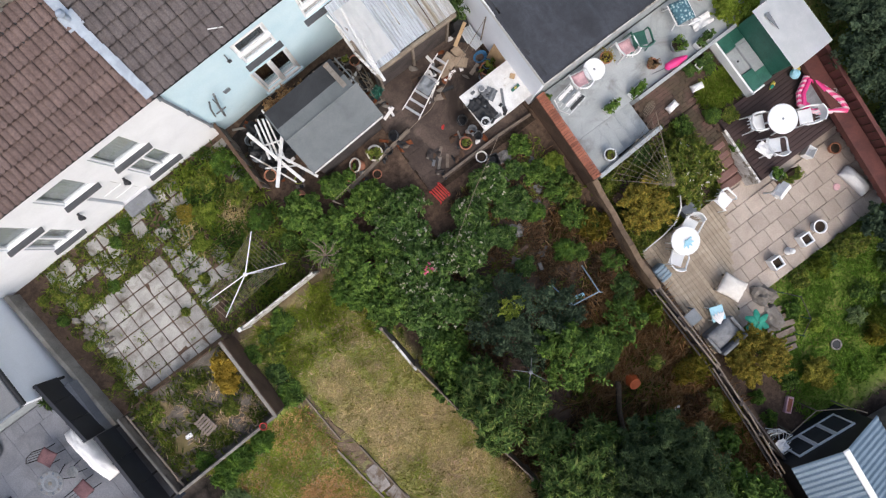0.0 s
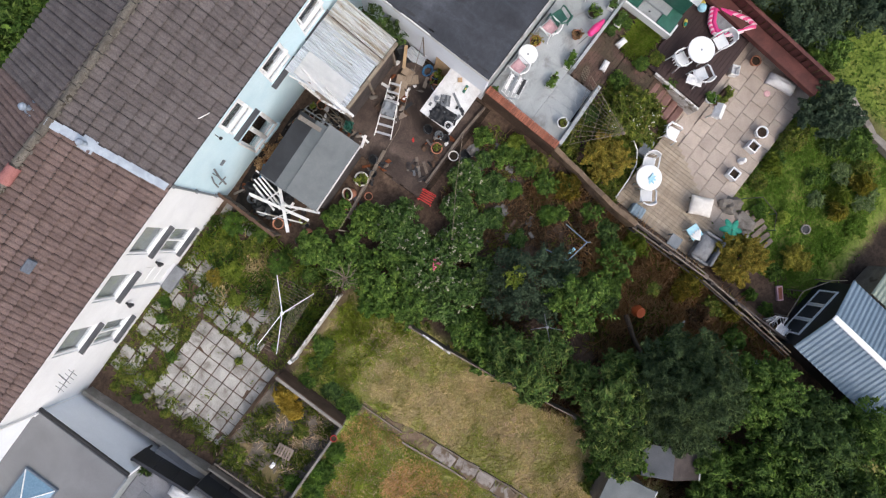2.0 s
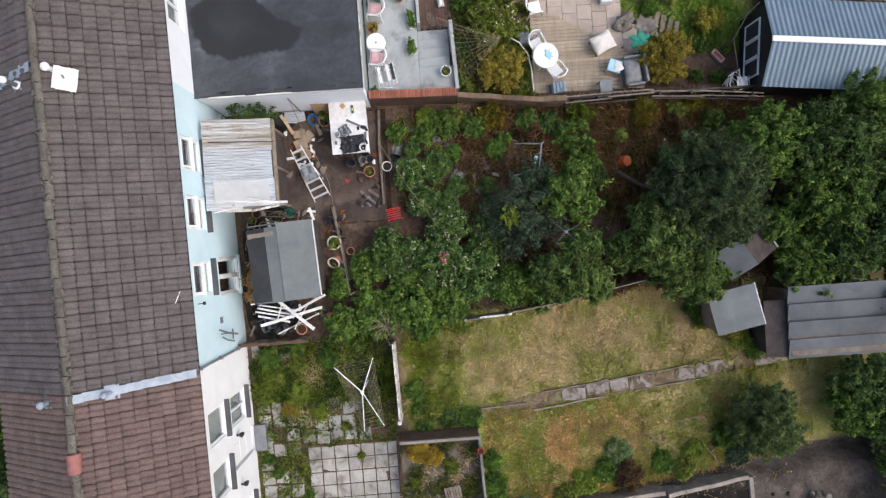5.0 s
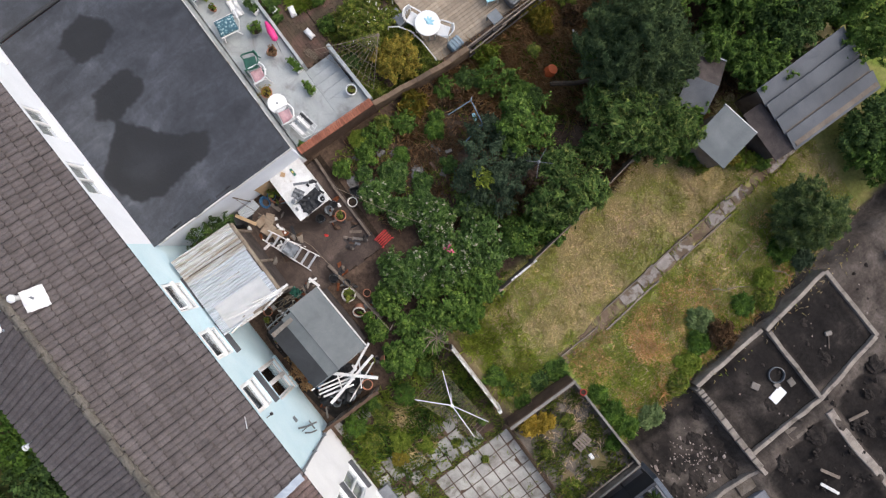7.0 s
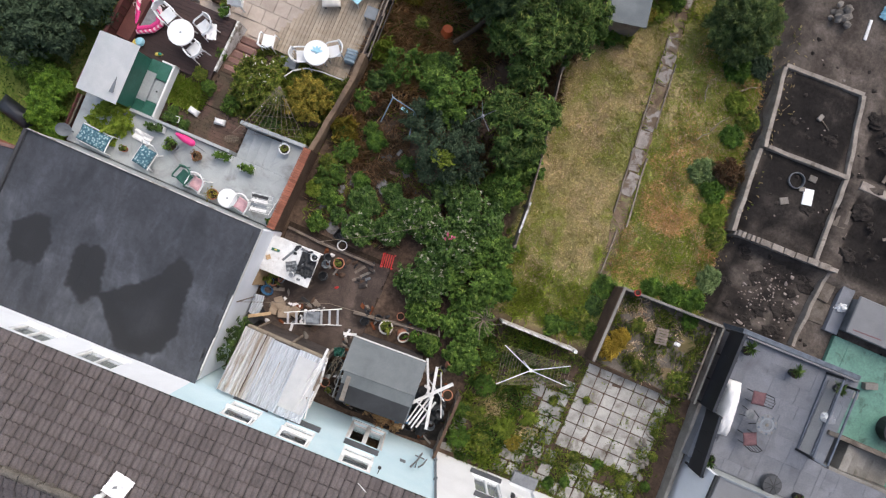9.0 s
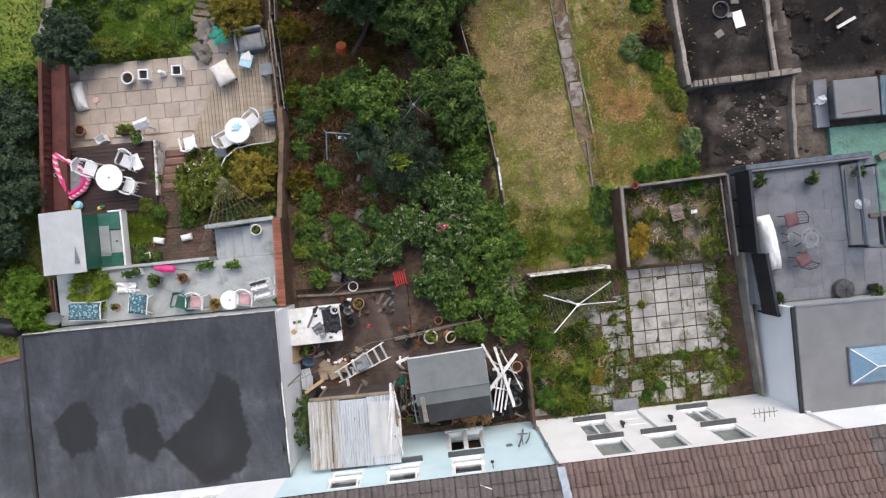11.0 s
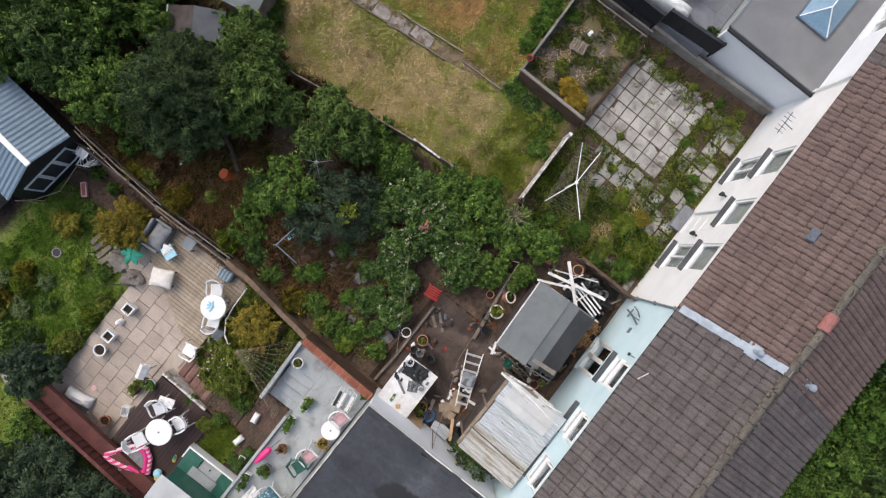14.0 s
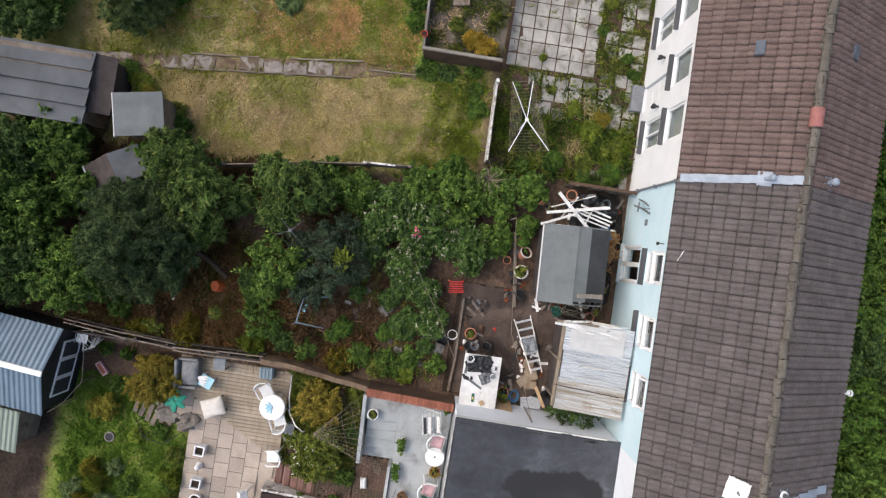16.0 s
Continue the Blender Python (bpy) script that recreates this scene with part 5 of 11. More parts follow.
def rosette_points(blobs, R, shoots=40, leaves=22, low=-0.1):
    """Long leaves that stand out round the tips of upright shoots: places, facings and growth directions."""
    C, D, S = [], [], []
    for (x, y, z, rx, ry, rz) in blobs:
        d = unit(R.normal(size=(shoots * 3, 3)))
        d = d[d[:, 2] > low][:shoots]
        rad = np.array([rx, ry, rz])
        tip = np.array([x, y, z]) + d * rad * R.uniform(0.55, 1.2, (len(d), 1))
        axis = unit(d * np.array([1, 1, 0.4]) * 0.7 + np.array([0, 0, 0.75]) + R.normal(size=d.shape) * 0.2)
        m = R.integers(int(leaves * 0.6), int(leaves * 1.4), len(d))
        rep_ = np.repeat(np.arange(len(d)), m)
        t = R.uniform(0, 1, (len(rep_), 1))
        side = R.normal(size=(len(rep_), 3))
        ax = axis[rep_]
        side = unit(side - ax * np.sum(side * ax, -1, keepdims=True))
        out = unit(side * (0.35 + 0.75 * t) + ax * (0.75 - 0.5 * t))
        C.append(tip[rep_] - ax * t * 0.22 + out * 0.05)
        D.append(unit(ax * 0.9 + np.array([0, 0, 0.4]) - side * 0.15))
        S.append(out)
    return np.concatenate(C), np.concatenate(D), np.concatenate(S)


def limbs(parent, base, blobs, r, seed=0, material=None):
    """A tapered trunk and a limb into each leafy mass."""
    rg = random.Random(seed)
    bx, by, bz = base
    cx, cy = sum(b[0] for b in blobs) / len(blobs), sum(b[1] for b in blobs) / len(blobs)
    top = min(b[2] for b in blobs)
    mid = Vector((bx * 0.6 + cx * 0.4, by * 0.6 + cy * 0.4, bz + (top - bz) * 0.6))
    part("trunk", tube([(bx, by, bz - 0.25), (bx + 0.02, by - 0.01, bz + 0.1), mid], r, r * 0.65, 9), material or BARK, parent)
    for b in blobs:
        e = Vector((b[0], b[1], b[2] + b[5] * 0.3))
        h = mid.lerp(e, 0.5) + Vector((rg.uniform(-0.1, 0.1), rg.uniform(-0.1, 0.1), -0.05))
        part("limb", tube([mid - Vector((0, 0, 0.05)), h, e], r * 0.55, r * 0.15, 6), material or BARK, parent)


def plant(name, x, y, blobs, leaf_mat, label, category, size=0.09, aspect=0.6, seed=1, clump=0.17, clumps=26, per=70, trunk=0.05, up=0.55, group="", flowers=None, needles=False, low=-0.25, rosette=0):
    """A bush or a tree: trunk, limbs and a crown of many leaves. Blobs are relative to its foot."""
    R = np.random.default_rng(seed)
    size *= 1.06
    per = int(per * 0.82)
    z0 = float(ground_z(x, y))
    p = thing(name, pose(x, y, z0), label, category, group)
    limbs(p, (0, 0, 0), blobs, trunk, seed)
    c, d, s = crown_points(blobs, R, clump, clumps, per, low)
    c[:, 2] = np.maximum(c[:, 2], 0.02)
    k = len(c)
    nrm = d * 0.6 + np.array([0, 0, up]) + R.normal(size=(k, 3)) * 0.4
    q = leaf_quads(c, nrm, size * R.uniform(0.45, 1.4, k), aspect * 0.85, R, along=s * 1.5 if needles else s * 0.9)
    if rosette:
        rc, rd, rs = rosette_points(blobs, R, rosette)
        rc[:, 2] = np.maximum(rc[:, 2], 0.03)
        q = np.concatenate([q[R.uniform(0, 1, k) < 0.45], leaf_quads(rc + rs * size * 0.35, rd + R.normal(size=rc.shape) * 0.15, size * 1.5 * R.uniform(0.6, 1.3, len(rc)), 0.26, R, 0.3, along=rs * 3.0)])
    part("crown", quads_mesh("crown", q), leaf_mat, p)
    if flowers:
        fm, count, fs, flab = flowers
        pick = R.choice(np.flatnonzero(d[:, 2] > 0.2), count)
        fc = c[pick] + d[pick] * size * 0.6
        fq = np.concatenate([leaf_quads(fc + R.normal(size=fc.shape) * fs * 0.35, d[pick] + np.array([0, 0, 0.8]), fs * R.uniform(0.6, 1.2, count), 0.8, R) for _ in range(3)])
        part("blossom", quads_mesh("blossom", fq), fm, p, flab)
    return p


def heap(r, h, k=5, seed=0, flat=0.75):
    """Rounded leafy masses round a foot."""
    rg = random.Random(seed)
    out = [(0, 0, h * 0.6, r * 0.62, r * 0.62, h * 0.42)]
    for i in range(k):
        a = 2 * math.pi * i / k + rg.uniform(-0.4, 0.4)
        q = r * rg.uniform(0.5, 0.68)
        out.append((q * math.cos(a), q * math.sin(a), h * rg.uniform(0.35, 0.6), r * rg.uniform(0.3, 0.46), r * rg.uniform(0.3, 0.46), h * rg.uniform(0.28, 0.4)))
    return out


MID = leafy("mid_green_leaf", [(0.036, 0.07, 0.012), (0.09, 0.168, 0.027), (0.14, 0.232, 0.042), (0.058, 0.116, 0.019), (0.2, 0.285, 0.065)], shoots=True)
# the last, palest tone paints the shine on some leaves
APPLE = leafy("fresh_green_leaf", [(0.03, 0.065, 0.014), (0.075, 0.145, 0.03), (0.12, 0.2, 0.05), (0.05, 0.11, 0.02), (0.19, 0.26, 0.1)], shoots=True)
DARK = leafy("dark_green_leaf", [(0.03, 0.058, 0.016), (0.068, 0.118, 0.03), (0.11, 0.175, 0.046), (0.042, 0.082, 0.022)], 0.55, 0.2, shoots=True)
BLUISH = leafy("blue_grey_leaf", [(0.034, 0.055, 0.03), (0.06, 0.092, 0.05), (0.085, 0.12, 0.068), (0.04, 0.07, 0.034)], 0.6, 0.15)
CONIFER = leafy("dark_conifer_spray", [(0.055, 0.09, 0.038), (0.108, 0.16, 0.066), (0.16, 0.22, 0.095), (0.074, 0.122, 0.048)], 0.65, 0.15, shoots=True)
FEATHER = leafy("feathery_grey_green_leaf", [(0.1, 0.155, 0.055), (0.17, 0.235, 0.085), (0.23, 0.29, 0.12), (0.13, 0.19, 0.068)], 0.6, 0.2)
PLUME = leafy("soft_grey_green_plume", [(0.085, 0.14, 0.05), (0.17, 0.245, 0.085), (0.25, 0.32, 0.13), (0.12, 0.185, 0.065), (0.3, 0.36, 0.16)], 0.6, 0.35, shoots=True)
LUSH = leafy("lush_grass_blade", [(0.115, 0.22, 0.025), (0.165, 0.285, 0.034), (0.21, 0.33, 0.05), (0.14, 0.25, 0.028)], 0.6, 0.35)
BRIGHT = leafy("bright_green_leaf", [(0.05, 0.11, 0.015), (0.09, 0.17, 0.025), (0.13, 0.22, 0.04), (0.07, 0.14, 0.02)], 0.5, 0.3, shoots=True)
WILLOW = leafy("narrow_willow_leaf", [(0.04, 0.08, 0.021), (0.1, 0.175, 0.04), (0.16, 0.235, 0.062), (0.062, 0.12, 0.028), (0.24, 0.285, 0.085)], 0.55, 0.25, shoots=True)
LIME = leafy("yellow_green_leaf", [(0.145, 0.21, 0.023), (0.215, 0.285, 0.035), (0.3, 0.345, 0.06), (0.12, 0.19, 0.022)], 0.5, 0.35)
GOLDEN_LIME = leafy("golden_green_leaf", [(0.22, 0.23, 0.03), (0.34, 0.31, 0.045), (0.44, 0.38, 0.07), (0.18, 0.2, 0.028)], 0.5, 0.35)
VIVID = leafy("vivid_lime_leaf", [(0.2, 0.29, 0.03), (0.3, 0.4, 0.045), (0.4, 0.47, 0.075), (0.16, 0.25, 0.028)], 0.5, 0.35)
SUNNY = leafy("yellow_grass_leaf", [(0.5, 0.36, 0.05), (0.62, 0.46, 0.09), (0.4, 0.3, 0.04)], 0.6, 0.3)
GREENERY = leafy("fresh_bright_leaf", [(0.09, 0.19, 0.02), (0.15, 0.28, 0.035), (0.21, 0.34, 0.05), (0.12, 0.23, 0.025)], 0.5, 0.35, shoots=True)
GOLD = leafy("golden_leaf", [(0.18, 0.16, 0.024), (0.31, 0.24, 0.036), (0.42, 0.31, 0.055), (0.15, 0.15, 0.024), (0.26, 0.24, 0.04)], 0.6, 0.28)
RUSSET = leafy("brown_dead_frond", [(0.15, 0.082, 0.042), (0.24, 0.14, 0.072), (0.33, 0.21, 0.115), (0.085, 0.055, 0.034), (0.19, 0.145, 0.075)], 0.9, 0.2)
RUSSET_PALE = leafy("pale_dead_frond", [(0.27, 0.145, 0.06), (0.39, 0.24, 0.11), (0.5, 0.34, 0.18), (0.19, 0.105, 0.048)], 0.9, 0.22)
RUST_GRASS = leafy("rust_coloured_grass_blade", [(0.6, 0.34, 0.14), (0.7, 0.43, 0.2), (0.78, 0.52, 0.28), (0.52, 0.29, 0.11)], 0.9, 0.25)
MEADOW = leafy("olive_lawn_blade", [(0.34, 0.325, 0.085), (0.42, 0.38, 0.115), (0.47, 0.41, 0.145), (0.31, 0.31, 0.07), (0.53, 0.45, 0.19)], 0.8, 0.3)
LAWN_GREEN = leafy("yellow_green_lawn_blade", [(0.25, 0.34, 0.04), (0.34, 0.41, 0.056), (0.42, 0.45, 0.085), (0.28, 0.36, 0.045)], 0.7, 0.35)
BLEACHED = leafy("bleached_straw_blade", [(0.62, 0.46, 0.3), (0.72, 0.56, 0.4), (0.55, 0.42, 0.26)], 0.8, 0.2)
STRAW = leafy("dry_grass_blade", [(0.6, 0.48, 0.26), (0.67, 0.535, 0.31), (0.55, 0.43, 0.22), (0.48, 0.4, 0.17), (0.72, 0.58, 0.37)], 0.8, 0.25)
GRASS = leafy("green_grass_blade", [(0.17, 0.28, 0.028), (0.25, 0.36, 0.042), (0.32, 0.4, 0.06), (0.38, 0.42, 0.09)], 0.6, 0.3)
OLIVE = leafy("olive_weed_leaf", [(0.09, 0.13, 0.019), (0.155, 0.2, 0.031), (0.225, 0.255, 0.048), (0.072, 0.132, 0.019), (0.29, 0.255, 0.085)], 0.7, 0.25, shoots=True)
PETAL_WHITE = leafy("cream_petal", [(0.55, 0.53, 0.42), (0.7, 0.68, 0.58), (0.62, 0.6, 0.45)], 0.7, 0.3)
PETAL_PALE = leafy("pale_seed_head", [(0.3, 0.3, 0.2), (0.42, 0.4, 0.3), (0.24, 0.27, 0.16)], 0.7, 0.3)
PETAL_PINK = leafy("pink_petal", [(0.55, 0.12, 0.2), (0.65, 0.2, 0.28), (0.5, 0.08, 0.14)], 0.7, 0.3)

# overgrown garden behind the blue house
SHRUB = "dense green shrub in the overgrown garden"
for i, (x, y, r, h, mt, fl) in enumerate([
        (0.15, -1.25, 0.85, 1.0, APPLE, 60), (0.55, -2.1, 0.62, 0.8, MID, 0), (0.55, 0.05, 0.95, 1.25, APPLE, 110), (0.85, 1.35, 0.9, 1.3, APPLE, 60),
        (1.35, 2.55, 0.75, 1.2, MID, 0), (1.55, -0.75, 0.9, 1.2, MID, 0), (1.95, -1.95, 0.8, 1.0, MID, 0), (-2.45, -0.55, 0.55, 0.7, APPLE, 30),
        (-2.65, 0.35, 0.5, 0.55, APPLE, 0), (-0.65, 0.55, 0.75, 1.0, APPLE, 90), (2.2, -2.95, 0.6, 0.9, MID, 0), (-1.55, -0.15, 0.5, 0.8, APPLE, 40),
        (1.75, 0.45, 0.7, 1.2, MID, 0), (1.6, 3.4, 0.6, 1.2, MID, 0), (2.35, -0.4, 0.55, 0.8, BRIGHT, 0), (-0.2, 1.75, 0.7, 1.0, DARK, 0),
        (1.05, -3.05, 0.35, 0.7, MID, 0), (-1.35, 0.55, 0.45, 0.6, APPLE, 0)]):
    lab = SHRUB + (" with pale blossom" if fl else "")
    plant("shrub", x, y, heap(r, h, 6, i), mt, lab, "shrub", 0.105, 0.62, 10 + i, 0.17, 20, 55, 0.03, group="garden shrubs", flowers=(PETAL_PALE, fl, 0.07, "pale flower heads") if fl else None, rosette=26 if mt is APPLE else 12 if mt is BRIGHT else 0)
plant("shrub", 0.45, 0.35, heap(0.25, 1.3, 3, 77), MID, "small rose with pink blooms among shrubs", "shrub", 0.08, 0.6, 77, 0.2, 10, 30, 0.02, flowers=(PETAL_PINK, 22, 0.09, "pink rose blooms"))
plant("tree", -1.25, 2.95, [(0, 0, 1.6, 0.75, 0.75, 0.6), (0.75, 0.2, 1.3, 0.55, 0.5, 0.5), (-0.65, 0.35, 1.3, 0.5, 0.55, 0.45), (0.35, -0.75, 1.1, 0.55, 0.5, 0.45), (0.5, 0.9, 1.25, 0.55, 0.5, 0.45), (1.15, -0.35, 0.9, 0.5, 0.45, 0.4), (-0.2, 0.95, 1.0, 0.4, 0.4, 0.4)], BLUISH, "small tree with blue-grey foliage", "tree", 0.085, 0.35, 41, 0.15, 34, 95, 0.07)
plant("shrub", -0.85, 2.4, [(0, 0, 1.75, 0.3, 0.24, 0.14), (0.15, 0.18, 1.7, 0.18, 0.18, 0.1)], LIME, "yellow-green shoots above a blue-grey tree", "shrub", 0.09, 0.6, 42, 0.25, 14, 26, 0.025)
plant("tree", -1.5, 4.35, [(0, 0, 1.9, 0.6, 0.7, 0.5), (0.5, 0.3, 1.6, 0.5, 0.45, 0.4), (-0.45, 0.2, 1.5, 0.35, 0.45, 0.4), (0.35, -0.5, 1.6, 0.4, 0.4, 0.4)], MID, "young tree with fresh green leaves", "tree", 0.11, 0.55, 43, 0.17, 26, 60, 0.06)
plant("tree", 0.9, 4.3, [(0, 0, 1.9, 0.75, 0.8, 0.6), (0.5, 0.6, 1.5, 0.5, 0.5, 0.45), (-0.65, 0.35, 1.5, 0.5, 0.5, 0.45), (0.1, -0.75, 1.4, 0.5, 0.45, 0.45), (0.6, -0.3, 1.3, 0.4, 0.4, 0.4)], WILLOW, "leafy garden tree with long narrow leaves", "tree", 0.16, 0.2, 44, 0.17, 30, 70, 0.07, needles=True, rosette=30)
plant("tree", 0.15, 6.75, [(0, 0, 2.1, 0.8, 0.85, 0.7), (0.7, 0.4, 1.7, 0.55, 0.6, 0.5), (-0.7, 0.1, 1.5, 0.5, 0.55, 0.5), (0.35, -0.85, 1.5, 0.5, 0.5, 0.45), (-0.3, 0.9, 1.6, 0.5, 0.5, 0.45)], WILLOW, "leafy garden tree with long narrow leaves", "tree", 0.16, 0.2, 45, 0.17, 30, 75, 0.08, needles=True, rosette=30)
plant("tree", 1.15, 7.85, [(0, 0, 1.9, 0.7, 0.7, 0.6), (0.5, 0.5, 1.6, 0.5, 0.5, 0.45), (-0.5, 0.4, 1.5, 0.5, 0.5, 0.45), (0.4, -0.5, 1.4, 0.45, 0.45, 0.4)], WILLOW, "fresh green tree beside the lawn", "tree", 0.15, 0.24, 46, 0.17, 26, 65, 0.07)
plant("conifer", -1.2, 8.5, [(0, 0, 2.8, 0.75, 0.75, 0.9), (0.75, 0.35, 2.2, 0.75, 0.7, 0.6), (-0.75, 0.3, 2.2, 0.7, 0.75, 0.6), (0.3, -0.85, 2.1, 0.75, 0.7, 0.6), (-0.4, 0.95, 2.1, 0.75, 0.7, 0.6), (0.9, 1.0, 1.7, 0.6, 0.6, 0.5), (-0.95, -0.3, 1.9, 0.75, 0.7, 0.6), (1.05, -0.55, 1.8, 0.7, 0.65, 0.55), (-0.55, -1.05, 1.8, 0.7, 0.65, 0.55)], CONIFER, "tall dark blue-green conifer", "conifer", 0.15, 0.16, 47, 0.15, 42, 150, 0.12, needles=True, up=0.3)
for i, (x, y, r, h, mt) in enumerate([(-2.6, 10.7, 1.2, 2.6, MID), (-0.9, 12.4, 1.4, 2.8, MID), (0.5, 13.4, 1.5, 3.0, DARK), (0.1, 11.0, 0.75, 1.8, MID), (-2.4, 12.7, 1.4, 3.0, DARK), (1.35, 11.9, 1.05, 1.9, MID), (-3.3, 14.3, 1.6, 3.0, MID), (2.0, 15.4, 1.6, 2.8, MID), (-0.9, 15.2, 1.7, 3.2, DARK), (1.3, 9.2, 0.55, 1.3, BRIGHT), (-0.2, 9.1, 0.7, 1.6, MID)]):
    plant("tree", x, y, heap(r, h, 6, 100 + i), mt, "broad-leaved tree in the thicket behind the garden", "tree", 0.14, 0.42, 60 + i, 0.13, 34, 62, 0.09, group="thicket trees")
plant("tree", 6.25, 10.35, [(0, 0, 1.4, 0.7, 0.65, 0.6), (0.55, 0.45, 1.1, 0.5, 0.5, 0.4), (-0.55, 0.3, 1.0, 0.5, 0.5, 0.4), (0.2, -0.7, 0.9, 0.5, 0.5, 0.4), (-0.35, -0.5, 0.9, 0.45, 0.45, 0.35), (0.7, -0.3, 0.9, 0.35, 0.35, 0.3), (-0.8, -0.1, 0.85, 0.3, 0.3, 0.3)], PLUME, "feathery grey-green young tree in rough grass", "tree", 0.13, 0.14, 48, 0.16, 36, 120, 0.05, needles=True)
for i, (x, y, r, h, mt) in enumerate([(6.1, 13.6, 1.0, 1.7, MID), (6.6, 15.2, 1.6, 2.4, DARK), (10.5, 15.6, 1.6, 2.2, MID), (8.3, 15.0, 1.2, 1.8, MID), (5.3, 14.0, 1.2, 1.9, DARK)]):
    plant("shrub", x, y, heap(r, h, 6, 130 + i), mt, "shrub at the end of the rough grass", "shrub", 0.12, 0.5, 90 + i, 0.16, 24, 60, 0.05, group="far shrubs")

# weeds between the beds of the overgrown garden
for i, (x, y, r, h, mt) in enumerate([(-4.05, 0.65, 0.5, 0.5, MID), (-3.7, 0.0, 0.4, 0.45, MID), (-3.85, 1.6, 0.4, 0.5, MID), (-3.8, 4.1, 0.4, 0.5, DARK), (-3.25, 4.9, 0.7, 0.75, MID), (-3.4, 2.6, 0.25, 0.3, MID),
                                          (-3.8, -0.85, 0.35, 0.4, MID), (-1.9, 2.0, 0.3, 0.35, APPLE), (-3.3, -0.4, 0.3, 0.35, APPLE), (-3.6, 9.6, 0.4, 0.6, MID), (-0.9, 10.0, 0.5, 0.9, MID), (-4.0, 8.4, 0.35, 0.5, OLIVE)]):
    plant("weed", x, y, heap(r, h, 5, 150 + i), mt, "tall weeds growing through dark soil", "weeds", 0.1, 0.4, 150 + i, 0.2, 12, 34, 0.012, group="garden weeds")
# weeds over the slabs of the white house's yard
for i, (x, y, r, h, mt) in enumerate([(3.15, -5.45, 0.55, 0.6, BRIGHT), (3.4, -4.6, 0.5, 0.5, OLIVE), (4.45, -4.65, 0.55, 0.45, LIME), (5.05, -4.05, 0.4, 0.35, LIME), (6.5, -5.75, 0.4, 0.3, BRIGHT), (4.0, -5.4, 0.45, 0.4, OLIVE), (3.3, -3.6, 0.5, 0.55, BRIGHT), (4.9, -5.0, 0.4, 0.3, GOLD), (2.95, -4.6, 0.35, 0.5, MID), (6.6, -2.75, 0.22, 0.2, OLIVE), (5.6, -3.2, 0.3, 0.25, OLIVE),
                                          (6.95, -4.65, 0.4, 0.16, OLIVE), (7.8, -4.55, 0.35, 0.14, MID), (8.7, -4.7, 0.4, 0.16, OLIVE), (9.1, -2.9, 0.22, 0.2, OLIVE), (7.0, -5.5, 0.35, 0.25, MID), (9.2, -5.2, 0.4, 0.3, OLIVE), (7.0, 0.2, 0.25, 0.35, OLIVE), (8.9, -1.0, 0.4, 0.22, OLIVE), (8.5, 0.95, 0.3, 0.2, BRIGHT), (7.5, -1.0, 0.2, 0.2, OLIVE), (5.55, -2.1, 0.22, 0.3, MID), (5.75, -0.6, 0.3, 0.2, MID), (5.2, -0.75, 0.28, 0.2, MID), (3.0, -2.6, 0.4, 0.5, MID), (3.75, 10.05, 0.4, 0.5, LIME), (3.45, 9.75, 0.3, 0.5, GOLD), (4.15, 10.5, 0.35, 0.5, MID), (2.05, 8.45, 0.4, 0.75, MID), (2.6, 8.55, 0.35, 0.6, BRIGHT), (3.05, 8.75, 0.3, 0.5, OLIVE), (3.1, 9.4, 0.3, 0.5, OLIVE), (9.35, -3.6, 0.3, 0.3, OLIVE), (9.5, -4.6, 0.3, 0.35, MID), (9.4, -2.2, 0.25, 0.3, OLIVE), (9.6, -5.4, 0.3, 0.3, OLIVE)]):
    plant("weed", x, y, heap(r * (0.5 if y < -2 and x > 5.5 else 0.72 if y < -2 else 0.95), h * (0.55 if y < -2 or (x > 6 and y < 1.2) else 1.0), 7, 190 + i), mt, "weeds spreading over slabs and rough grass", "weeds", 0.075, 0.35, 190 + i, 0.26, 11, 30, 0.008, group="yard weeds")
for i, (x, y, r, h, mt) in enumerate([(6.95, 9.4, 0.4, 0.6, BRIGHT), (7.6, 9.75, 0.32, 0.4, BLUISH), (7.35, 8.3, 0.3, 0.35, LIME), (7.95, 7.9, 0.28, 0.3, OLIVE), (7.65, 7.2, 0.32, 0.35, BRIGHT), (7.2, 5.75, 0.4, 0.4, FEATHER), (7.75, 5.2, 0.34, 0.35, BRIGHT), (8.1, 4.5, 0.36, 0.35, LIME), (8.45, 3.85, 0.3, 0.3, OLIVE),
                                          (8.75, 2.5, 0.34, 0.4, FEATHER), (8.55, 1.65, 0.34, 0.3, BRIGHT), (7.9, 1.5, 0.4, 0.3, BRIGHT), (5.65, 0.9, 0.3, 0.3, MID), (5.55, 0.2, 0.24, 0.3, DARK), (5.3, -0.3, 0.25, 0.3, OLIVE), (4.6, -0.9, 0.28, 0.3, MID), (7.1, 1.5, 0.25, 0.22, BRIGHT)]):
    plant("weed", x, y, heap(r * 1.1, h * 0.5, 9, 420 + i), mt, "tangled weeds along the rough grass", "weeds", 0.13, 0.12, 420 + i, 0.5, 5, 14, 0.01, group="edge weeds", rosette=6)
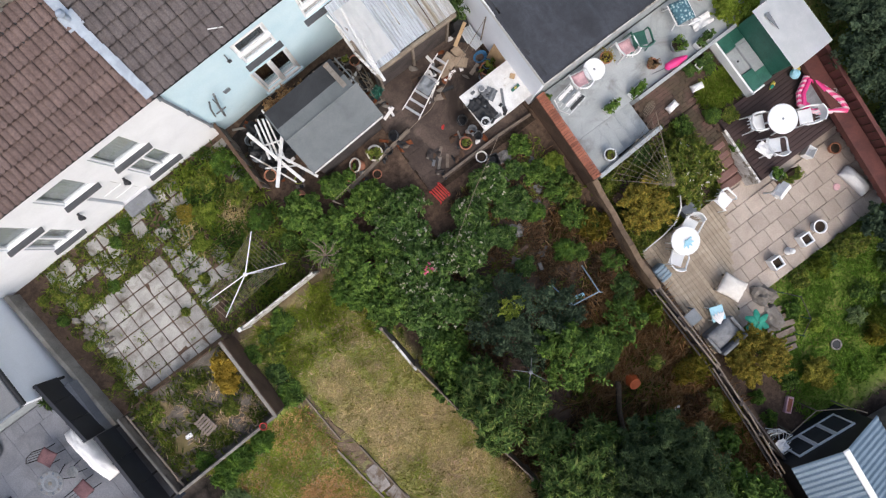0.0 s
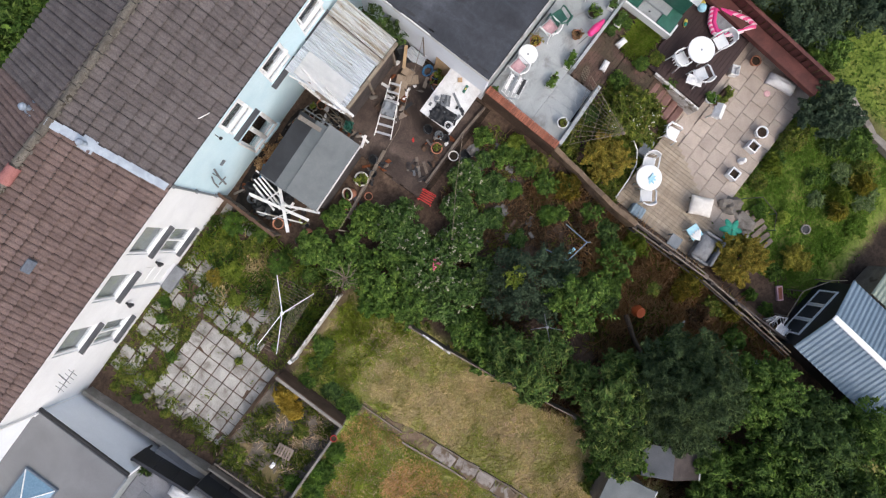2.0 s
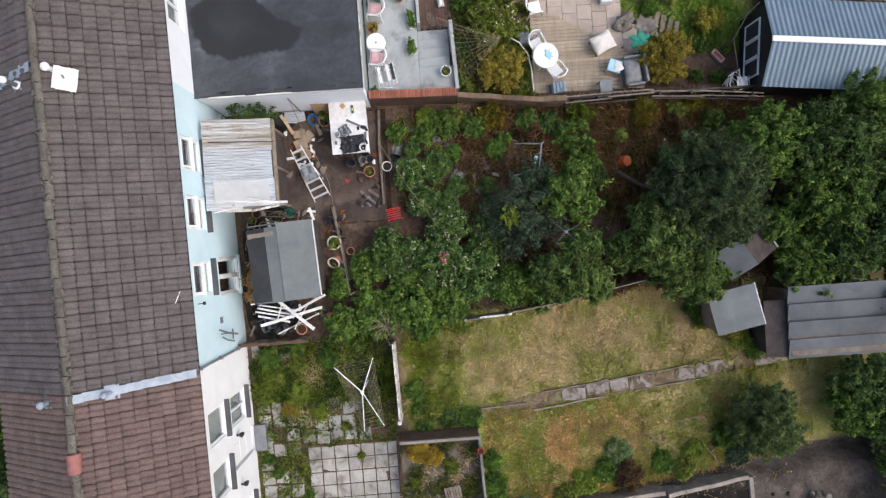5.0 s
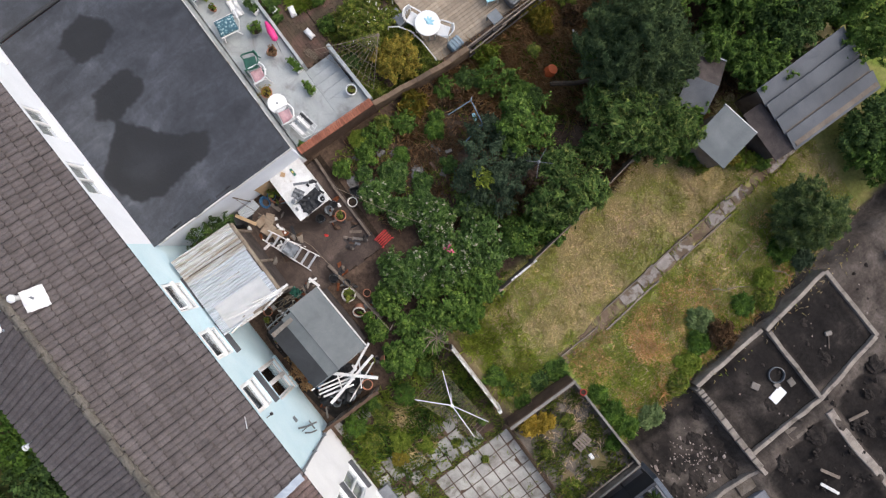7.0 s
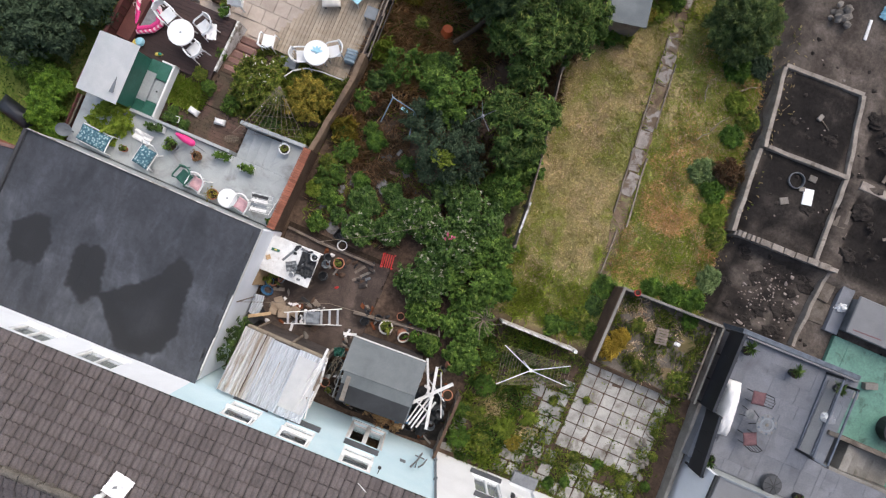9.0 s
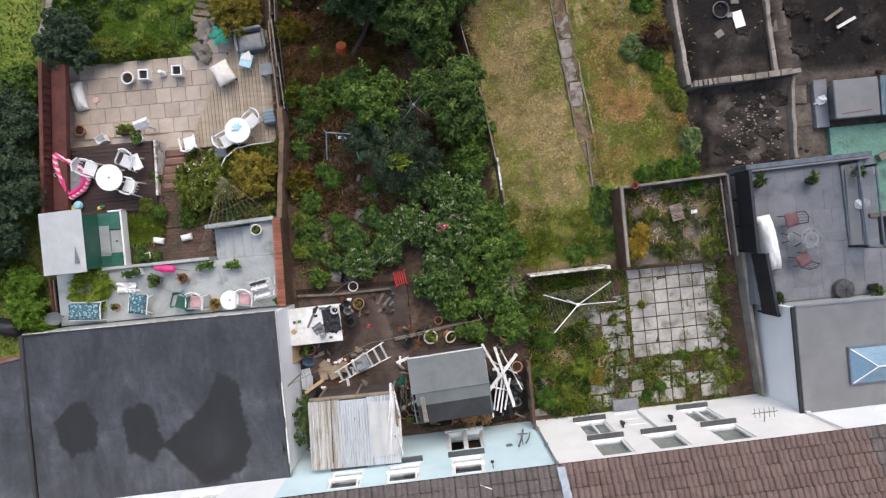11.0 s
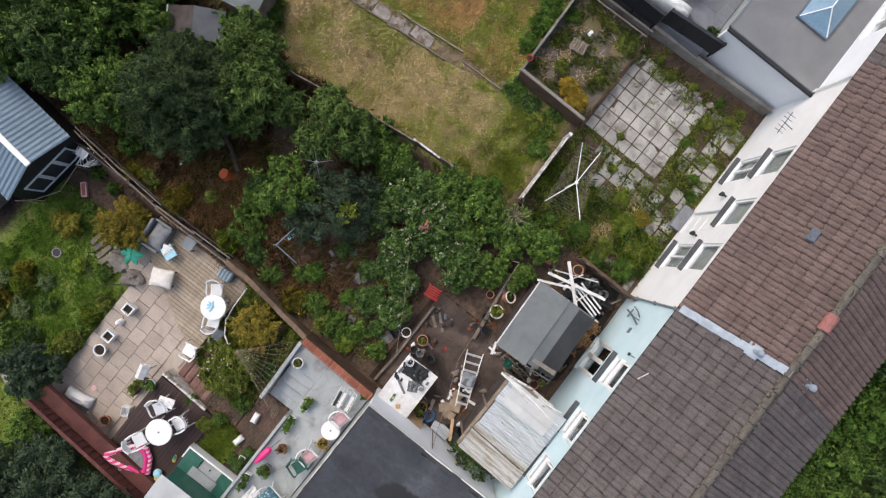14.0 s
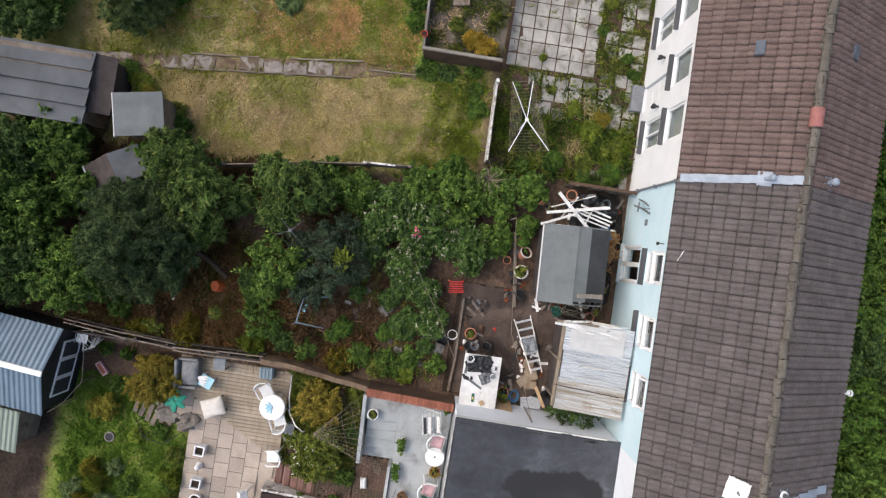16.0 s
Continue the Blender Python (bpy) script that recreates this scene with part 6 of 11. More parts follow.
for i, (x, y, r, h, mt) in enumerate([(-2.5, 5.3, 0.4, 0.5, MID), (-2.2, 8.0, 0.3, 0.5, BRIGHT), (-2.0, 5.5, 0.35, 0.5, DARK), (-3.3, 6.5, 0.2, 0.25, OLIVE), (-3.95, 3.4, 0.35, 0.45, MID), (-3.1, 2.3, 0.3, 0.35, BRIGHT), (-1.95, 0.95, 0.3, 0.4, APPLE), (-3.05, 0.9, 0.25, 0.35, BRIGHT), (-4.2, 1.0, 0.3, 0.4, OLIVE), (-4.3, 0.1, 0.28, 0.35, LIME), (-4.25, 2.1, 0.2, 0.3, MID)]):
    plant("weed", x, y, heap(r, h, 6, 450 + i), mt, "ragged weeds between stones and litter", "weeds", 0.1, 0.34, 450 + i, 0.24, 10, 30, 0.012, group="garden weeds", rosette=8)
plant("ornamental_grass", 6.35, -0.75, [(0, 0, 0.28, 0.28, 0.36, 0.2), (0.2, 0.36, 0.25, 0.25, 0.25, 0.18)], SUNNY, "clump of golden grass in the raised bed", "grass", 0.22, 0.1, 240, 0.3, 18, 50, 0.012, needles=True)

# the neighbour's planting
plant("hydrangea", -7.15, 2.45, heap(0.95, 1.0, 7, 1), OLIVE, "large green shrub with cream flower heads", "shrub", 0.1, 0.4, 250, 0.16, 26, 70, 0.04, flowers=(PETAL_WHITE, 45, 0.06, "cream flower heads"))
plant("shrub", -5.6, 2.6, heap(0.78, 1.05, 6, 2), GOLD, "golden-leaved shrub beside the steps", "shrub", 0.08, 0.5, 251, 0.16, 24, 70, 0.04)
plant("shrub", -5.8, 8.15, heap(0.85, 1.2, 7, 3), GOLD, "rounded golden shrub at the deck's end", "shrub", 0.07, 0.45, 252, 0.14, 34, 95, 0.04)
plant("shrub", -6.98, 9.75, heap(0.5, 0.75, 6, 4), GOLDEN_LIME, "small yellow-green shrub on the grass", "shrub", 0.07, 0.5, 253, 0.16, 22, 60, 0.03)
plant("shrub", -11.0, -0.55, heap(0.78, 1.0, 9, 5), VIVID, "yellow-green shrub at the patio's corner", "shrub", 0.1, 0.5, 254, 0.17, 22, 55, 0.04)
for i, (x, y, r, h, mt) in enumerate([(-13.15, 2.9, 1.2, 2.3, BLUISH), (-13.2, 5.0, 1.2, 2.2, BLUISH), (-13.5, 1.3, 0.9, 1.9, BLUISH), (-13.3, -0.2, 0.6, 0.8, GREENERY), (-13.2, -1.0, 0.6, 0.8, GREENERY), (-12.75, -1.6, 0.4, 0.5, GREENERY), (-11.25, 7.5, 0.95, 1.7, BLUISH), (-12.9, 6.3, 0.7, 1.3, MID), (-11.3, 9.0, 0.55, 0.7, MID), (-10.2, 7.35, 0.4, 0.6, OLIVE), (-14.6, 3.9, 1.3, 2.4, BLUISH), (-14.6, 6.4, 1.2, 2.2, BLUISH), (-14.9, 1.0, 1.3, 2.2, BLUISH), (-14.1, 0.3, 0.7, 1.0, MID), (-13.3, -2.05, 0.3, 0.4, GREENERY)]):
    plant("tree" if h > 1.5 else "shrub", x, y, heap(r, h, 6, 260 + i), mt, "dark evergreen behind the red-brown fence" if h > 1.6 else "green shrub at the garden's edge", "tree" if h > 1.5 else "shrub", 0.11, 0.5, 260 + i, 0.16, 26, 70, 0.06, group="boundary planting")
for i, (x, y, r, h, mt) in enumerate([(-8.3, 7.3, 0.3, 0.35, OLIVE), (-9.2, 7.35, 0.35, 0.4, MID), (-7.6, 7.9, 0.3, 0.3, BRIGHT), (-9.65, 8.75, 0.35, 0.35, MID), (-10.26, 9.38, 0.4, 0.35, FEATHER), (-10.0, 10.5, 0.45, 0.4, FEATHER), (-10.8, 9.9, 0.4, 0.4, OLIVE), (-8.2, 10.6, 0.4, 0.22, LUSH), (-7.5, 10.4, 0.35, 0.2, LUSH), (-9.2, 10.9, 0.4, 0.25, LUSH), (-10.7, 8.5, 0.35, 0.45, DARK), (-9.9, 7.2, 0.3, 0.4, OLIVE), (-9.05, 9.2, 0.3, 0.3, FEATHER), (-6.3, 9.5, 0.3, 0.35, MID), (-5.2, 9.4, 0.25, 0.3, BRIGHT), (-5.1, 10.1, 0.3, 0.35, MID), (-7.9, 8.7, 0.25, 0.3, GRASS),
                                          (-8.75, 1.75, 0.25, 0.4, MID), (-9.2, 2.0, 0.25, 0.3, OLIVE), (-8.9, 2.9, 0.2, 0.3, MID), (-9.5, 0.45, 0.3, 0.3, MID), (-9.0, 0.3, 0.18, 0.3, APPLE), (-7.9, 1.5, 0.3, 0.4, MID), (-6.5, 1.4, 0.3, 0.35, DARK), (-5.2, 1.5, 0.3, 0.4, OLIVE), (-5.1, 3.4, 0.25, 0.3, OLIVE), (-12.0, 4.9, 0.25, 0.5, GOLD)]):
    plant("garden_plant", x, y, heap(r, h, 5, 300 + i), mt, "low leafy border plant", "plant", 0.08, 0.4, 300 + i, 0.2, 12, 34, 0.01, group="border plants")
for i, (x, y, r) in enumerate(((-9.6, 9.75, 0.3), (-9.2, 10.0, 0.24), (-10.4, 10.1, 0.28), (-9.1, 7.3, 0.24), (-4.35, 7.3, 0.3), (-4.25, 8.9, 0.3), (-4.1, 5.0, 0.35))):
    plant("fern", x, y, [(0, 0, 0.22, r, r, 0.2)], GOLDEN_LIME if i % 3 else LIME, "golden arching fern on rough ground", "fern", 0.3, 0.07, 740 + i, 0.3, 16, 34, 0.015, needles=True, group="golden ferns")
run_wall("stone_edging", [(-12.4, 8.0), (-11.87, 9.4), (-11.65, 11.2)], 0.22, -1.0, -0.5, STONE, "low grey stone edging across the grass", jag=0.06, category="edging")
# trees behind the terrace of houses
for i in range(14):
    x = -9 + 1.9 * i + random.uniform(-0.3, 0.3)
    r, h = random.uniform(1.1, 1.6), random.uniform(2.2, 3.4)
    plant("tree", x, -13.0 - random.uniform(0, 0.9) + 0.022 * x, heap(r, h, 6, 330 + i), (DARK, MID, MID, BRIGHT)[i % 4], "leafy tree behind the terrace of houses", "tree", 0.14, 0.6, 330 + i, 0.16, 26, 60, 0.1, group="trees behind the houses")
for i in range(8):
    plant("tree", -9 + 3.2 * i, -15.8 + random.uniform(-0.5, 0.5), heap(1.9, 3.2, 6, 350 + i), (DARK, MID)[i % 2], "leafy tree behind the terrace of houses", "tree", 0.18, 0.6, 350 + i, 0.16, 24, 50, 0.12, group="trees behind the houses")


def scatter(count, box2, R, keep):
    x = R.uniform(box2[0], box2[1], count * 3)
    y = R.uniform(box2[2], box2[3], count * 3)
    m = np.flatnonzero(R.uniform(0, 1, len(x)) < keep(x, y))[:count]
    return x[m], y[m]


def turf_z(x, y):
    """The height of the ground's own mesh."""
    o = len(outer_lo)
    u, v = (np.asarray(x) + 22) / 0.2, (np.asarray(y) + 22) / 0.2
    i, j = np.floor(u).astype(int), np.floor(v).astype(int)
    a, b = u - i, v - j
    g = lambda q, p: GZ[np.clip(q + o, 0, n_ground - 1), np.clip(p + o, 0, n_ground - 1)]
    return (g(j, i) * (1 - a) + g(j, i + 1) * a) * (1 - b) + (g(j + 1, i) * (1 - a) + g(j + 1, i + 1) * a) * b


def blades(name, x, y, R, h, w, material, label, category, lean=0.7):
    """Grass or fronds standing and leaning out of the ground."""
    k = len(x)
    z = turf_z(x, y)
    a = R.uniform(0, 2 * np.pi, k)
    hh = h * R.uniform(0.4, 1.4, k)
    ln = lean * R.uniform(0.3, 1.3, k)
    d = np.stack([np.cos(a) * ln, np.sin(a) * ln, np.ones(k)], -1)
    d = unit(d) * hh[:, None]
    s = np.stack([-np.sin(a), np.cos(a), np.zeros(k)], -1) * (w * R.uniform(0.6, 1.3, k))[:, None]
    b = np.stack([x, y, z - 0.006], -1)
    mid = b + d * 0.55 + np.array([0, 0, 0.012])
    tip = b + d + np.stack([np.cos(a), np.sin(a), np.zeros(k)], -1) * (hh * np.minimum(ln, 1.0) * 0.4)[:, None]
    tip[:, 2] = b[:, 2] + 0.007 + 0.6 * d[:, 2]
    q = np.stack([b, mid + s, tip, mid - s], 1)
    return tagged(part(name, quads_mesh(name, q), material), label, category, kind="stuff")


R = np.random.default_rng(5)
patch = lambda x, y, s, k: np.clip(0.5 + 0.9 * ripple(x, y, s, k), 0, 1)
lawn_ok = lambda x, y: ((x > 2.35 - 0.11 * np.clip(y, 0, 9)) & (y > -1.15) & (x < pit_edge(y) - 0.32) & ~((x > 5.9) & (y < 1.25)) & ((y < 2.8) | (np.abs(x - (5.24 - 0.095 * (y - 3.1))) > 0.2))).astype(float)
west = lambda x, y: (x < 5.1).astype(float)
x, y = scatter(60000, (1.2, 9, -1.2, 12.5), R, lambda x, y: lawn_ok(x, y) * (0.3 + 0.7 * west(x, y)) * (0.1 + 0.9 * straw_at(x, y)))
blades("dry_grass", x, y, R, 0.055, 0.0065, STRAW, "patchy dry straw-coloured lawn grass", "grass", 3.6)
x, y = scatter(26000, (1.2, 9, -1.2, 12.5), R, lambda x, y: lawn_ok(x, y) * (1 - west(x, y)) * (1 - 0.6 * patch(x, y, 0.9, 0.3)) * (0.35 + 0.65 * (1 - smooth(3.4, 4.6, y))))
blades("meadow_grass", *scatter(42000, (1.2, 9, -1.2, 12.5), R, lambda x, y: lawn_ok(x, y) * (0.15 + 0.85 * (1 - straw_at(x, y)))), R, 0.055, 0.0065, MEADOW, "dull olive lawn grass", "grass", 3.0)
blades("green_grass", x, y, R, 0.065, 0.008, GRASS, "rough green grass", "grass", 2.4)
x, y = scatter(28000, (1.2, 9, -1.2, 12.5), R, lambda x, y: lawn_ok(x, y) * (0.08 + 0.92 * (1 - straw_at(x, y)) * smooth(0.35, 0.7, blotch(x, y, 1.9, 8))))
blades("lawn_tufts", x, y, R, 0.06, 0.0065, LAWN_GREEN, "yellow-green tufts spread through the dry lawn", "grass", 2.6)
x, y = scatter(9000, (1.2, 9, -1.2, 12.5), R, lambda x, y: lawn_ok(x, y) * smooth(0.62, 0.8, blotch(x, y, 2.6, 41)))
blades("lawn_clumps", x, y, R, 0.11, 0.008, MEADOW, "taller olive clumps in the dry lawn", "grass", 1.6)
x, y = scatter(7000, (1.2, 9, -1.2, 12.5), R, lambda x, y: lawn_ok(x, y) * smooth(0.64, 0.82, blotch(x, y, 2.2, 43)))
blades("straw_clumps", x, y, R, 0.1, 0.008, BLEACHED, "pale flattened straw in the dry lawn", "grass", 2.4)
x, y = scatter(5000, (1.2, 9, -1.2, 12.5), R, lambda x, y: lawn_ok(x, y) * (smooth(0.8, 0.95, patch(x, y, 1.9, 5.1)) * 0.4 + np.exp(-((x - 3.3) ** 2 + (y - 5.7) ** 2) / 0.25) + 0.5 * np.exp(-((x - 3.2) ** 2 + (y - 0.6) ** 2) / 0.4)))
blades("bleached_grass", x, y, R, 0.14, 0.01, BLEACHED, "bleached pinkish straw lying flat on the lawn", "grass", 3.0)
path_gap = lambda x, y: np.abs(x - (5.24 - 0.095 * (y - 3.1)))
x, y = scatter(2600, (3.9, 6.0, 1.4, 12.0), R, lambda x, y: np.exp(-((path_gap(x, y) - 0.3) / 0.09) ** 2) * smooth(0.35, 0.75, patch(x, y, 1.8, 3.9)))
blades("path_grass", x, y, R, 0.2, 0.011, LAWN_GREEN, "long grass hanging over the edges of the path", "grass", 1.8)
x, y = scatter(6500, (6.0, 9.2, 1.4, 11.5), R, lambda x, y: np.exp(-((x - pit_edge(y) + 0.75) / 0.5) ** 2) * (0.15 + 0.85 * patch(x, y, 1.0, 1.4)))
blades("edge_weeds", x, y, R, 0.12, 0.01, LAWN_GREEN, "tall rough weeds along the plot's edge", "weeds", 1.4)
x, y = scatter(9000, (5.6, 9.3, 1.3, 11.5), R, lambda x, y: lawn_ok(x, y) * np.where(x > 5.45, 1.0, 0) * smooth(0.35, 0.7, blotch(x, y, 1.0, 21)) * (0.35 + 0.65 * smooth(-1.9, -0.6, x - pit_edge(y))))
blades("rough_grass", x, y, R, 0.1, 0.01, LAWN_GREEN, "rough green grass in clumps beside the plot", "grass", 2.0)
x, y = scatter(6000, (6.0, 9.3, 1.3, 11.5), R, lambda x, y: smooth(-1.3, -0.5, x - pit_edge(y)) * (1 - smooth(-0.25, -0.1, x - pit_edge(y))) * smooth(0.3, 0.65, blotch(x, y, 1.3, 22)))
blades("brink_grass", x, y, R, 0.14, 0.011, LAWN_GREEN, "yellow-green grass hanging over the plot's brink", "grass", 1.7)
x, y = scatter(7000, (5.5, 9.3, 1.3, 11.5), R, lambda x, y: lawn_ok(x, y) * np.where(x > 5.45, 1.0, 0) * smooth(0.5, 0.75, blotch(x, y, 0.9, 23)))
blades("tawny_grass", x, y, R, 0.09, 0.011, RUST_GRASS, "tawny dead grass in patches beside the plot", "grass", 2.6)
x2, y2 = scatter(1800, (2.5, 5.4, -1.15, 1.2), R, lambda x, y: lawn_ok(x, y) * patch(x, y, 1.4, 0.9) * (1 - smooth(-0.6, 1.0, y)) + 0.25 * np.exp(-((x - 2.6) / 0.25) ** 2))
blades("corner_weeds", x2, y2, R, 0.24, 0.015, LAWN_GREEN, "tall weeds at the lawn's lower end", "weeds", 0.9)
x, y = scatter(7000, (5.6, 9.2, 1.4, 11.5), R, lambda x, y: np.exp(-((x - pit_edge(y) + 0.75) / 0.7) ** 2) * (0.1 + 0.9 * patch(x, y, 1.2, 3.4)))
blades("edge_bracken", *scatter(4200, (6.2, 9.2, 1.6, 11.2), R, lambda x, y: np.exp(-((x - pit_edge(y) + 0.6) / 0.35) ** 2) * smooth(0.45, 0.8, patch(x, y, 1.5, 5.2)) + np.exp(-((x - 8.1) ** 2 + (y - 6.15) ** 2) / 0.14) + 0.7 * np.exp(-((x - 8.6) ** 2 + (y - 3.1) ** 2) / 0.08)), R, 0.2, 0.011, RUST_GRASS, "rust-brown bracken along the plot's edge", "bracken", 1.5)
blades("edge_straw", x, y, R, 0.12, 0.01, STRAW, "tall dry grass along the plot's edge", "grass", 1.6)
x, y = scatter(7000, (5.5, 9, 1.3, 12), R, lambda x, y: lawn_ok(x, y) * 0.05 * smooth(0.7, 0.95, patch(x, y, 1.1, 1.0)) + lawn_ok(x, y) * np.exp(-(((x - 6.9) / 0.9) ** 2 + ((y - 3.95) / 0.45) ** 2)) + lawn_ok(x, y) * 0.6 * np.exp(-(((x - 6.2) / 0.5) ** 2 + ((y - 6.6) / 0.7) ** 2)))
blades("dead_grass", x, y, R, 0.09, 0.012, RUST_GRASS, "matted rust-brown dead grass", "grass", 3.0)
x, y = scatter(6500, (5.7, 8.4, 3.3, 5.2), R, lambda x, y: np.exp(-(((x - 6.85) / 0.7) ** 2 + ((y - 3.95 + 0.2 * np.sin(3 * x)) / 0.42) ** 2)) * (0.4 + 0.6 * patch(x, y, 2.0, 0.6)))
blades("rusty_grass", x, y, R, 0.09, 0.013, RUST_GRASS, "flattened rust-coloured dead grass", "grass", 3.0)
x, y = scatter(16000, (-4.4, 1.9, -0.8, 11.5), R, lambda x, y: smooth(0.35, 0.8, patch(x, y, 0.8, 2.0)) * (0.35 + 0.65 * smooth(2, 5, y)))
blades("dead_fronds", x, y, R, 0.22, 0.013, RUSSET, "brown dead bracken and litter on dark soil", "bracken", 1.4)
rusty = lambda x, y, cx, cy, s: np.exp(-((x - cx) ** 2 + (y - cy) ** 2) / s)
x, y = scatter(15000, (-4.5, 1.0, -0.5, 11.0), R, lambda x, y: rusty(x, y, -3.2, 4.3, 0.25) + rusty(x, y, -2.6, 5.9, 0.3) + rusty(x, y, -3.4, 6.9, 0.5) + rusty(x, y, -4.0, 2.7, 0.12) + rusty(x, y, -2.9, 8.2, 0.5) + rusty(x, y, -3.2, 9.4, 0.5) + rusty(x, y, -2.4, 9.2, 0.3) + rusty(x, y, -3.6, 1.7, 0.15) + rusty(x, y, -3.9, 5.4, 0.3) + 0.5 * np.exp(-((x + 4.05) / 0.3) ** 2) * smooth(5.0, 6.0, y) + 0.35 * np.exp(-((x + 3.1) / 0.8) ** 2) * smooth(5.6, 6.6, y))
blades("rusty_bracken", x, y, R, 0.34, 0.014, RUSSET_PALE, "pale rust-coloured dead bracken", "bracken", 1.2)
x, y = scatter(7000, (-4.5, -0.6, 3.6, 11.0), R, lambda x, y: smooth(0.25, 0.7, patch(x, y, 0.9, 1.1)))
blades("dry_stems", x, y, R, 0.42, 0.008, RUSSET_PALE, "fallen dry stalks over dark soil", "stalks", 3.2)
x, y = scatter(2200, (-4.4, -1.0, 4.6, 10.8), R, lambda x, y: smooth(0.5, 0.85, patch(x, y, 1.3, 3.7)))
blades("rank_grass", x, y, R, 0.34, 0.012, OLIVE, "rank olive grass among dead bracken", "grass", 1.6)
x, y = scatter(3600, (-3.6, -1.2, -0.6, 3.0), R, lambda x, y: smooth(0.4, 0.8, patch(x, y, 1.4, 0.8)) + np.exp(-((x + 3.1) ** 2 + (y - 1.8) ** 2) / 0.3))
blades("brown_litter", x, y, R, 0.16, 0.012, RUSSET, "brown leaf litter between stones", "litter", 2.6)
x, y = scatter(5500, (-4.4, 2.2, -0.9, 9.5), R, lambda x, y: smooth(0.45, 0.85, patch(x, y, 1.0, 4.0)))
blades("undergrowth", x, y, R, 0.16, 0.022, OLIVE, "low green undergrowth on dark soil", "undergrowth", 1.2)
yard_bare = lambda x, y: 1 - np.clip(np.exp(-(((x - 3.85) / 0.55) ** 2 + ((y + 4.1) / 0.5) ** 2)) + np.exp(-(((x - 5.4) / 0.5) ** 2 + ((y + 3.3) / 0.6) ** 2)) + 0.9 * np.exp(-(((x - 5.0) / 0.6) ** 2 + ((y + 5.65) / 0.4) ** 2)), 0, 0.95)
x, y = scatter(12500, (2.75, 9.8, -6.1, -1.5), R, lambda x, y: np.where((x > 6.15) & (x < 9.1) & (y > -4.45), 0.0, np.where(x < 5.4, 0.9, 0.35) * smooth(0.3, 0.7, patch(x, y, 1.3, 3.0)) * yard_bare(x, y)))
blades("yard_weeds", x, y, R, 0.13, 0.016, OLIVE, "weeds and grass in the joints of the yard", "weeds", 1.1)
x, y = scatter(2600, (2.75, 5.9, -6.1, -1.6), R, lambda x, y: smooth(0.45, 0.8, patch(x, y, 1.1, 0.4)) * np.where(x < 4.7, 1.0, 0.25) * yard_bare(x, y))
blades("tall_weeds", x, y, R, 0.3, 0.02, LIME, "tall yellow-green weeds in the yard", "weeds", 0.9)
x, y = scatter(2600, (2.75, 5.9, -6.1, -1.6), R, lambda x, y: smooth(0.4, 0.8, patch(x, y, 1.1, 2.4)) * np.where(x < 4.7, 1.0, 0.25) * yard_bare(x, y))
blades("meadow_weeds", x, y, R, 0.28, 0.016, MID, "green grassy weeds in the yard", "weeds", 0.9)
x, y = scatter(2600, (2.75, 5.6, -6.0, -1.8), R, lambda x, y: np.exp(-(((x - 3.85) / 0.5) ** 2 + ((y + 4.1) / 0.5) ** 2)) + 0.5 * np.exp(-(((x - 5.1) / 0.35) ** 2 + ((y + 4.3) / 0.4) ** 2)))
blades("dry_weeds", x, y, R, 0.2, 0.011, STRAW, "dry yellowed weeds in the yard", "weeds", 2.2)
x, y = scatter(1300, (6.1, 9.3, -1.4, 1.05), R, lambda x, y: np.exp(-(((x - 6.85) / 0.5) ** 2 + ((y - 0.6) / 0.4) ** 2)) + 0.2 * smooth(0.35, 0.75, patch(x, y, 1.2, 3.1)))
blades("bed_straw", x, y, R, 0.16, 0.01, BLEACHED, "dry pinkish grass lying in the raised bed", "grass", 2.6)
x, y = scatter(1600, (6.1, 9.4, -4.5, -1.5), R, lambda x, y: smooth(0.75, 0.95, patch(x, y, 1.7, 1.3)) * (0.15 + 0.85 * smooth(7.8, 9.0, x)))
blades("joint_weeds", x, y, R, 0.1, 0.012, OLIVE, "small weeds in the joints of the patio", "weeds", 1.0)
edge_joint = lambda x, y: np.exp(-((y + 4.62 + 0.12 * np.sin(2.1 * x)) / 0.14) ** 2) * smooth(0.25, 0.65, patch(x, y, 2.1, 0.9)) + 0.8 * np.exp(-((x - 6.1) / 0.13) ** 2) * smooth(0.45, 0.8, patch(x, y, 1.9, 2.9)) + 0.7 * smooth(0.6, 0.85, patch(x, y, 1.7, 4.4)) * smooth(-4.6, -4.9, y) + 0.8 * np.exp(-((x - 9.15) / 0.3) ** 2) * smooth(0.4, 0.8, patch(x, y, 1.3, 1.9))
x, y = scatter(4200, (5.8, 9.5, -6.1, -1.5), R, edge_joint)
blades("slab_weeds", x, y, R, 0.13, 0.013, OLIVE, "straggling weeds between the broken slabs", "weeds", 1.6)
x, y = scatter(1500, (5.8, 9.5, -6.1, -1.5), R, edge_joint)
blades("slab_grass", x, y, R, 0.17, 0.01, LIME, "yellow-green grass between the broken slabs", "grass", 1.6)
x, y = scatter(5000, (5.3, 9.0, 1.3, 12.0), R, lambda x, y: lawn_ok(x, y) * (1 - west(x, y)) * (0.15 + 0.85 * smooth(5.6, 7.6, x + 0.09 * (y - 3))) * smooth(0.4, 0.8, patch(x, y, 1.2, 6.3)))
blades("plot_grass", x, y, R, 0.1, 0.012, LAWN_GREEN, "rough yellow-green grass by the plot", "grass", 2.4)
x, y = scatter(2200, (6.1, 9.3, -1.4, 1.05), R, lambda x, y: smooth(0.3, 0.8, patch(x, y, 1.5, 1.0)))
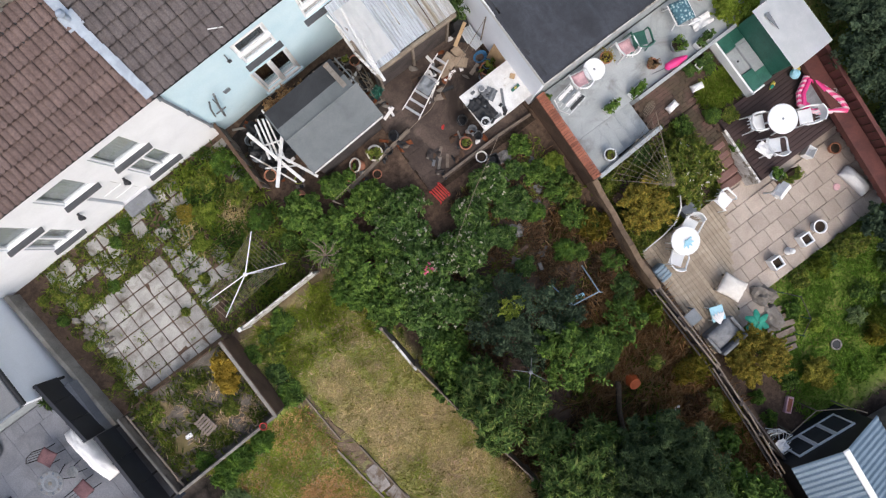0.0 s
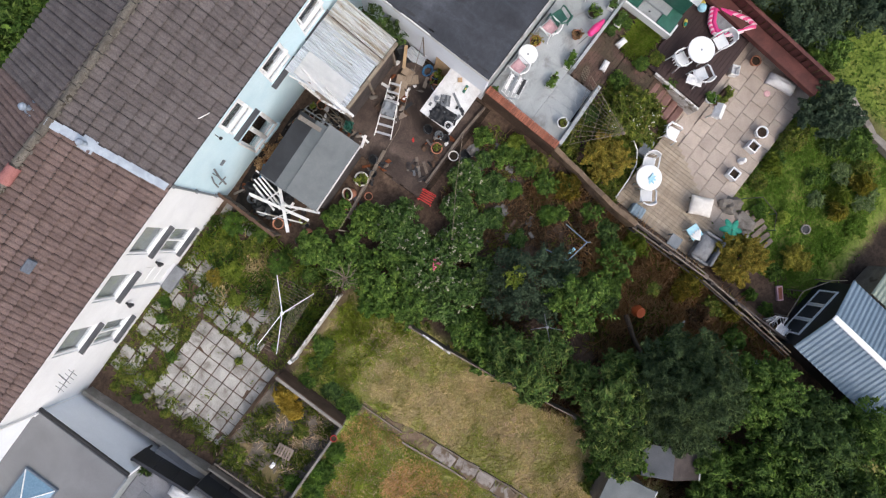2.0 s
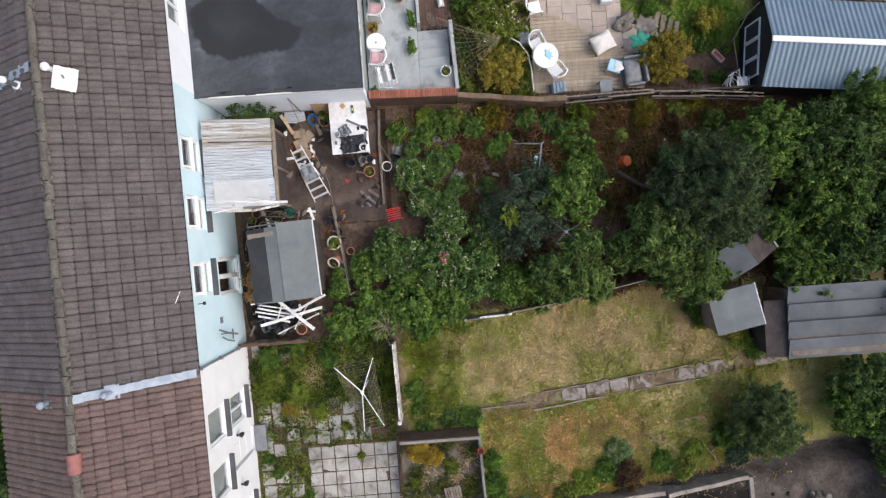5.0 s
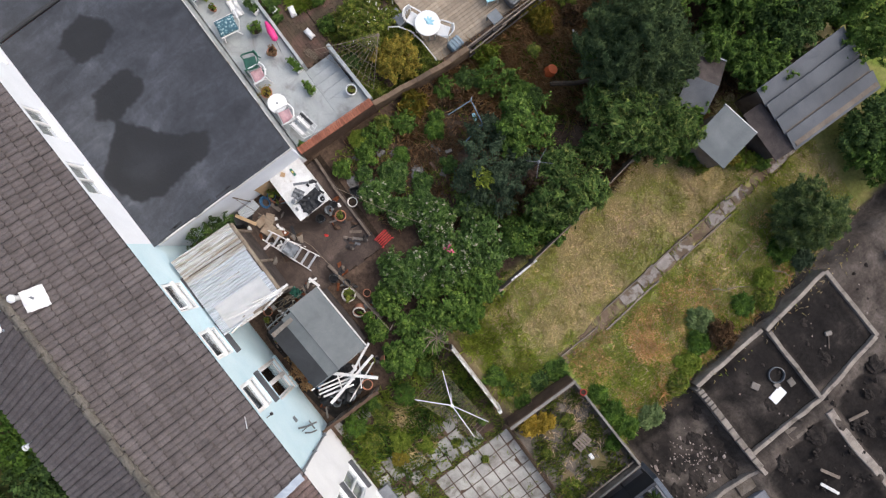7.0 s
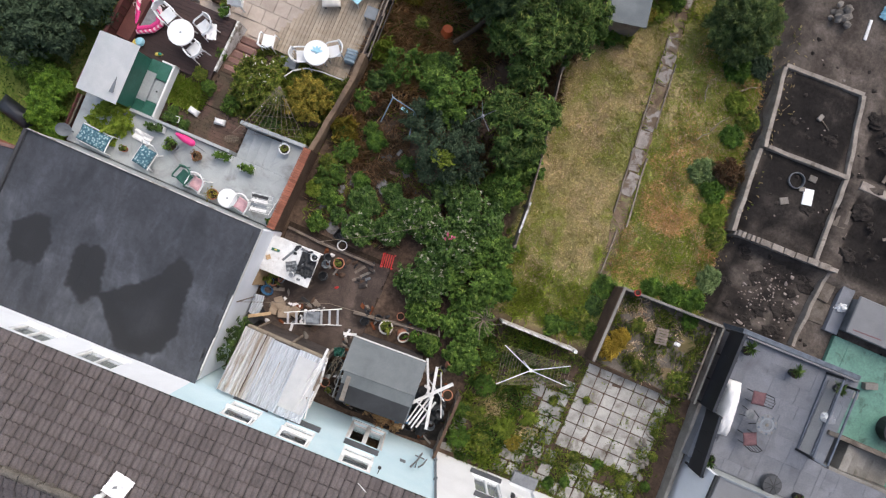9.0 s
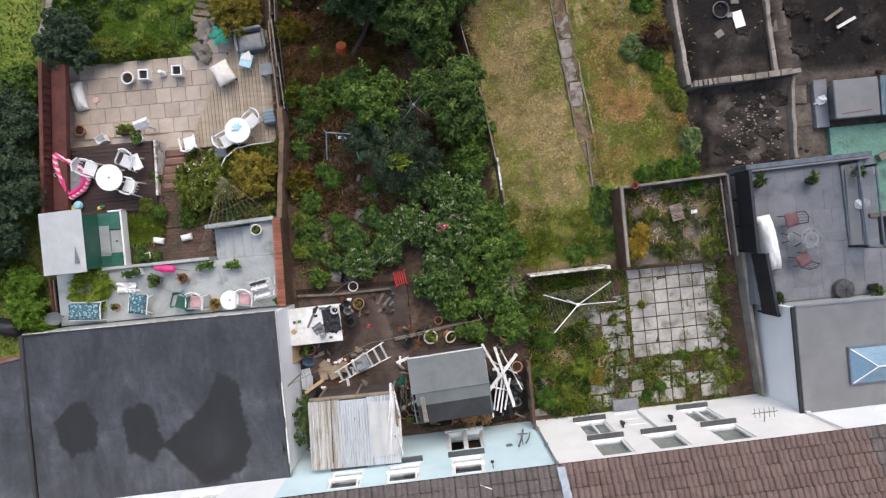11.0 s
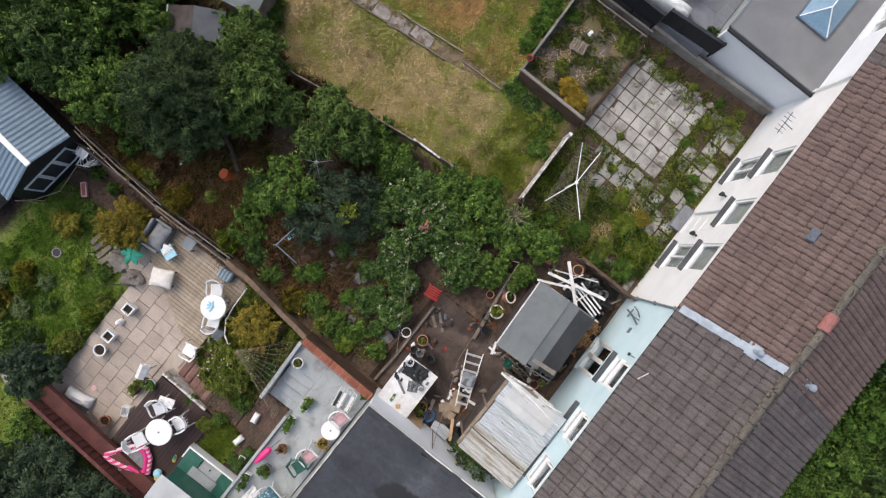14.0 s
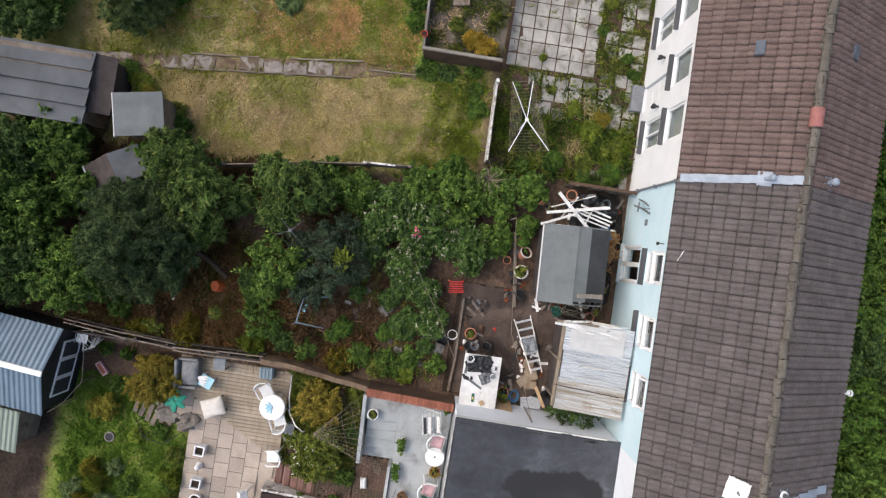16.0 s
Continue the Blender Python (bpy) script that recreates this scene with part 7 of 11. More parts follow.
blades("bed_weeds", x, y, R, 0.2, 0.013, OLIVE, "sparse weeds in the raised bed", "weeds", 1.1)
x, y = scatter(20000, (-12.0, -6.0, 6.9, 11.6), R, lambda x, y: np.where((y > 11.0) & (x < -7), 0.1, 0.9) * (0.3 + 0.7 * patch(x, y, 1.2, 5.0)))
blades("garden_grass", x, y, R, 0.1, 0.012, LUSH, "lush green grass and ground cover", "grass", 1.7)
x, y = scatter(7000, (-10.25, -8.85, 0.92, 1.6), R, lambda x, y: np.ones_like(x))
blades("grass_patch", x, y, R, 0.24, 0.012, GRASS, "small square of green grass", "grass", 0.8)
x, y = scatter(16000, (-18, -12.4, -2.4, 12), R, lambda x, y: np.ones_like(x))
blades("neighbour_lawn", x, y, R, 0.1, 0.012, BRIGHT, "green lawn beyond the fence", "grass", 1.0)
x, y = scatter(12000, (-8.1, -4.75, 1.2, 3.8), R, lambda x, y: patch(x, y, 1.3, 2.0))
blades("border_cover", x, y, R, 0.14, 0.018, OLIVE, "green ground cover in a planting bed", "plants", 1.2)


# ---- things ----
def foliage(parent, blobs, material, size, seed, aspect=0.5, clump=0.25, clumps=12, per=22, up=0.5, needles=False, name="foliage"):
    Rn = np.random.default_rng(seed)
    c, d, s = crown_points(blobs, Rn, clump, clumps, per, -0.1)
    k = len(c)
    q = leaf_quads(c, d * 0.6 + np.array([0, 0, up]) + Rn.normal(size=(k, 3)) * 0.4, size * Rn.uniform(0.6, 1.3, k), aspect, Rn, along=s * 1.6 if needles else s)
    return part(name, quads_mesh(name, q), material, parent)


def puff(lx, ly, h, seed=0, k=10, sag=0.0, wrinkle=0.012):
    """A soft cushion or cloth-covered pad, its base at z = 0."""
    bm = bmesh.new()
    def pt(i, j, top):
        u, v = i / k * 2 - 1, j / k * 2 - 1
        e = (1 - abs(u) ** 4) * (1 - abs(v) ** 4)
        z = h * (0.45 + 0.55 * e) + wrinkle * noise.noise(Vector((u * 3 + seed, v * 3, seed))) * 2 - sag * (1 - u * u) * (1 - v * v) if top else 0.0
        pull = 1 - 0.05 * (1 - abs(v)) * abs(u) if top else 1
        return (u * lx / 2 * pull, v * ly / 2, z)
    T = [[bm.verts.new(pt(i, j, True)) for j in range(k + 1)] for i in range(k + 1)]
    B = [[bm.verts.new(pt(i, j, False)) for j in (0, k)] for i in (0, k)]
    for i in range(k):
        for j in range(k):
            bm.faces.new((T[i][j], T[i + 1][j], T[i + 1][j + 1], T[i][j + 1]))
    rim = [T[i][0] for i in range(k + 1)] + [T[k][j] for j in range(1, k + 1)] + [T[i][k] for i in range(k - 1, -1, -1)] + [T[0][j] for j in range(k - 1, 0, -1)]
    low = [bm.verts.new((v.co.x, v.co.y, 0)) for v in rim]
    n2 = len(rim)
    for i in range(n2):
        bm.faces.new((rim[i], low[i], low[(i + 1) % n2], rim[(i + 1) % n2]))
    bm.faces.new(list(reversed(low)))
    for r in B:
        for v in r:
            bm.verts.remove(v)
    bmesh.ops.recalc_face_normals(bm, faces=bm.faces)
    return bm


def cloth(lx, ly, seed, amp=0.05, k=12, freq=3.0, thick=0.012):
    """A crumpled sheet lying loosely."""
    bm = bmesh.new()
    V = []
    for layer in (0, 1):
        V.append([[bm.verts.new(((i / k - 0.5) * lx * (1 + 0.1 * noise.noise(Vector((seed, j * 0.7, 2)))), (j / k - 0.5) * ly * (1 + 0.1 * noise.noise(Vector((i * 0.7, seed, 5)))), max(0.0, amp * (0.5 + noise.noise(Vector((i / k * freq + seed, j / k * freq, seed))))) + thick * layer)) for j in range(k + 1)] for i in range(k + 1)])
    for i in range(k):
        for j in range(k):
            bm.faces.new((V[1][i][j], V[1][i + 1][j], V[1][i + 1][j + 1], V[1][i][j + 1]))
            bm.faces.new((V[0][i][j + 1], V[0][i + 1][j + 1], V[0][i + 1][j], V[0][i][j]))
    for i in range(k):
        for j in (0, k):
            bm.faces.new((V[0][i][j], V[0][i + 1][j], V[1][i + 1][j], V[1][i][j]))
            bm.faces.new((V[0][j][i], V[0][j][i + 1], V[1][j][i + 1], V[1][j][i]))
    bmesh.ops.recalc_face_normals(bm, faces=bm.faces)
    return bm


def flower_pot(x, y, z, r, h, material, label, plant_mat=None, seed=0, leaf=0.07, spread=1.1, name="flower_pot", tilt=0, rim_mat=None, high=0.9, group="", needles=False):
    p = thing(name, pose(x, y, z, tilt, 0, seed * 37 % 360), label, "plant pot", group)
    part("pot", lathe([(0, 0), (r * 0.72, 0), (r * 0.98, h * 0.9), (r * 0.86, h * 0.9), (r * 0.8, h * 0.75), (0, h * 0.75)], 20), material, p, smooth=False)
    part("rim", lathe([(r * 0.86, h * 0.88), (r * 1.04, h * 0.88), (r * 1.05, h), (r * 0.87, h), (r * 0.86, h * 0.88)], 20), rim_mat or material, p)
    part("soil", lathe([(0, h * 0.83), (r * 0.85, h * 0.8), (r * 0.85, h * 0.76)], 16), SOIL, p)
    if plant_mat:
        foliage(p, [(0, 0, h + r * 0.4 * high, r * spread * 0.8, r * spread * 0.8, r * 0.7 * high)], plant_mat, leaf, seed + 900, per=18, needles=needles, aspect=0.14 if needles else 0.5)
    return p


def bucket(x, y, z, r, h, material, label, seed=0, water=False, tilt=0):
    b = thing("bucket", pose(x, y, z, tilt, 0, seed * 50), label, "bucket")
    part("body", lathe([(0, 0.0), (r * 0.78, 0.0), (r, h), (r * 0.93, h), (r * 0.74, 0.03), (0, 0.03)], 18), material, b)
    part("rim", lathe([(r * 0.92, h - 0.02), (r * 1.05, h - 0.02), (r * 1.05, h + 0.004), (r * 0.92, h + 0.004), (r * 0.92, h - 0.02)], 18), material, b)
    part("handle", tube([(r * math.cos(t) * 1.03, r * math.sin(t) * 0.5 * 1.4, h - 0.02 + 0.05 * math.sin(t)) for t in np.linspace(0, math.pi, 9)], 0.006, sides=5), STEEL, b)
    return b


# --- white plastic chairs and round tables
def plastic_chair(x, y, z, rz, label="white moulded plastic garden armchair", material=None, group="plastic garden chairs"):
    mt = material or WHITE_PLASTIC
    c = thing("garden_chair", sized(x, y, z, rz, 0.86, 0.86, 0.96), label, "chair", group)
    part("seat", puff(0.47, 0.45, 0.035, 1, k=8, sag=0.012, wrinkle=0.0), mt, c, at=pose(0, 0.01, 0.4))
    bm = bmesh.new()
    arc = [(-0.26 + 0.52 * i / 10, -0.2 - 0.1 * math.sin(math.pi * i / 10)) for i in range(11)]
    rows = []
    for h, lean in ((0.62, 0.03), (0.8, 0.08), (0.83, 0.09)):
        rows.append([bm.verts.new((px * (1 - 0.06 * (h - 0.6)), py - lean, h + 0.02 * math.sin(math.pi * i / 10))) for i, (px, py) in enumerate(arc)])
    for q0, q1 in zip(rows, rows[1:]):
        for i in range(10):
            bm.faces.new((q0[i], q0[i + 1], q1[i + 1], q1[i]))
    bmesh.ops.solidify(bm, geom=list(bm.faces), thickness=0.03)
    part("backrest", bm, mt, c)
    part("top_rail", tube([(px * 0.98, py - 0.1, 0.84 + 0.02 * math.sin(math.pi * i / 10)) for i, (px, py) in enumerate(arc)], 0.026, sides=8), mt, c)
    for i in range(1, 10, 2):
        px, py = arc[i]
        part("slat", box(px - 0.02, py - 0.035, 0.42, px + 0.02, py - 0.02, 0.64, 0.004), mt, c)
    for s in (-1, 1):
        part("armrest", tube([(s * 0.25, -0.27, 0.74), (s * 0.29, -0.08, 0.66), (s * 0.29, 0.14, 0.65), (s * 0.27, 0.23, 0.6)], 0.034, 0.028, 8), mt, c)
        part("leg", tube([(s * 0.27, 0.23, 0.6), (s * 0.28, 0.25, 0.3), (s * 0.29, 0.27, 0.0)], 0.024, 0.02, 8), mt, c)
        part("leg", tube([(s * 0.23, -0.26, 0.62), (s * 0.25, -0.27, 0.3), (s * 0.27, -0.31, 0.0)], 0.024, 0.02, 8), mt, c)
    return c


def round_table(x, y, z, r, h, label, legs=4, name="garden_table"):
    t = thing(name, pose(x, y, z, 0, 0, 20), label, "table", "round garden tables")
    part("tabletop", lathe([(0, h - 0.005), (r * 0.06, h - 0.004), (r * 0.93, h), (r * 0.99, h - 0.008), (r, h - 0.04), (r * 0.97, h - 0.04), (r * 0.94, h - 0.02), (0, h - 0.02)], 36), WHITE_PLASTIC, t, smooth=False)
    part("centre_cap", lathe([(0, h + 0.004), (0.03, h + 0.003), (0.034, h - 0.003)], 12), GREY_PLASTIC, t)
    for i in range(legs):
        a = math.pi / 4 + 2 * math.pi * i / legs
        part("leg", tube([(r * 0.6 * math.cos(a), r * 0.6 * math.sin(a), h - 0.03), (r * 0.8 * math.cos(a), r * 0.8 * math.sin(a), 0)], 0.03, 0.022, 8), WHITE_PLASTIC, t)
    return t


round_table(-9.97, 2.91, BROWN_Z, 0.42, 0.74, "round white plastic table on the brown deck")
round_table(-6.03, 4.16, LOW_Z, 0.42, 0.72, "round white plastic table on the pale deck")
round_table(-6.5, -1.27, PATIO_Z, 0.3, 0.48, "small round white table on the patio")
for x, y, z, rz in ((-10.72, 3.3, BROWN_Z, -115), (-9.5, 3.42, BROWN_Z, 150), (-9.5, 2.62, BROWN_Z, 65), (-7.72, 3.95, LOW_Z, 10), (-6.5, 3.93, LOW_Z, -65), (-5.6, 4.5, LOW_Z, 125)):
    plastic_chair(x, y, z, rz)
towel = thing("towel", pose(-9.2, 3.35, BROWN_Z + 0.47, 0, 12, 20), "white towel thrown over a garden chair", "towel")
part("cloth", cloth(0.3, 0.5, 3, 0.06), WHITE_CLOTH, towel)
leafdish = thing("table_ornament", pose(-6.03, 4.2, LOW_Z + 0.725, 0, 0, 30), "pale blue leaf-shaped dish on a white table", "ornament")
for a in range(5):
    part("leaf", lump(0.16, 0.045, 0.02, 0.1, a, 1), SKY_BLUE, leafdish, at=pose(0.06 * math.cos(radians(a * 40)), 0.06 * math.sin(radians(a * 40)), 0.004 * a, 0, 0, a * 40))
plastic_chair(-6.02, -1.3, PATIO_Z, 170, "white garden chair with a pale pink cushion")
plastic_chair(-7.55, -1.25, PATIO_Z, 170, "white garden chair with a pale pink cushion")
plastic_chair(-8.0, -1.2, PATIO_Z, 160, "dark green moulded plastic garden chair", GREEN_PLASTIC)
for i, (x, y) in enumerate(((-6.02, -1.28), (-7.55, -1.23))):
    cs = thing("seat_cushion", pose(x, y, PATIO_Z + 0.435, 0, 0, 170), "pale pink seat cushion on a white chair", "cushion")
    part("cover", puff(0.36, 0.36, 0.09, i), PALE_PINK, cs, smooth=True)

# blue patterned recliners
BLUE_PRINT, nt, p = base_material("blue_leaf_print_fabric")
vor = nt.nodes.new("ShaderNodeTexVoronoi")
vor.inputs["Scale"].default_value = 14
nt.links.new(nt.nodes.new("ShaderNodeNewGeometry").outputs["Position"], vor.inputs["Vector"])
col = ramp_node(nt, vor.outputs["Distance"], [(0.16, (0.5, 0.57, 0.58)), (0.34, (0.16, 0.3, 0.34)), (0.6, (0.05, 0.12, 0.16))])
nt.links.new(col, p.inputs["Base Color"])
p.inputs["Roughness"].default_value = 0.9


def recliner(x, y, z, rz, lx, label):
    c = thing("recliner", pose(x, y, z, 0, 0, rz), label, "chair", "cushioned recliners")
    for s in (-1, 1):
        part("side_rail", tube([(-lx / 2, s * 0.28, 0.34), (lx / 2, s * 0.28, 0.34)], 0.018, sides=6), WHITE_PLASTIC, c)
        for e in (-1, 1):
            part("leg", tube([(e * lx * 0.35, s * 0.28, 0.34), (e * lx * 0.48, s * 0.3, 0.0)], 0.018, sides=6), WHITE_PLASTIC, c)
    part("mattress", puff(lx, 0.5, 0.12, int(lx * 10)), BLUE_PRINT, c, smooth=True, at=pose(0, 0, 0.35))
    part("back_frame", tube([(lx / 2, -0.27, 0.36), (lx / 2 + 0.16, -0.2, 0.72), (lx / 2 + 0.16, 0.2, 0.72), (lx / 2, 0.27, 0.36)], 0.016, sides=6), WHITE_PLASTIC, c)
    return c


recliner(-11.05, -1.2, PATIO_Z, -4, 1.0, "white-framed recliner with a blue leaf-print cushion")
recliner(-9.4, -1.12, PATIO_Z, 80, 0.62, "white-framed folding seat with a blue leaf-print cushion")
dishthing = thing("satellite_dish", pose(-11.95, -1.3, PATIO_Z), "pale grey satellite dish on a pole", "satellite dish")
part("pole", tube([(0, 0, 0), (0, 0, 0.5)], 0.02), STEEL, dishthing)
part("reflector", lathe([(0, 0.0), (0.12, 0.012), (0.22, 0.05), (0.225, 0.055), (0.12, 0.022), (0, 0.01)], 24), GREY_PLASTIC, dishthing, at=pose(0, 0, 0.5, 35, 20, 30))
part("arm", tube([(0, 0, 0.48), (0.2, 0.05, 0.62)], 0.01, sides=5), STEEL, dishthing)

# patio clutter
airer = thing("clothes_airer", pose(-5.4, -1.0, PATIO_Z, 0, 0, 10), "white clothes airer with hanging laundry", "clothes airer")
for s in (-1, 1):
    part("leg", tube([(s * 0.3, -0.28, 0), (s * 0.3, 0.28, 0.75)], 0.012, sides=5), WHITE_PLASTIC, airer)
    part("leg", tube([(s * 0.3, 0.28, 0), (s * 0.3, -0.28, 0.75)], 0.012, sides=5), WHITE_PLASTIC, airer)
for k in range(6):
    part("line", tube([(-0.34, -0.28 + 0.112 * k, 0.75), (0.34, -0.28 + 0.112 * k, 0.75)], 0.006, sides=5), WHITE_PLASTIC, airer)
for k, mt in enumerate((WHITE_CLOTH, GREY_PLASTIC, WHITE_CLOTH, BLACK_PLASTIC)):
    gm = thing("garment", pose(-5.4 - 0.03 * k, -1.2 + 0.13 * k, PATIO_Z + 0.757, 0, 0, 10), "dark garment drying on a white airer" if mt is BLACK_PLASTIC else "pale garment drying on a white airer", "laundry", "drying laundry")
    part("cloth", cloth(0.5, 0.09, k + 4, 0.02, 6), mt, gm)
flower_pot(-7.05, -1.35, PATIO_Z, 0.17, 0.25, TERRACOTTA, "terracotta pot with a yellow-green rounded plant", GOLD, 3, 0.05, 1.3)
flower_pot(-5.05, -1.45, PATIO_Z, 0.14, 0.2, GREEN_PLASTIC, "green pot with a leafy plant", MID, 4, 0.07)
flower_pot(-5.55, 0.85, PATIO_Z, 0.17, 0.26, WHITE_PLASTIC, "white pot with clipped greenery on the landing", OLIVE, 5, 0.04, 0.8)
flower_pot(-10.2, -1.15, PATIO_Z, 0.1, 0.16, TERRACOTTA, "small terracotta pot with a dry plant", OLIVE, 6, 0.05)
flower_pot(-8.85, -0.45, PATIO_Z, 0.2, 0.24, STEEL, "dark round pot with spilling greenery", MID, 7, 0.07, 1.2)
flower_pot(-8.0, -0.45, PATIO_Z, 0.15, 0.2, TERRACOTTA, "terracotta pot with orange-tipped foliage", RUSSET, 8, 0.07, 1.3)
for i, (x, y, w, mt) in enumerate(((-6.4, -0.2, 0.42, MID), (-7.25, -0.13, 0.5, BRIGHT), (-9.55, -0.15, 0.55, APPLE), (-9.45, 0.35, 0.5, APPLE))):
    tr = thing("trough", pose(x, y, PATIO_Z if y < 0 else -0.05, 0, 0, 8), "white trough planted with greenery", "planter", "planted troughs")
    bm = box(-w / 2, -0.1, 0, w / 2, 0.1, 0.02)
    for a, b, c, d in ((-w / 2, -0.1, w / 2, -0.08), (-w / 2, 0.08, w / 2, 0.1), (-w / 2, -0.08, -w / 2 + 0.02, 0.08), (w / 2 - 0.02, -0.08, w / 2, 0.08)):
        box(a, b, 0.0, c, d, 0.2, bm=bm)
    part("tub", bm, WHITE_PLASTIC, tr)
    part("soil", box(-w / 2 + 0.02, -0.08, 0.02, w / 2 - 0.02, 0.08, 0.16), SOIL, tr)
    foliage(tr, [(-w * 0.25, 0, 0.26, 0.14, 0.13, 0.1), (w * 0.25, 0, 0.26, 0.14, 0.13, 0.1)], mt, 0.06, 600 + i)
for i, (x, y, z) in enumerate(((-8.93, 0.83, -0.04), (-8.02, 0.85, -0.04))):
    sq = thing("cushion", pose(x, y, z, 0, 0, -12 + 20 * i), "small white cushion lying on the brick path", "cushion", "white cushions")
    part("cover", puff(0.36, 0.2, 0.2, i + 3), WHITE_CLOTH, sq, smooth=True)
sheet = thing("white_blanket", pose(-9.84, -0.58, PATIO_Z, 0, 0, -5), "crumpled white blanket on the patio", "blanket")
part("cloth", cloth(0.6, 0.32, 9, 0.12), WHITE_CLOTH, sheet)
umb = thing("parasol", pose(-8.5, -0.1, PATIO_Z + 0.2, 0, 0, -8), "folded hot pink garden parasol on the low wall", "parasol")
part("canopy", lathe([(0.0, -0.35), (0.05, -0.3), (0.12, 0.0), (0.1, 0.3), (0.03, 0.36), (0, 0.37)], 12), PINK, umb, at=pose(0, 0, 0.1, 0, 90, 0))
part("pole", tube([(0.3, 0, 0.1), (0.75, -0.03, 0.08)], 0.014, sides=6), STEEL, umb)
lat = thing("lattice_panel", pose(-7.47, 0.5, -0.03, 0, 0, 20), "oval wire lattice panel on the path", "lattice")
for k in range(-3, 4):
    w = math.sqrt(max(0.02, 1 - (k / 3.6) ** 2))
    part("wire", tube([(k * 0.07, -0.13 * w, 0.03), (k * 0.07 + 0.02, 0.13 * w, 0.03)], 0.007, sides=5), PALE_TWIG, lat)
for k in range(-2, 3):
    w = math.sqrt(max(0.05, 1 - (k / 2.6) ** 2))
    part("wire", tube([(-0.25 * w, k * 0.05, 0.035), (0.25 * w, k * 0.05, 0.035)], 0.007, sides=5), PALE_TWIG, lat)

# rotary clothes dryers
def rotary(name, x, y, z, top, arms, ring_from, rings, label, material, wire, pole_r=0.02, arm_r=0.016):
    d = thing(name, pose(x, y, z), label, "clothes dryer")
    part("pole", tube([(0, 0, 0), (0, 0, top)], pole_r, sides=8), material, d)
    part("hub", lathe([(0, top - 0.06), (0.05, top - 0.05), (0.055, top + 0.03), (0, top + 0.05)], 10), material, d)
    ends = [Vector(a) for a in arms]
    for e in ends:
        part("arm", tube([(0, 0, top), e], arm_r, arm_r * 0.75, 6), material, d)
    hubp = Vector((0, 0, top))
    for i in range(len(ends)):
        a, b = ends[i], ends[(i + 1) % len(ends)]
        for k in range(rings):
            s = ring_from + (1 - ring_from) * k / max(1, rings - 1)
            p0, p1 = hubp.lerp(a, s), hubp.lerp(b, s)
            mid = (p0 + p1) / 2 - Vector((0, 0, 0.02))
            part("line", tube([p0, mid, p1], 0.0055, sides=4, cap=False), wire, d)
    return d


rotary("rotary_dryer", 4.15, -2.36, 0.0, 1.7, [(-1.06, 0.42, 1.95), (0.98, 0.62, 1.95), (1.1, 0.02, 1.95), (-0.85, -0.75, 1.95)], 0.35, 8, "white rotary clothes dryer standing open in the yard", WHITE_PLASTIC, PALE_TWIG)
ndr = rotary("rotary_dryer", -6.33, 2.5, -0.2, 1.25, [(-0.8, -1.85, 1.25), (1.25, -1.1, 1.2)], 0.2, 0, "old rotary clothes dryer with slack lines above shrubs", PALE_TWIG, PALE_TWIG, 0.01, 0.007)
for k in range(11):
    u = k / 10
    e = Vector((-0.8, -1.85, 1.22)).lerp(Vector((1.25, -1.1, 1.2)), u)
    part("line", tube([(0.02 * (k - 5), -0.03, 1.25), e * 0.5 + Vector((0, 0, 0.6)), e], 0.005, sides=4, cap=False), PALE_TWIG, ndr)
for sgm in (0.35, 0.6, 0.85, 1.0):
    a, b = Vector((0, 0, 1.25)).lerp(Vector((-0.8, -1.85, 1.25)), sgm), Vector((0, 0, 1.25)).lerp(Vector((1.25, -1.1, 1.2)), sgm)
    part("line", tube([a, (a + b) / 2 - Vector((0, 0, 0.04)), b], 0.005, sides=4, cap=False), PALE_TWIG, ndr)
rotary("rotary_dryer", -0.22, 4.05, -0.18, 2.0, [(-0.2, 0.4, 2.1), (0.3, 0.3, 2.1), (0.35, -0.35, 2.05), (-0.25, -0.3, 2.05)], 0.95, 0, "bare frame of an old rotary dryer among trees", STEEL, STEEL, 0.014, 0.01)

# white shed with an open green store
ws = thing("garden_store", pose(0, 0, 0), "plastic garden store with white roof and green open front", "shed")
part("body", box(-11.7, 0.1, -0.2, -10.62, 1.8, 1.6, 0.02), GREEN_PLASTIC, ws)
for y0, y1, mt in ((0.06, 0.48, GREEN_PLASTIC), (0.482, 1.44, PATIO_PAINT), (1.442, 1.84, GREEN_PLASTIC)):
    part("counter", box(-10.62, y0, -0.2, -10.285, y1, 0.42, 0.01), mt, ws)
bm = bmesh.new()
nx = 26
rows = []
for i in range(nx + 1):
    u = i / nx
    x = -11.72 + 1.48 * u
    z = 1.62 + 0.34 * math.sin(u * math.pi * 0.46)
    rows.append([bm.verts.new((x, y, z)) for y in (0.02, 1.88)])
for q0, q1 in zip(rows, rows[1:]):
    bm.faces.new((q0[0], q1[0], q1[1], q0[1]))
bmesh.ops.solidify(bm, geom=list(bm.faces), thickness=0.03)
part("roof", bm, WHITE_PLASTIC, ws)
bm = box(-10.28, 0.05, -0.2, -9.9, 1.85, 0.12)
part("floor", bm, PATIO_PAINT, ws)
part("back_panel", box(-10.6, 0.56, 0.42, -10.29, 1.29, 0.45, 0.008), PATIO_PAINT, ws, "pale grey counter top")
part("shelf", box(-10.27, 0.56, 0.12, -9.93, 1.29, 0.4, 0.01), PATIO_PAINT, ws, "pale grey counter")
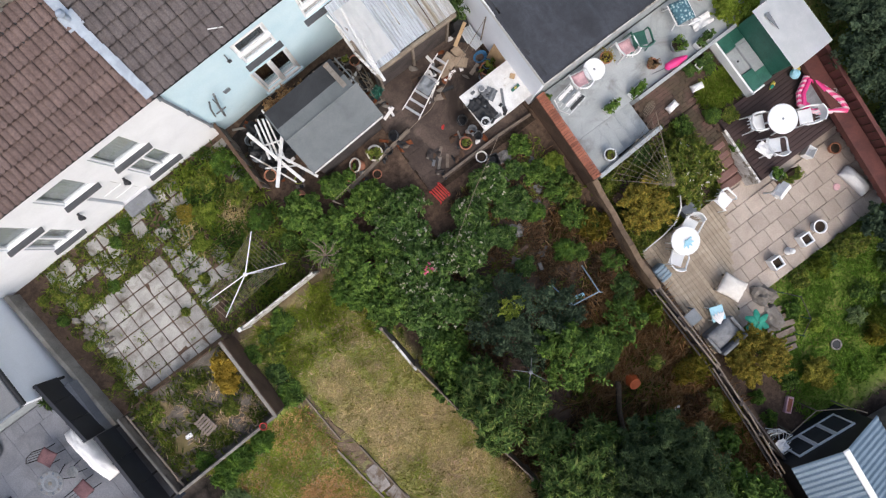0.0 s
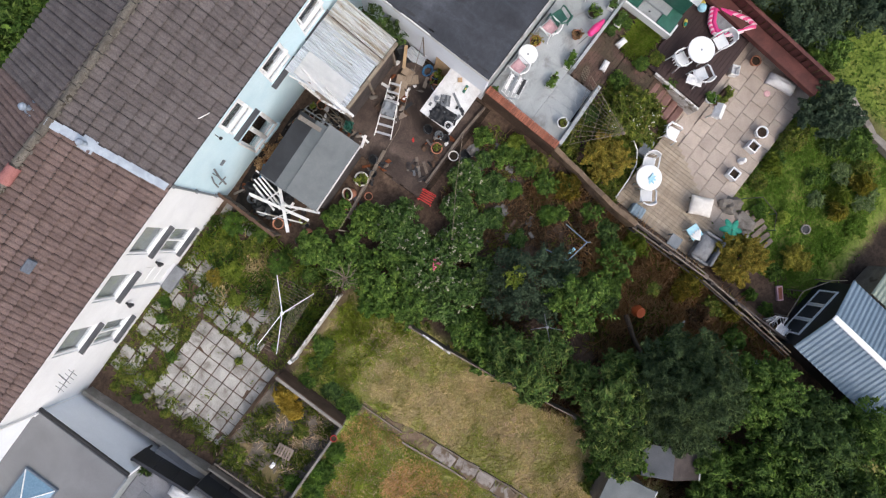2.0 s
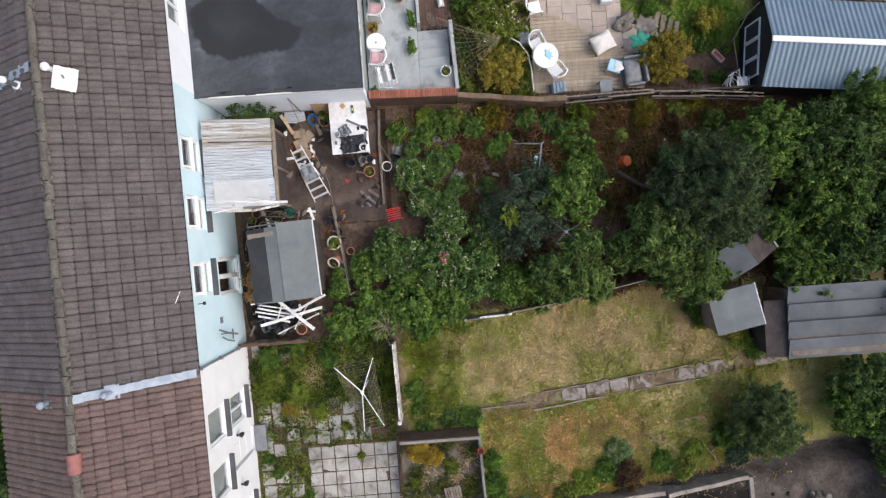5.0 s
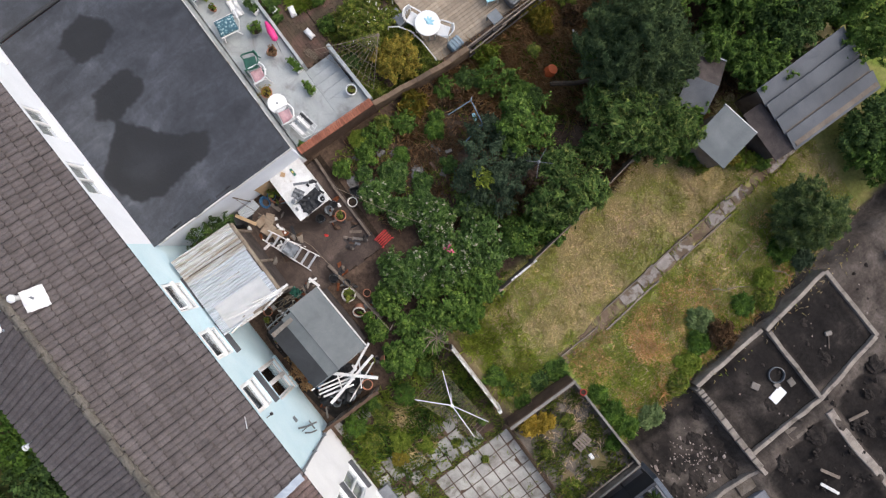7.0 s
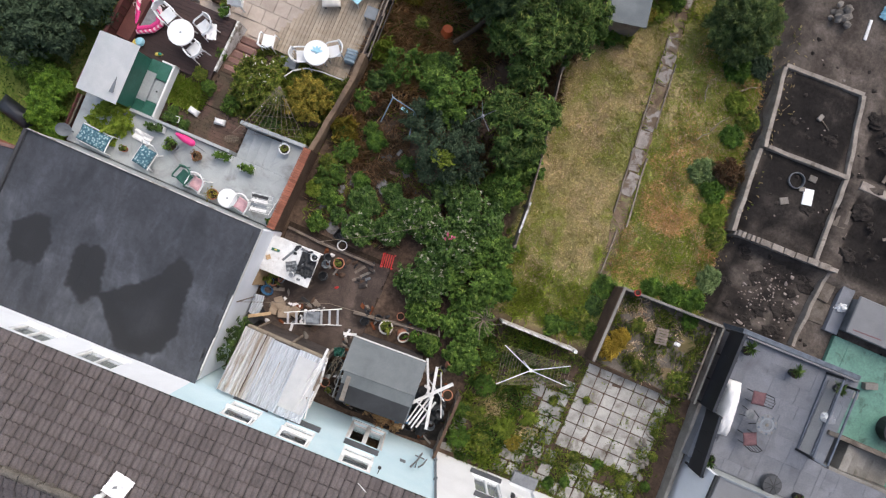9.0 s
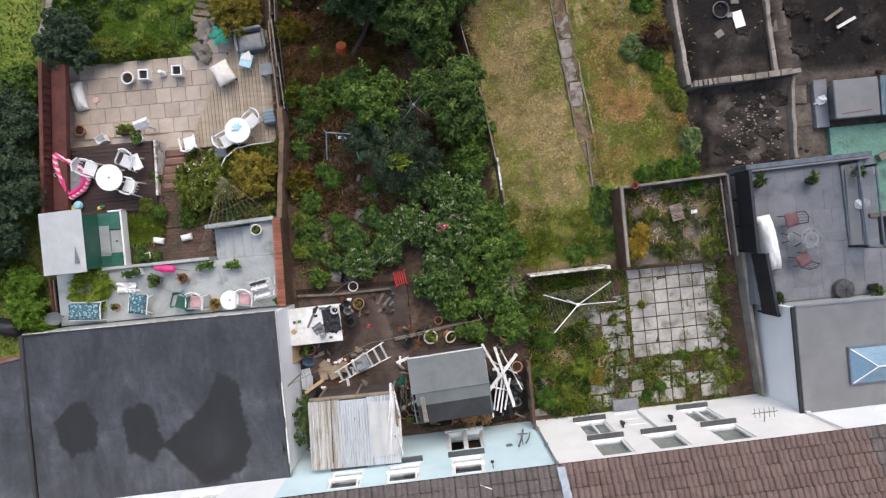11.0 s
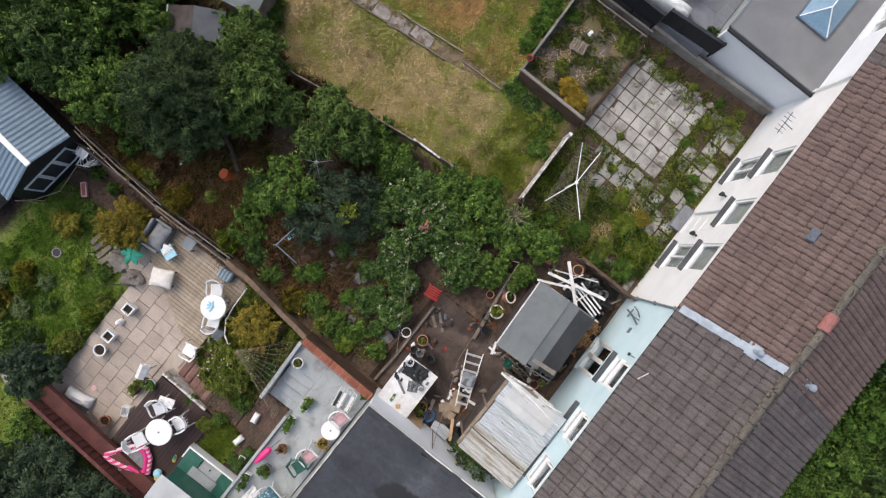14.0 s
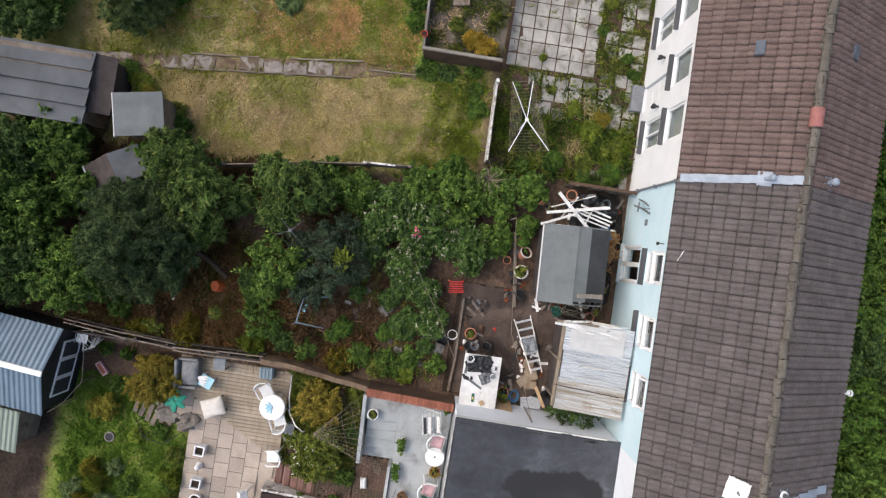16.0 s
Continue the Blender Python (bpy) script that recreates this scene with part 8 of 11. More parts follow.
for y0, y1 in ((0.05, 0.55), (1.3, 1.85)):
    part("side_panel", box(-10.28, y0, 0.12, -9.92, y1, 0.45, 0.01), GREEN_PLASTIC, ws)
part("lid_edge", box(-9.9, 0.0, 0.1, -9.84, 1.92, 0.46, 0.01), WHITE_PLASTIC, ws)
part("lid_edge", box(-10.28, 1.86, 0.1, -9.84, 1.91, 0.46, 0.01), WHITE_PLASTIC, ws)
part("knob", lathe([(0, 0.125), (0.03, 0.13), (0.03, 0.15), (0, 0.16)], 10), BLACK_PLASTIC, ws, at=pose(-10.08, 0.92, 0.28))
wedge = thing("dark_wedge", pose(-10.42, 0.3, 1.975, 0, 0, 15), "dark slip of torn felt on a white roof", "felt")
part("strip", ([(0, 0, 0), (0.05, 0.5, 0.01), (-0.13, 0.02, 0.01), (0, 0, 0.02), (0.05, 0.5, 0.03), (-0.13, 0.02, 0.03)], [(0, 1, 2), (5, 4, 3), (0, 3, 4, 1), (1, 4, 5, 2), (2, 5, 3, 0)]), STEEL, wedge)

# timber screen and covered table beyond the patio's end
scr = thing("timber_screen", pose(-12.2, -0.75, 0), "dark red-brown timber screen at the patio's end", "screen")
for k in range(8):
    part("board", box(-0.02, -0.66 + 0.165 * k, -0.4, 0.02, -0.51 + 0.165 * k, 0.62 + 0.02 * (k % 2), 0.004), RED_FENCE, scr)
part("rail", box(0.022, -0.66, 0.45, 0.06, 0.64, 0.52, 0.004), TIMBER, scr)
part("ledge", box(0.07, -0.6, -0.3, 0.2, 0.6, 0.1, 0.01), RED_FENCE, scr)
dtb = thing("covered_table", pose(-14.2, -1.5, -0.3, 0, 0, -14), "low table under a blue-black cover", "table")
part("cover", puff(1.3, 0.55, 0.6, 9, k=12, wrinkle=0.02), SCREEN, dtb, smooth=True)

# pink inflatable and toys
STRIPE, nt, p = base_material("pink_striped_vinyl")
wv = nt.nodes.new("ShaderNodeTexWave")
wv.inputs["Scale"].default_value = 3.2
wv.bands_direction = "DIAGONAL"
nt.links.new(nt.nodes.new("ShaderNodeTexCoord").outputs["Object"], wv.inputs["Vector"])
nt.links.new(ramp_node(nt, wv.outputs["Fac"], [(0.55, (0.72, 0.05, 0.2)), (0.62, (0.8, 0.55, 0.6))]), p.inputs["Base Color"])
p.inputs["Roughness"].default_value = 0.35
boat = thing("inflatable_boat", pose(-11.4, 3.15, BROWN_Z + 0.1, 0, 6, 0), "flat pink-rimmed inflatable boat with a grey floor", "inflatable")
rim_pts = [(-0.42, 0.72, 0.2), (-0.3, 0.62, 0.2), (0.16, 0.32, 0.12), (0.4, 0.05, 0.09), (0.46, -0.18, 0.08), (0.3, -0.45, 0.08), (-0.12, -0.7, 0.08), (-0.22, -0.6, 0.1), (-0.32, -0.1, 0.16), (-0.45, 0.4, 0.2), (-0.42, 0.72, 0.2)]
part("side_tube", tube(rim_pts, 0.08, 0.08, 10), STRIPE, boat)
part("inner_tube", tube([(x * 0.82 - 0.02, y * 0.84, z + 0.05) for x, y, z in rim_pts[3:9]], 0.075, 0.07, 10), PINK, boat)
fl_pts = [(x * 0.95, y * 0.95, 0.05) for x, y, z in rim_pts[:-1]]
part("floor", (fl_pts + [(x, y, 0.02) for x, y, z in fl_pts], [tuple(reversed(range(10))), tuple(range(10, 20))] + [(i, (i + 1) % 10, 10 + (i + 1) % 10, 10 + i) for i in range(10)]), GREY_FABRIC, boat)
ball = thing("beach_ball", pose(-11.35, 2.2, BROWN_Z), "blue and yellow beach toy on the deck", "toy")
part("panel", lathe([(0, 0), (0.1, 0.03), (0.15, 0.12), (0.11, 0.22), (0, 0.25)], 14), SKY_BLUE, ball)
part("panel", lathe([(0, 0), (0.09, 0.02), (0.12, 0.08), (0.08, 0.14), (0, 0.16)], 14), YELLOW, ball, at=pose(-0.15, -0.08, 0))
toy = thing("toy_figure", pose(-10.7, 2.08, BROWN_Z, 0, 0, 20), "small yellow and green plastic toy", "toy")
part("body", lump(0.14, 0.06, 0.08, 0.2, 3, 2), YELLOW, toy)
part("top", lump(0.07, 0.05, 0.05, 0.2, 4, 2, at=(0.06, 0, 0.07)), TEAL_FABRIC, toy)
scroll = thing("wall_ornament", pose(-11.8, 3.4, 0.36, 0, 0, 80), "scrolled wire ornament on the fence ledge", "ornament")
part("wire", tube([(0.25 * t - 0.25, 0.06 * math.sin(7 * t), 0.01) for t in np.linspace(0, 2, 20)], 0.012, sides=5), ALU, scroll)
bag = thing("white_sack", pose(-11.35, 5.9, LOW_Z, 0, 0, 10), "white covered chair folded on the paving", "sack")
part("cover", puff(0.38, 0.95, 0.32, 4, wrinkle=0.03), WHITE_CLOTH, bag, smooth=True)
plate = thing("pink_disc", pose(-10.85, 5.75, LOW_Z + 0.002), "pale pink plastic disc on the paving", "disc")
part("disc", lathe([(0, 0.03), (0.1, 0.03), (0.11, 0), (0, 0)], 16), PALE_PINK, plate)
flower_pot(-9.62, 6.32, LOW_Z, 0.2, 0.28, WHITE_PLASTIC, "white round pot with dark soil", None, 10)
flower_pot(-11.4, 4.75, LOW_Z, 0.17, 0.2, TERRACOTTA, "shallow terracotta pot with dark soil", None, 12)
flower_pot(-9.25, 4.2, LOW_Z + 0.55, 0.17, 0.22, WHITE_PLASTIC, "white pot with a bright green plant", BRIGHT, 13, 0.09, 1.3)
for i, (x, y) in enumerate(((-9.08, 6.38), (-7.97, 6.42))):
    sp = thing("square_planter", pose(x, y, LOW_Z, 0, 0, -3), "square white-edged planter filled with soil", "planter", "square planters")
    bm = bmesh.new()
    for a, b, c, d in ((-0.17, -0.17, 0.17, -0.13), (-0.17, 0.13, 0.17, 0.17), (-0.17, -0.13, -0.13, 0.13), (0.13, -0.13, 0.17, 0.13)):
        box(a, b, 0, c, d, 0.3, bm=bm)
    part("frame", bm, WHITE_PLASTIC, sp)
    part("soil", box(-0.13, -0.13, 0.0, 0.13, 0.13, 0.22), SOIL, sp)
statue = thing("garden_ornament", pose(-8.52, 6.4, LOW_Z, 0, 0, 70), "white glazed garden ornament on the paving", "ornament")
part("body", lathe([(0, 0), (0.1, 0), (0.12, 0.06), (0.07, 0.2), (0.09, 0.28), (0.05, 0.36), (0, 0.38)], 14), WHITE_PLASTIC, statue)
birdb = thing("bird_table", pose(-8.98, 4.6, LOW_Z, 0, 0, 15), "white painted bird table", "bird table")
part("post", tube([(0, 0, 0), (0, 0, 0.75)], 0.03), WHITE_WOOD, birdb)
part("tray", box(-0.2, -0.12, 0.75, 0.2, 0.12, 0.78, 0.006), WHITE_WOOD, birdb)
part("roof", ([(-0.24, -0.15, 0.98), (0.24, -0.15, 0.98), (0.24, 0.15, 0.98), (-0.24, 0.15, 0.98), (-0.22, 0, 1.12), (0.22, 0, 1.12)], [(0, 1, 5, 4), (2, 3, 4, 5), (1, 2, 5), (3, 0, 4), (3, 2, 1, 0)]), WHITE_WOOD, birdb)
for s in (-1, 1):
    part("upright", box(s * 0.18 - 0.012, -0.012, 0.78, s * 0.18 + 0.012, 0.012, 1.0), WHITE_WOOD, birdb)
pl = thing("planter", pose(-9.78, 4.62, LOW_Z), "long dark planter full of clipped greenery", "planter")
part("tub", box(-0.32, -0.14, 0, 0.32, 0.14, 0.28, 0.01), BROWN_WALL, pl)
foliage(pl, [(-0.18, 0, 0.34, 0.18, 0.15, 0.12), (0.18, 0, 0.34, 0.18, 0.15, 0.12)], OLIVE, 0.05, 640, per=40)
bx = thing("white_crate", pose(-10.7, 4.38, LOW_Z, 0, 0, 25), "white open crate beside the deck", "crate")
bm = box(-0.16, -0.13, 0, 0.16, 0.13, 0.02)
for a, b, c, d in ((-0.16, -0.13, 0.16, -0.115), (-0.16, 0.115, 0.16, 0.13), (-0.16, -0.115, -0.145, 0.115), (0.145, -0.115, 0.16, 0.115)):
    box(a, b, 0.02, c, d, 0.3, bm=bm)
part("sides", bm, WHITE_PLASTIC, bx)
# pale deck furniture
gb = thing("storage_box", pose(-6.85, 3.55, LOW_Z, 0, 0, 8), "dark grey plastic storage box", "storage box")
part("body", box(-0.27, -0.17, 0, 0.27, 0.17, 0.36, 0.02), GREY_PLASTIC, gb)
part("lid", box(-0.285, -0.185, 0.362, 0.285, 0.185, 0.4, 0.015), STEEL, gb)
bb = thing("garden_pouffe", pose(-5.05, 4.6, LOW_Z, 0, 0, 5), "blue-grey ribbed garden seat beside the fence", "seat")
part("body", box(-0.19, -0.24, 0, 0.19, 0.24, 0.36, 0.04), BLUE_GREY, bb)
for k in range(4):
    part("rib", box(-0.19, -0.2 + 0.115 * k, 0.36, 0.19, -0.15 + 0.115 * k, 0.385, 0.008), BLUE_GREY, bb)
wc = thing("lounge_chair", pose(-6.42, 6.15, LOW_Z, 0, 0, 25), "lounge chair under a cream fleece cover", "chair")
for a in (-1, 1):
    for b in (-1, 1):
        part("leg", box(a * 0.24 - 0.02, b * 0.28 - 0.02, 0, a * 0.24 + 0.02, b * 0.28 + 0.02, 0.34), BLACK_PLASTIC, wc)
part("cover", puff(0.62, 0.72, 0.16, 7, wrinkle=0.02), CREAM_CLOTH, wc, smooth=True, at=pose(0, 0, 0.34))
fc = thing("folding_chair", pose(-5.62, 6.5, LOW_Z, 0, 0, -20), "pale blue folding chair with a white cushion", "chair")
part("seat", box(-0.2, -0.22, 0.36, 0.2, 0.22, 0.4, 0.01), SKY_BLUE, fc)
for a in (-1, 1):
    for b in (-1, 1):
        part("leg", tube([(a * 0.18, b * 0.2, 0), (a * 0.17, b * 0.18, 0.37)], 0.014, sides=6), WHITE_PLASTIC, fc)
for k in range(5):
    part("back_slat", lump(0.05, 0.2, 0.03, 0.1, k, 1), WHITE_CLOTH, fc, at=pose(-0.1 + 0.05 * k, 0.12 + 0.01 * k, 0.41 + 0.005 * k, 0, 0, -30 + 15 * k))
gb2 = thing("side_table", pose(-4.97, 6.15, LOW_Z, 0, 0, 3), "small grey side table by the fence", "table")
part("top", box(-0.2, -0.2, 0.4, 0.2, 0.2, 0.44, 0.008), GREY_PLASTIC, gb2)
for a in (-1, 1):
    for b in (-1, 1):
        part("leg", box(a * 0.17 - 0.018, b * 0.17 - 0.018, 0, a * 0.17 + 0.018, b * 0.17 + 0.018, 0.4), GREY_PLASTIC, gb2)
sofa = thing("garden_sofa", pose(-5.42, 7.12, LOW_Z, 0, 0, 5), "dark-framed garden sofa with grey cushions", "sofa")
part("frame", box(-0.46, -0.3, 0, 0.46, 0.3, 0.3, 0.02), GREY_PLASTIC, sofa)
part("cushion", puff(0.84, 0.56, 0.2, 2), GREY_FABRIC, sofa, smooth=True, at=pose(0, -0.04, 0.3))
part("back_frame", box(-0.46, 0.3, 0, 0.46, 0.4, 0.62, 0.03), GREY_FABRIC, sofa)
for s in (-1, 1):
    part("armrest", box(s * 0.46 - 0.04 + (0.0), -0.3, 0.3, s * 0.46 + 0.04, 0.3, 0.5, 0.015), GREY_FABRIC, sofa)
tealp = thing("leaf_parasol", pose(-6.35, 7.35, LOW_Z), "bright teal leaf-shaped garden ornament", "ornament")
part("stem", tube([(0, 0, 0), (0, 0, 0.6)], 0.02), GREEN_PLASTIC, tealp)
for k in range(6):
    part("leaf", lump(0.19, 0.1, 0.04, 0.1, k, 2), TEAL_FABRIC, tealp, at=pose(0.2 * math.cos(k * 1.05), 0.2 * math.sin(k * 1.05), 0.55 + 0.02 * (k % 2), 0, 12, math.degrees(k * 1.05)))
rock = thing("boulder", pose(-7.15, 7.0, LOW_Z - 0.1, 0, 0, 30), "pale grey garden boulder beside the deck", "rock", "garden rocks")
part("stone", lump(0.3, 0.4, 0.4, 0.25, 3, 3), STONE, rock)
rk2 = thing("boulder", pose(-6.95, 7.75, LOW_Z - 0.1, 0, 0, 80), "flat grey stepping boulder on the grass", "rock", "garden rocks")
part("stone", lump(0.45, 0.35, 0.2, 0.25, 5, 3), STONE, rk2)
fp = thing("drain_cover", pose(-8.1, 9.6, float(ground_z(-8.1, 9.6)) + 0.04), "round dark drain cover with a pale rim", "cover")
part("rim", lathe([(0.13, 0), (0.17, 0), (0.17, 0.04), (0.13, 0.04), (0.13, 0)], 20), STONE, fp)
part("plate", lathe([(0, 0.02), (0.13, 0.02), (0.13, 0)], 20), BLACK_PLASTIC, fp)
hr = thing("handrail", pose(0, 0, 0), "thin white curved handrail beside the deck", "handrail")
part("rail", tube([(-6.75, 3.0, -0.05), (-6.55, 3.35, -0.1), (-6.2, 3.62, -0.2), (-5.7, 3.72, -0.25), (-4.95, 3.75, -0.25)], 0.022, sides=8), WHITE_WOOD, hr)
for x, y in ((-6.7, 3.05), (-6.1, 3.65), (-5.0, 3.74)):
    part("post", tube([(x, y, -0.7), (x, y, -0.12)], 0.02, sides=6), WHITE_WOOD, hr)
arch = thing("metal_rail", pose(0, 0, 0), "dark metal hoop rail on the grass", "rail")
part("rail", tube([(-7.55, 7.2, -0.45), (-7.9, 7.6, -0.3), (-7.75, 8.3, -0.3), (-7.3, 8.6, -0.4)], 0.014, sides=6), DARK_WOOD, arch)
for x, y in ((-7.55, 7.2), (-7.9, 7.6), (-7.75, 8.3), (-7.3, 8.6)):
    part("post", tube([(x, y, -1.0), (x, y, -0.3)], 0.015, sides=6), GREEN_PLASTIC, arch)
wb = thing("window_trough", pose(-5.85, 10.18, float(ground_z(-5.85, 10.18)) + 0.02, 0, 0, 42), "small terracotta trough on the grass", "planter")
part("tub", box(-0.25, -0.1, 0, 0.25, 0.1, 0.14, 0.015), PALE_PINK, wb)
part("soil", box(-0.2, -0.06, 0.14, 0.2, 0.06, 0.15), BRICK, wb)

for k in range(6):
    u = k / 5
    x, y = -7.45 + 0.62 * u, 7.72 + 1.1 * u
    sb = thing("stepping_plank", pose(x, y, float(ground_z(x, y)) + 0.02, 0, 0, -18 + 6 * (k % 2)), "weathered grey plank laid as a garden step", "plank", "stepping planks")
    part("plank", box(-0.3, -0.085, 0, 0.3, 0.085, 0.05, 0.008), TIMBER, sb)


# ---- the blue house's yard ----
def sheet_roof(x0, x1, y0, z0, y1, z1, pitch, amp, thick=0.012, bow=0.0, seed=0):
    """A corrugated sheet whose waves run from (y0, z0) down to (y1, z1)."""
    bm = bmesh.new()
    k = max(4, int((x1 - x0) / pitch * 4))
    rows = []
    for j in range(7):
        s = j / 6
        rows.append([bm.verts.new((x0 + (x1 - x0) * i / k + 0.01 * noise.noise(Vector((seed, s * 4, 1))), y0 + (y1 - y0) * s, z0 + (z1 - z0) * s + amp * math.sin(2 * math.pi * (x1 - x0) * i / k / pitch) + bow * noise.noise(Vector((i / k * 2 + seed, s * 2, seed))))) for i in range(k + 1)])
    for q0, q1 in zip(rows, rows[1:]):
        for i in range(k):
            bm.faces.new((q0[i], q0[i + 1], q1[i + 1], q1[i]))
    bmesh.ops.solidify(bm, geom=list(bm.faces), thickness=thick)
    return bm


lt = thing("lean_to", pose(0, 0, 0), "lean-to with a weathered corrugated roof against the blue house", "lean-to")
edges = [-4.06, -3.2, -2.35, -1.54]
for k in range(3):
    part("roof_sheet", sheet_roof(edges[k] - 0.03, edges[k + 1] + 0.03, -6.25, 2.62 + 0.012 * k, -4.36 - 0.04 * (k == 1), 2.3 + 0.012 * k, 0.076, 0.013, bow=0.02, seed=k), CORRUGATED if k else CORRUGATED_WARM, lt)
part("roof_sheet", sheet_roof(-2.32, -1.58, -6.0, 2.67, -4.5, 2.46, 0.3, 0.008, bow=0.05, seed=9), WHITE_PLASTIC, lt, "crumpled white plastic sheet over the roof's end")
for i, (x, y) in enumerate(((-3.95, -4.5), (-2.8, -4.5), (-1.7, -4.5))):
    part("post", box(x - 0.035, y - 0.035, -0.1, x + 0.035, y + 0.035, 2.17, 0.005), TIMBER, lt)
part("front_beam", box(-4.05, -4.37, 2.2, -1.55, -4.27, 2.33, 0.02), PALE_TWIG, lt, "weathered round-edged front beam")
part("side_beam", box(-1.68, -6.2, 2.3, -1.61, -4.4, 2.38, 0.006), WHITE_WOOD, lt)
part("low_wall", box(-4.0, -4.62, 0.0, -1.6, -4.54, 1.75, 0.01), DARK_WOOD, lt)
RL = random.Random(23)
for k in range(5):
    x = (-3.42, -3.95, -3.1, -2.75, -3.7)[k]
    part("roof_batten", box(-0.014, -RL.uniform(0.3, 0.95), 0, 0.014, RL.uniform(0.3, 0.95), 0.016, 0.003), (BROWN_WALL, WHITE_WOOD, WHITE_WOOD, FLAKED, WHITE_WOOD)[k], lt, at=pose(x, -5.3 + RL.uniform(-0.15, 0.15), 2.515, -9.6, 0, RL.uniform(-1.5, 1.5)))
for k in range(7):
    part("splintered_board", box(-RL.uniform(0.02, 0.05), -RL.uniform(0.2, 0.5), 0, RL.uniform(0.02, 0.05), RL.uniform(0.2, 0.5), 0.018, 0.003), (FLAKED, TIMBER, WHITE_WOOD)[k % 3], lt, at=pose(-1.58 + RL.uniform(-0.12, 0.1), -5.2 + RL.uniform(-0.8, 0.75), 2.36 + 0.02 * k, -9, RL.uniform(-12, 20), RL.uniform(-9, 9)))
for k in range(5):
    x = -1.62 + random.uniform(-0.06, 0.1)
    part("loose_batten", box(-0.018, -0.8, -0.012, 0.018, 0.8 + random.uniform(-0.3, 0.1), 0.012, 0.003), WHITE_WOOD if k % 3 else TIMBER, lt, at=pose(x + 0.02 * k - 0.1, -5.15 + random.uniform(-0.15, 0.15), 2.5 + 0.012 * k, -8, random.uniform(-4, 4), random.uniform(-10, 10)))
part("pole", tube([(-1.8, -5.1, 2.56), (-1.62, -4.1, 2.42)], 0.03, 0.025, 8), WHITE_WOOD, lt)

shed = thing("garden_shed", pose(0, 0, 0, 0, 0, 3.2), "timber shed with a grey felt roof behind the blue house", "shed")
SX0, SX1 = -1.3, 0.95
part("front_wall", box(SX0 + 0.1, -3.6, 0, SX1 - 0.08, -3.54, 1.86, 0.006), DARK_WOOD, shed)
part("back_wall", box(SX0 + 0.1, -5.1, 0, SX1 - 0.08, -5.04, 1.8, 0.006), TIMBER, shed)
for x in (SX0 + 0.1, SX1 - 0.14):
    part("side_wall", box(x, -5.04, 0, x + 0.06, -3.6, 1.84, 0.006), BLUE_PLASTIC if x > 0 else TIMBER, shed)


def slab_roof(x0, x1, y0, z0, y1, z1, t=0.035):
    v = [(x, y, z + dz) for dz in (0, -t) for x, y, z in ((x0, y0, z0), (x1, y0, z0), (x1, y1, z1), (x0, y1, z1))]
    return (v, [(0, 1, 2, 3), (7, 6, 5, 4), (0, 4, 5, 1), (1, 5, 6, 2), (2, 6, 7, 3), (3, 7, 4, 0)])


part("roof_front", slab_roof(SX0, SX1, -3.42, 1.92, -4.4, 2.17), FELT_GREY, shed)
part("roof_middle", slab_roof(SX0 + 0.08, SX1 + 0.04, -4.39, 2.165, -4.78, 2.1), FELT_GREY, shed)
part("roof_back", slab_roof(SX0 + 0.1, SX1 + 0.05, -4.76, 2.1, -5.36, 1.94), FELT_DARK, shed)
part("ridge_roll", tube([(SX0, -4.39, 2.175), (SX1 + 0.02, -4.39, 2.175)], 0.022, sides=8), FELT_GREY, shed)
part("fascia", box(SX0, -3.41, 1.8, SX1, -3.38, 1.9, 0.006), WHITE_WOOD, shed)
for x in (SX0 - 0.02, SX1 + 0.0):
    part("bargeboard", ([(x, -3.4, 1.78), (x, -3.4, 1.94), (x, -4.45, 2.19), (x, -5.3, 1.96), (x, -5.3, 1.82), (x, -4.45, 2.04), (x + 0.03, -3.4, 1.78), (x + 0.03, -3.4, 1.94), (x + 0.03, -4.45, 2.19), (x + 0.03, -5.3, 1.96), (x + 0.03, -5.3, 1.82), (x + 0.03, -4.45, 2.04)],
                    [(0, 1, 2, 5), (5, 2, 3, 4), (11, 8, 7, 6), (10, 9, 8, 11), (1, 7, 8, 2), (2, 8, 9, 3), (0, 5, 11, 6), (5, 4, 10, 11), (0, 6, 7, 1), (3, 9, 10, 4)]), FELT_GREY, shed)
part("felt_lap", slab_roof(SX0 + 0.02, SX1 + 0.02, -4.22, 2.122, -4.26, 2.132, 0.012), STEEL, shed)
gl = thing("timber_length", pose(-0.75, -4.88, 2.15, -10, 0, 6), "short grey timber length lying on the shed roof", "timber")
part("plank", box(-0.065, -0.42, 0, 0.065, 0.42, 0.05, 0.006), STONE, gl)
part("foot", box(-0.075, -0.4, 0, 0.075, -0.34, 0.06, 0.006), TIMBER, gl)

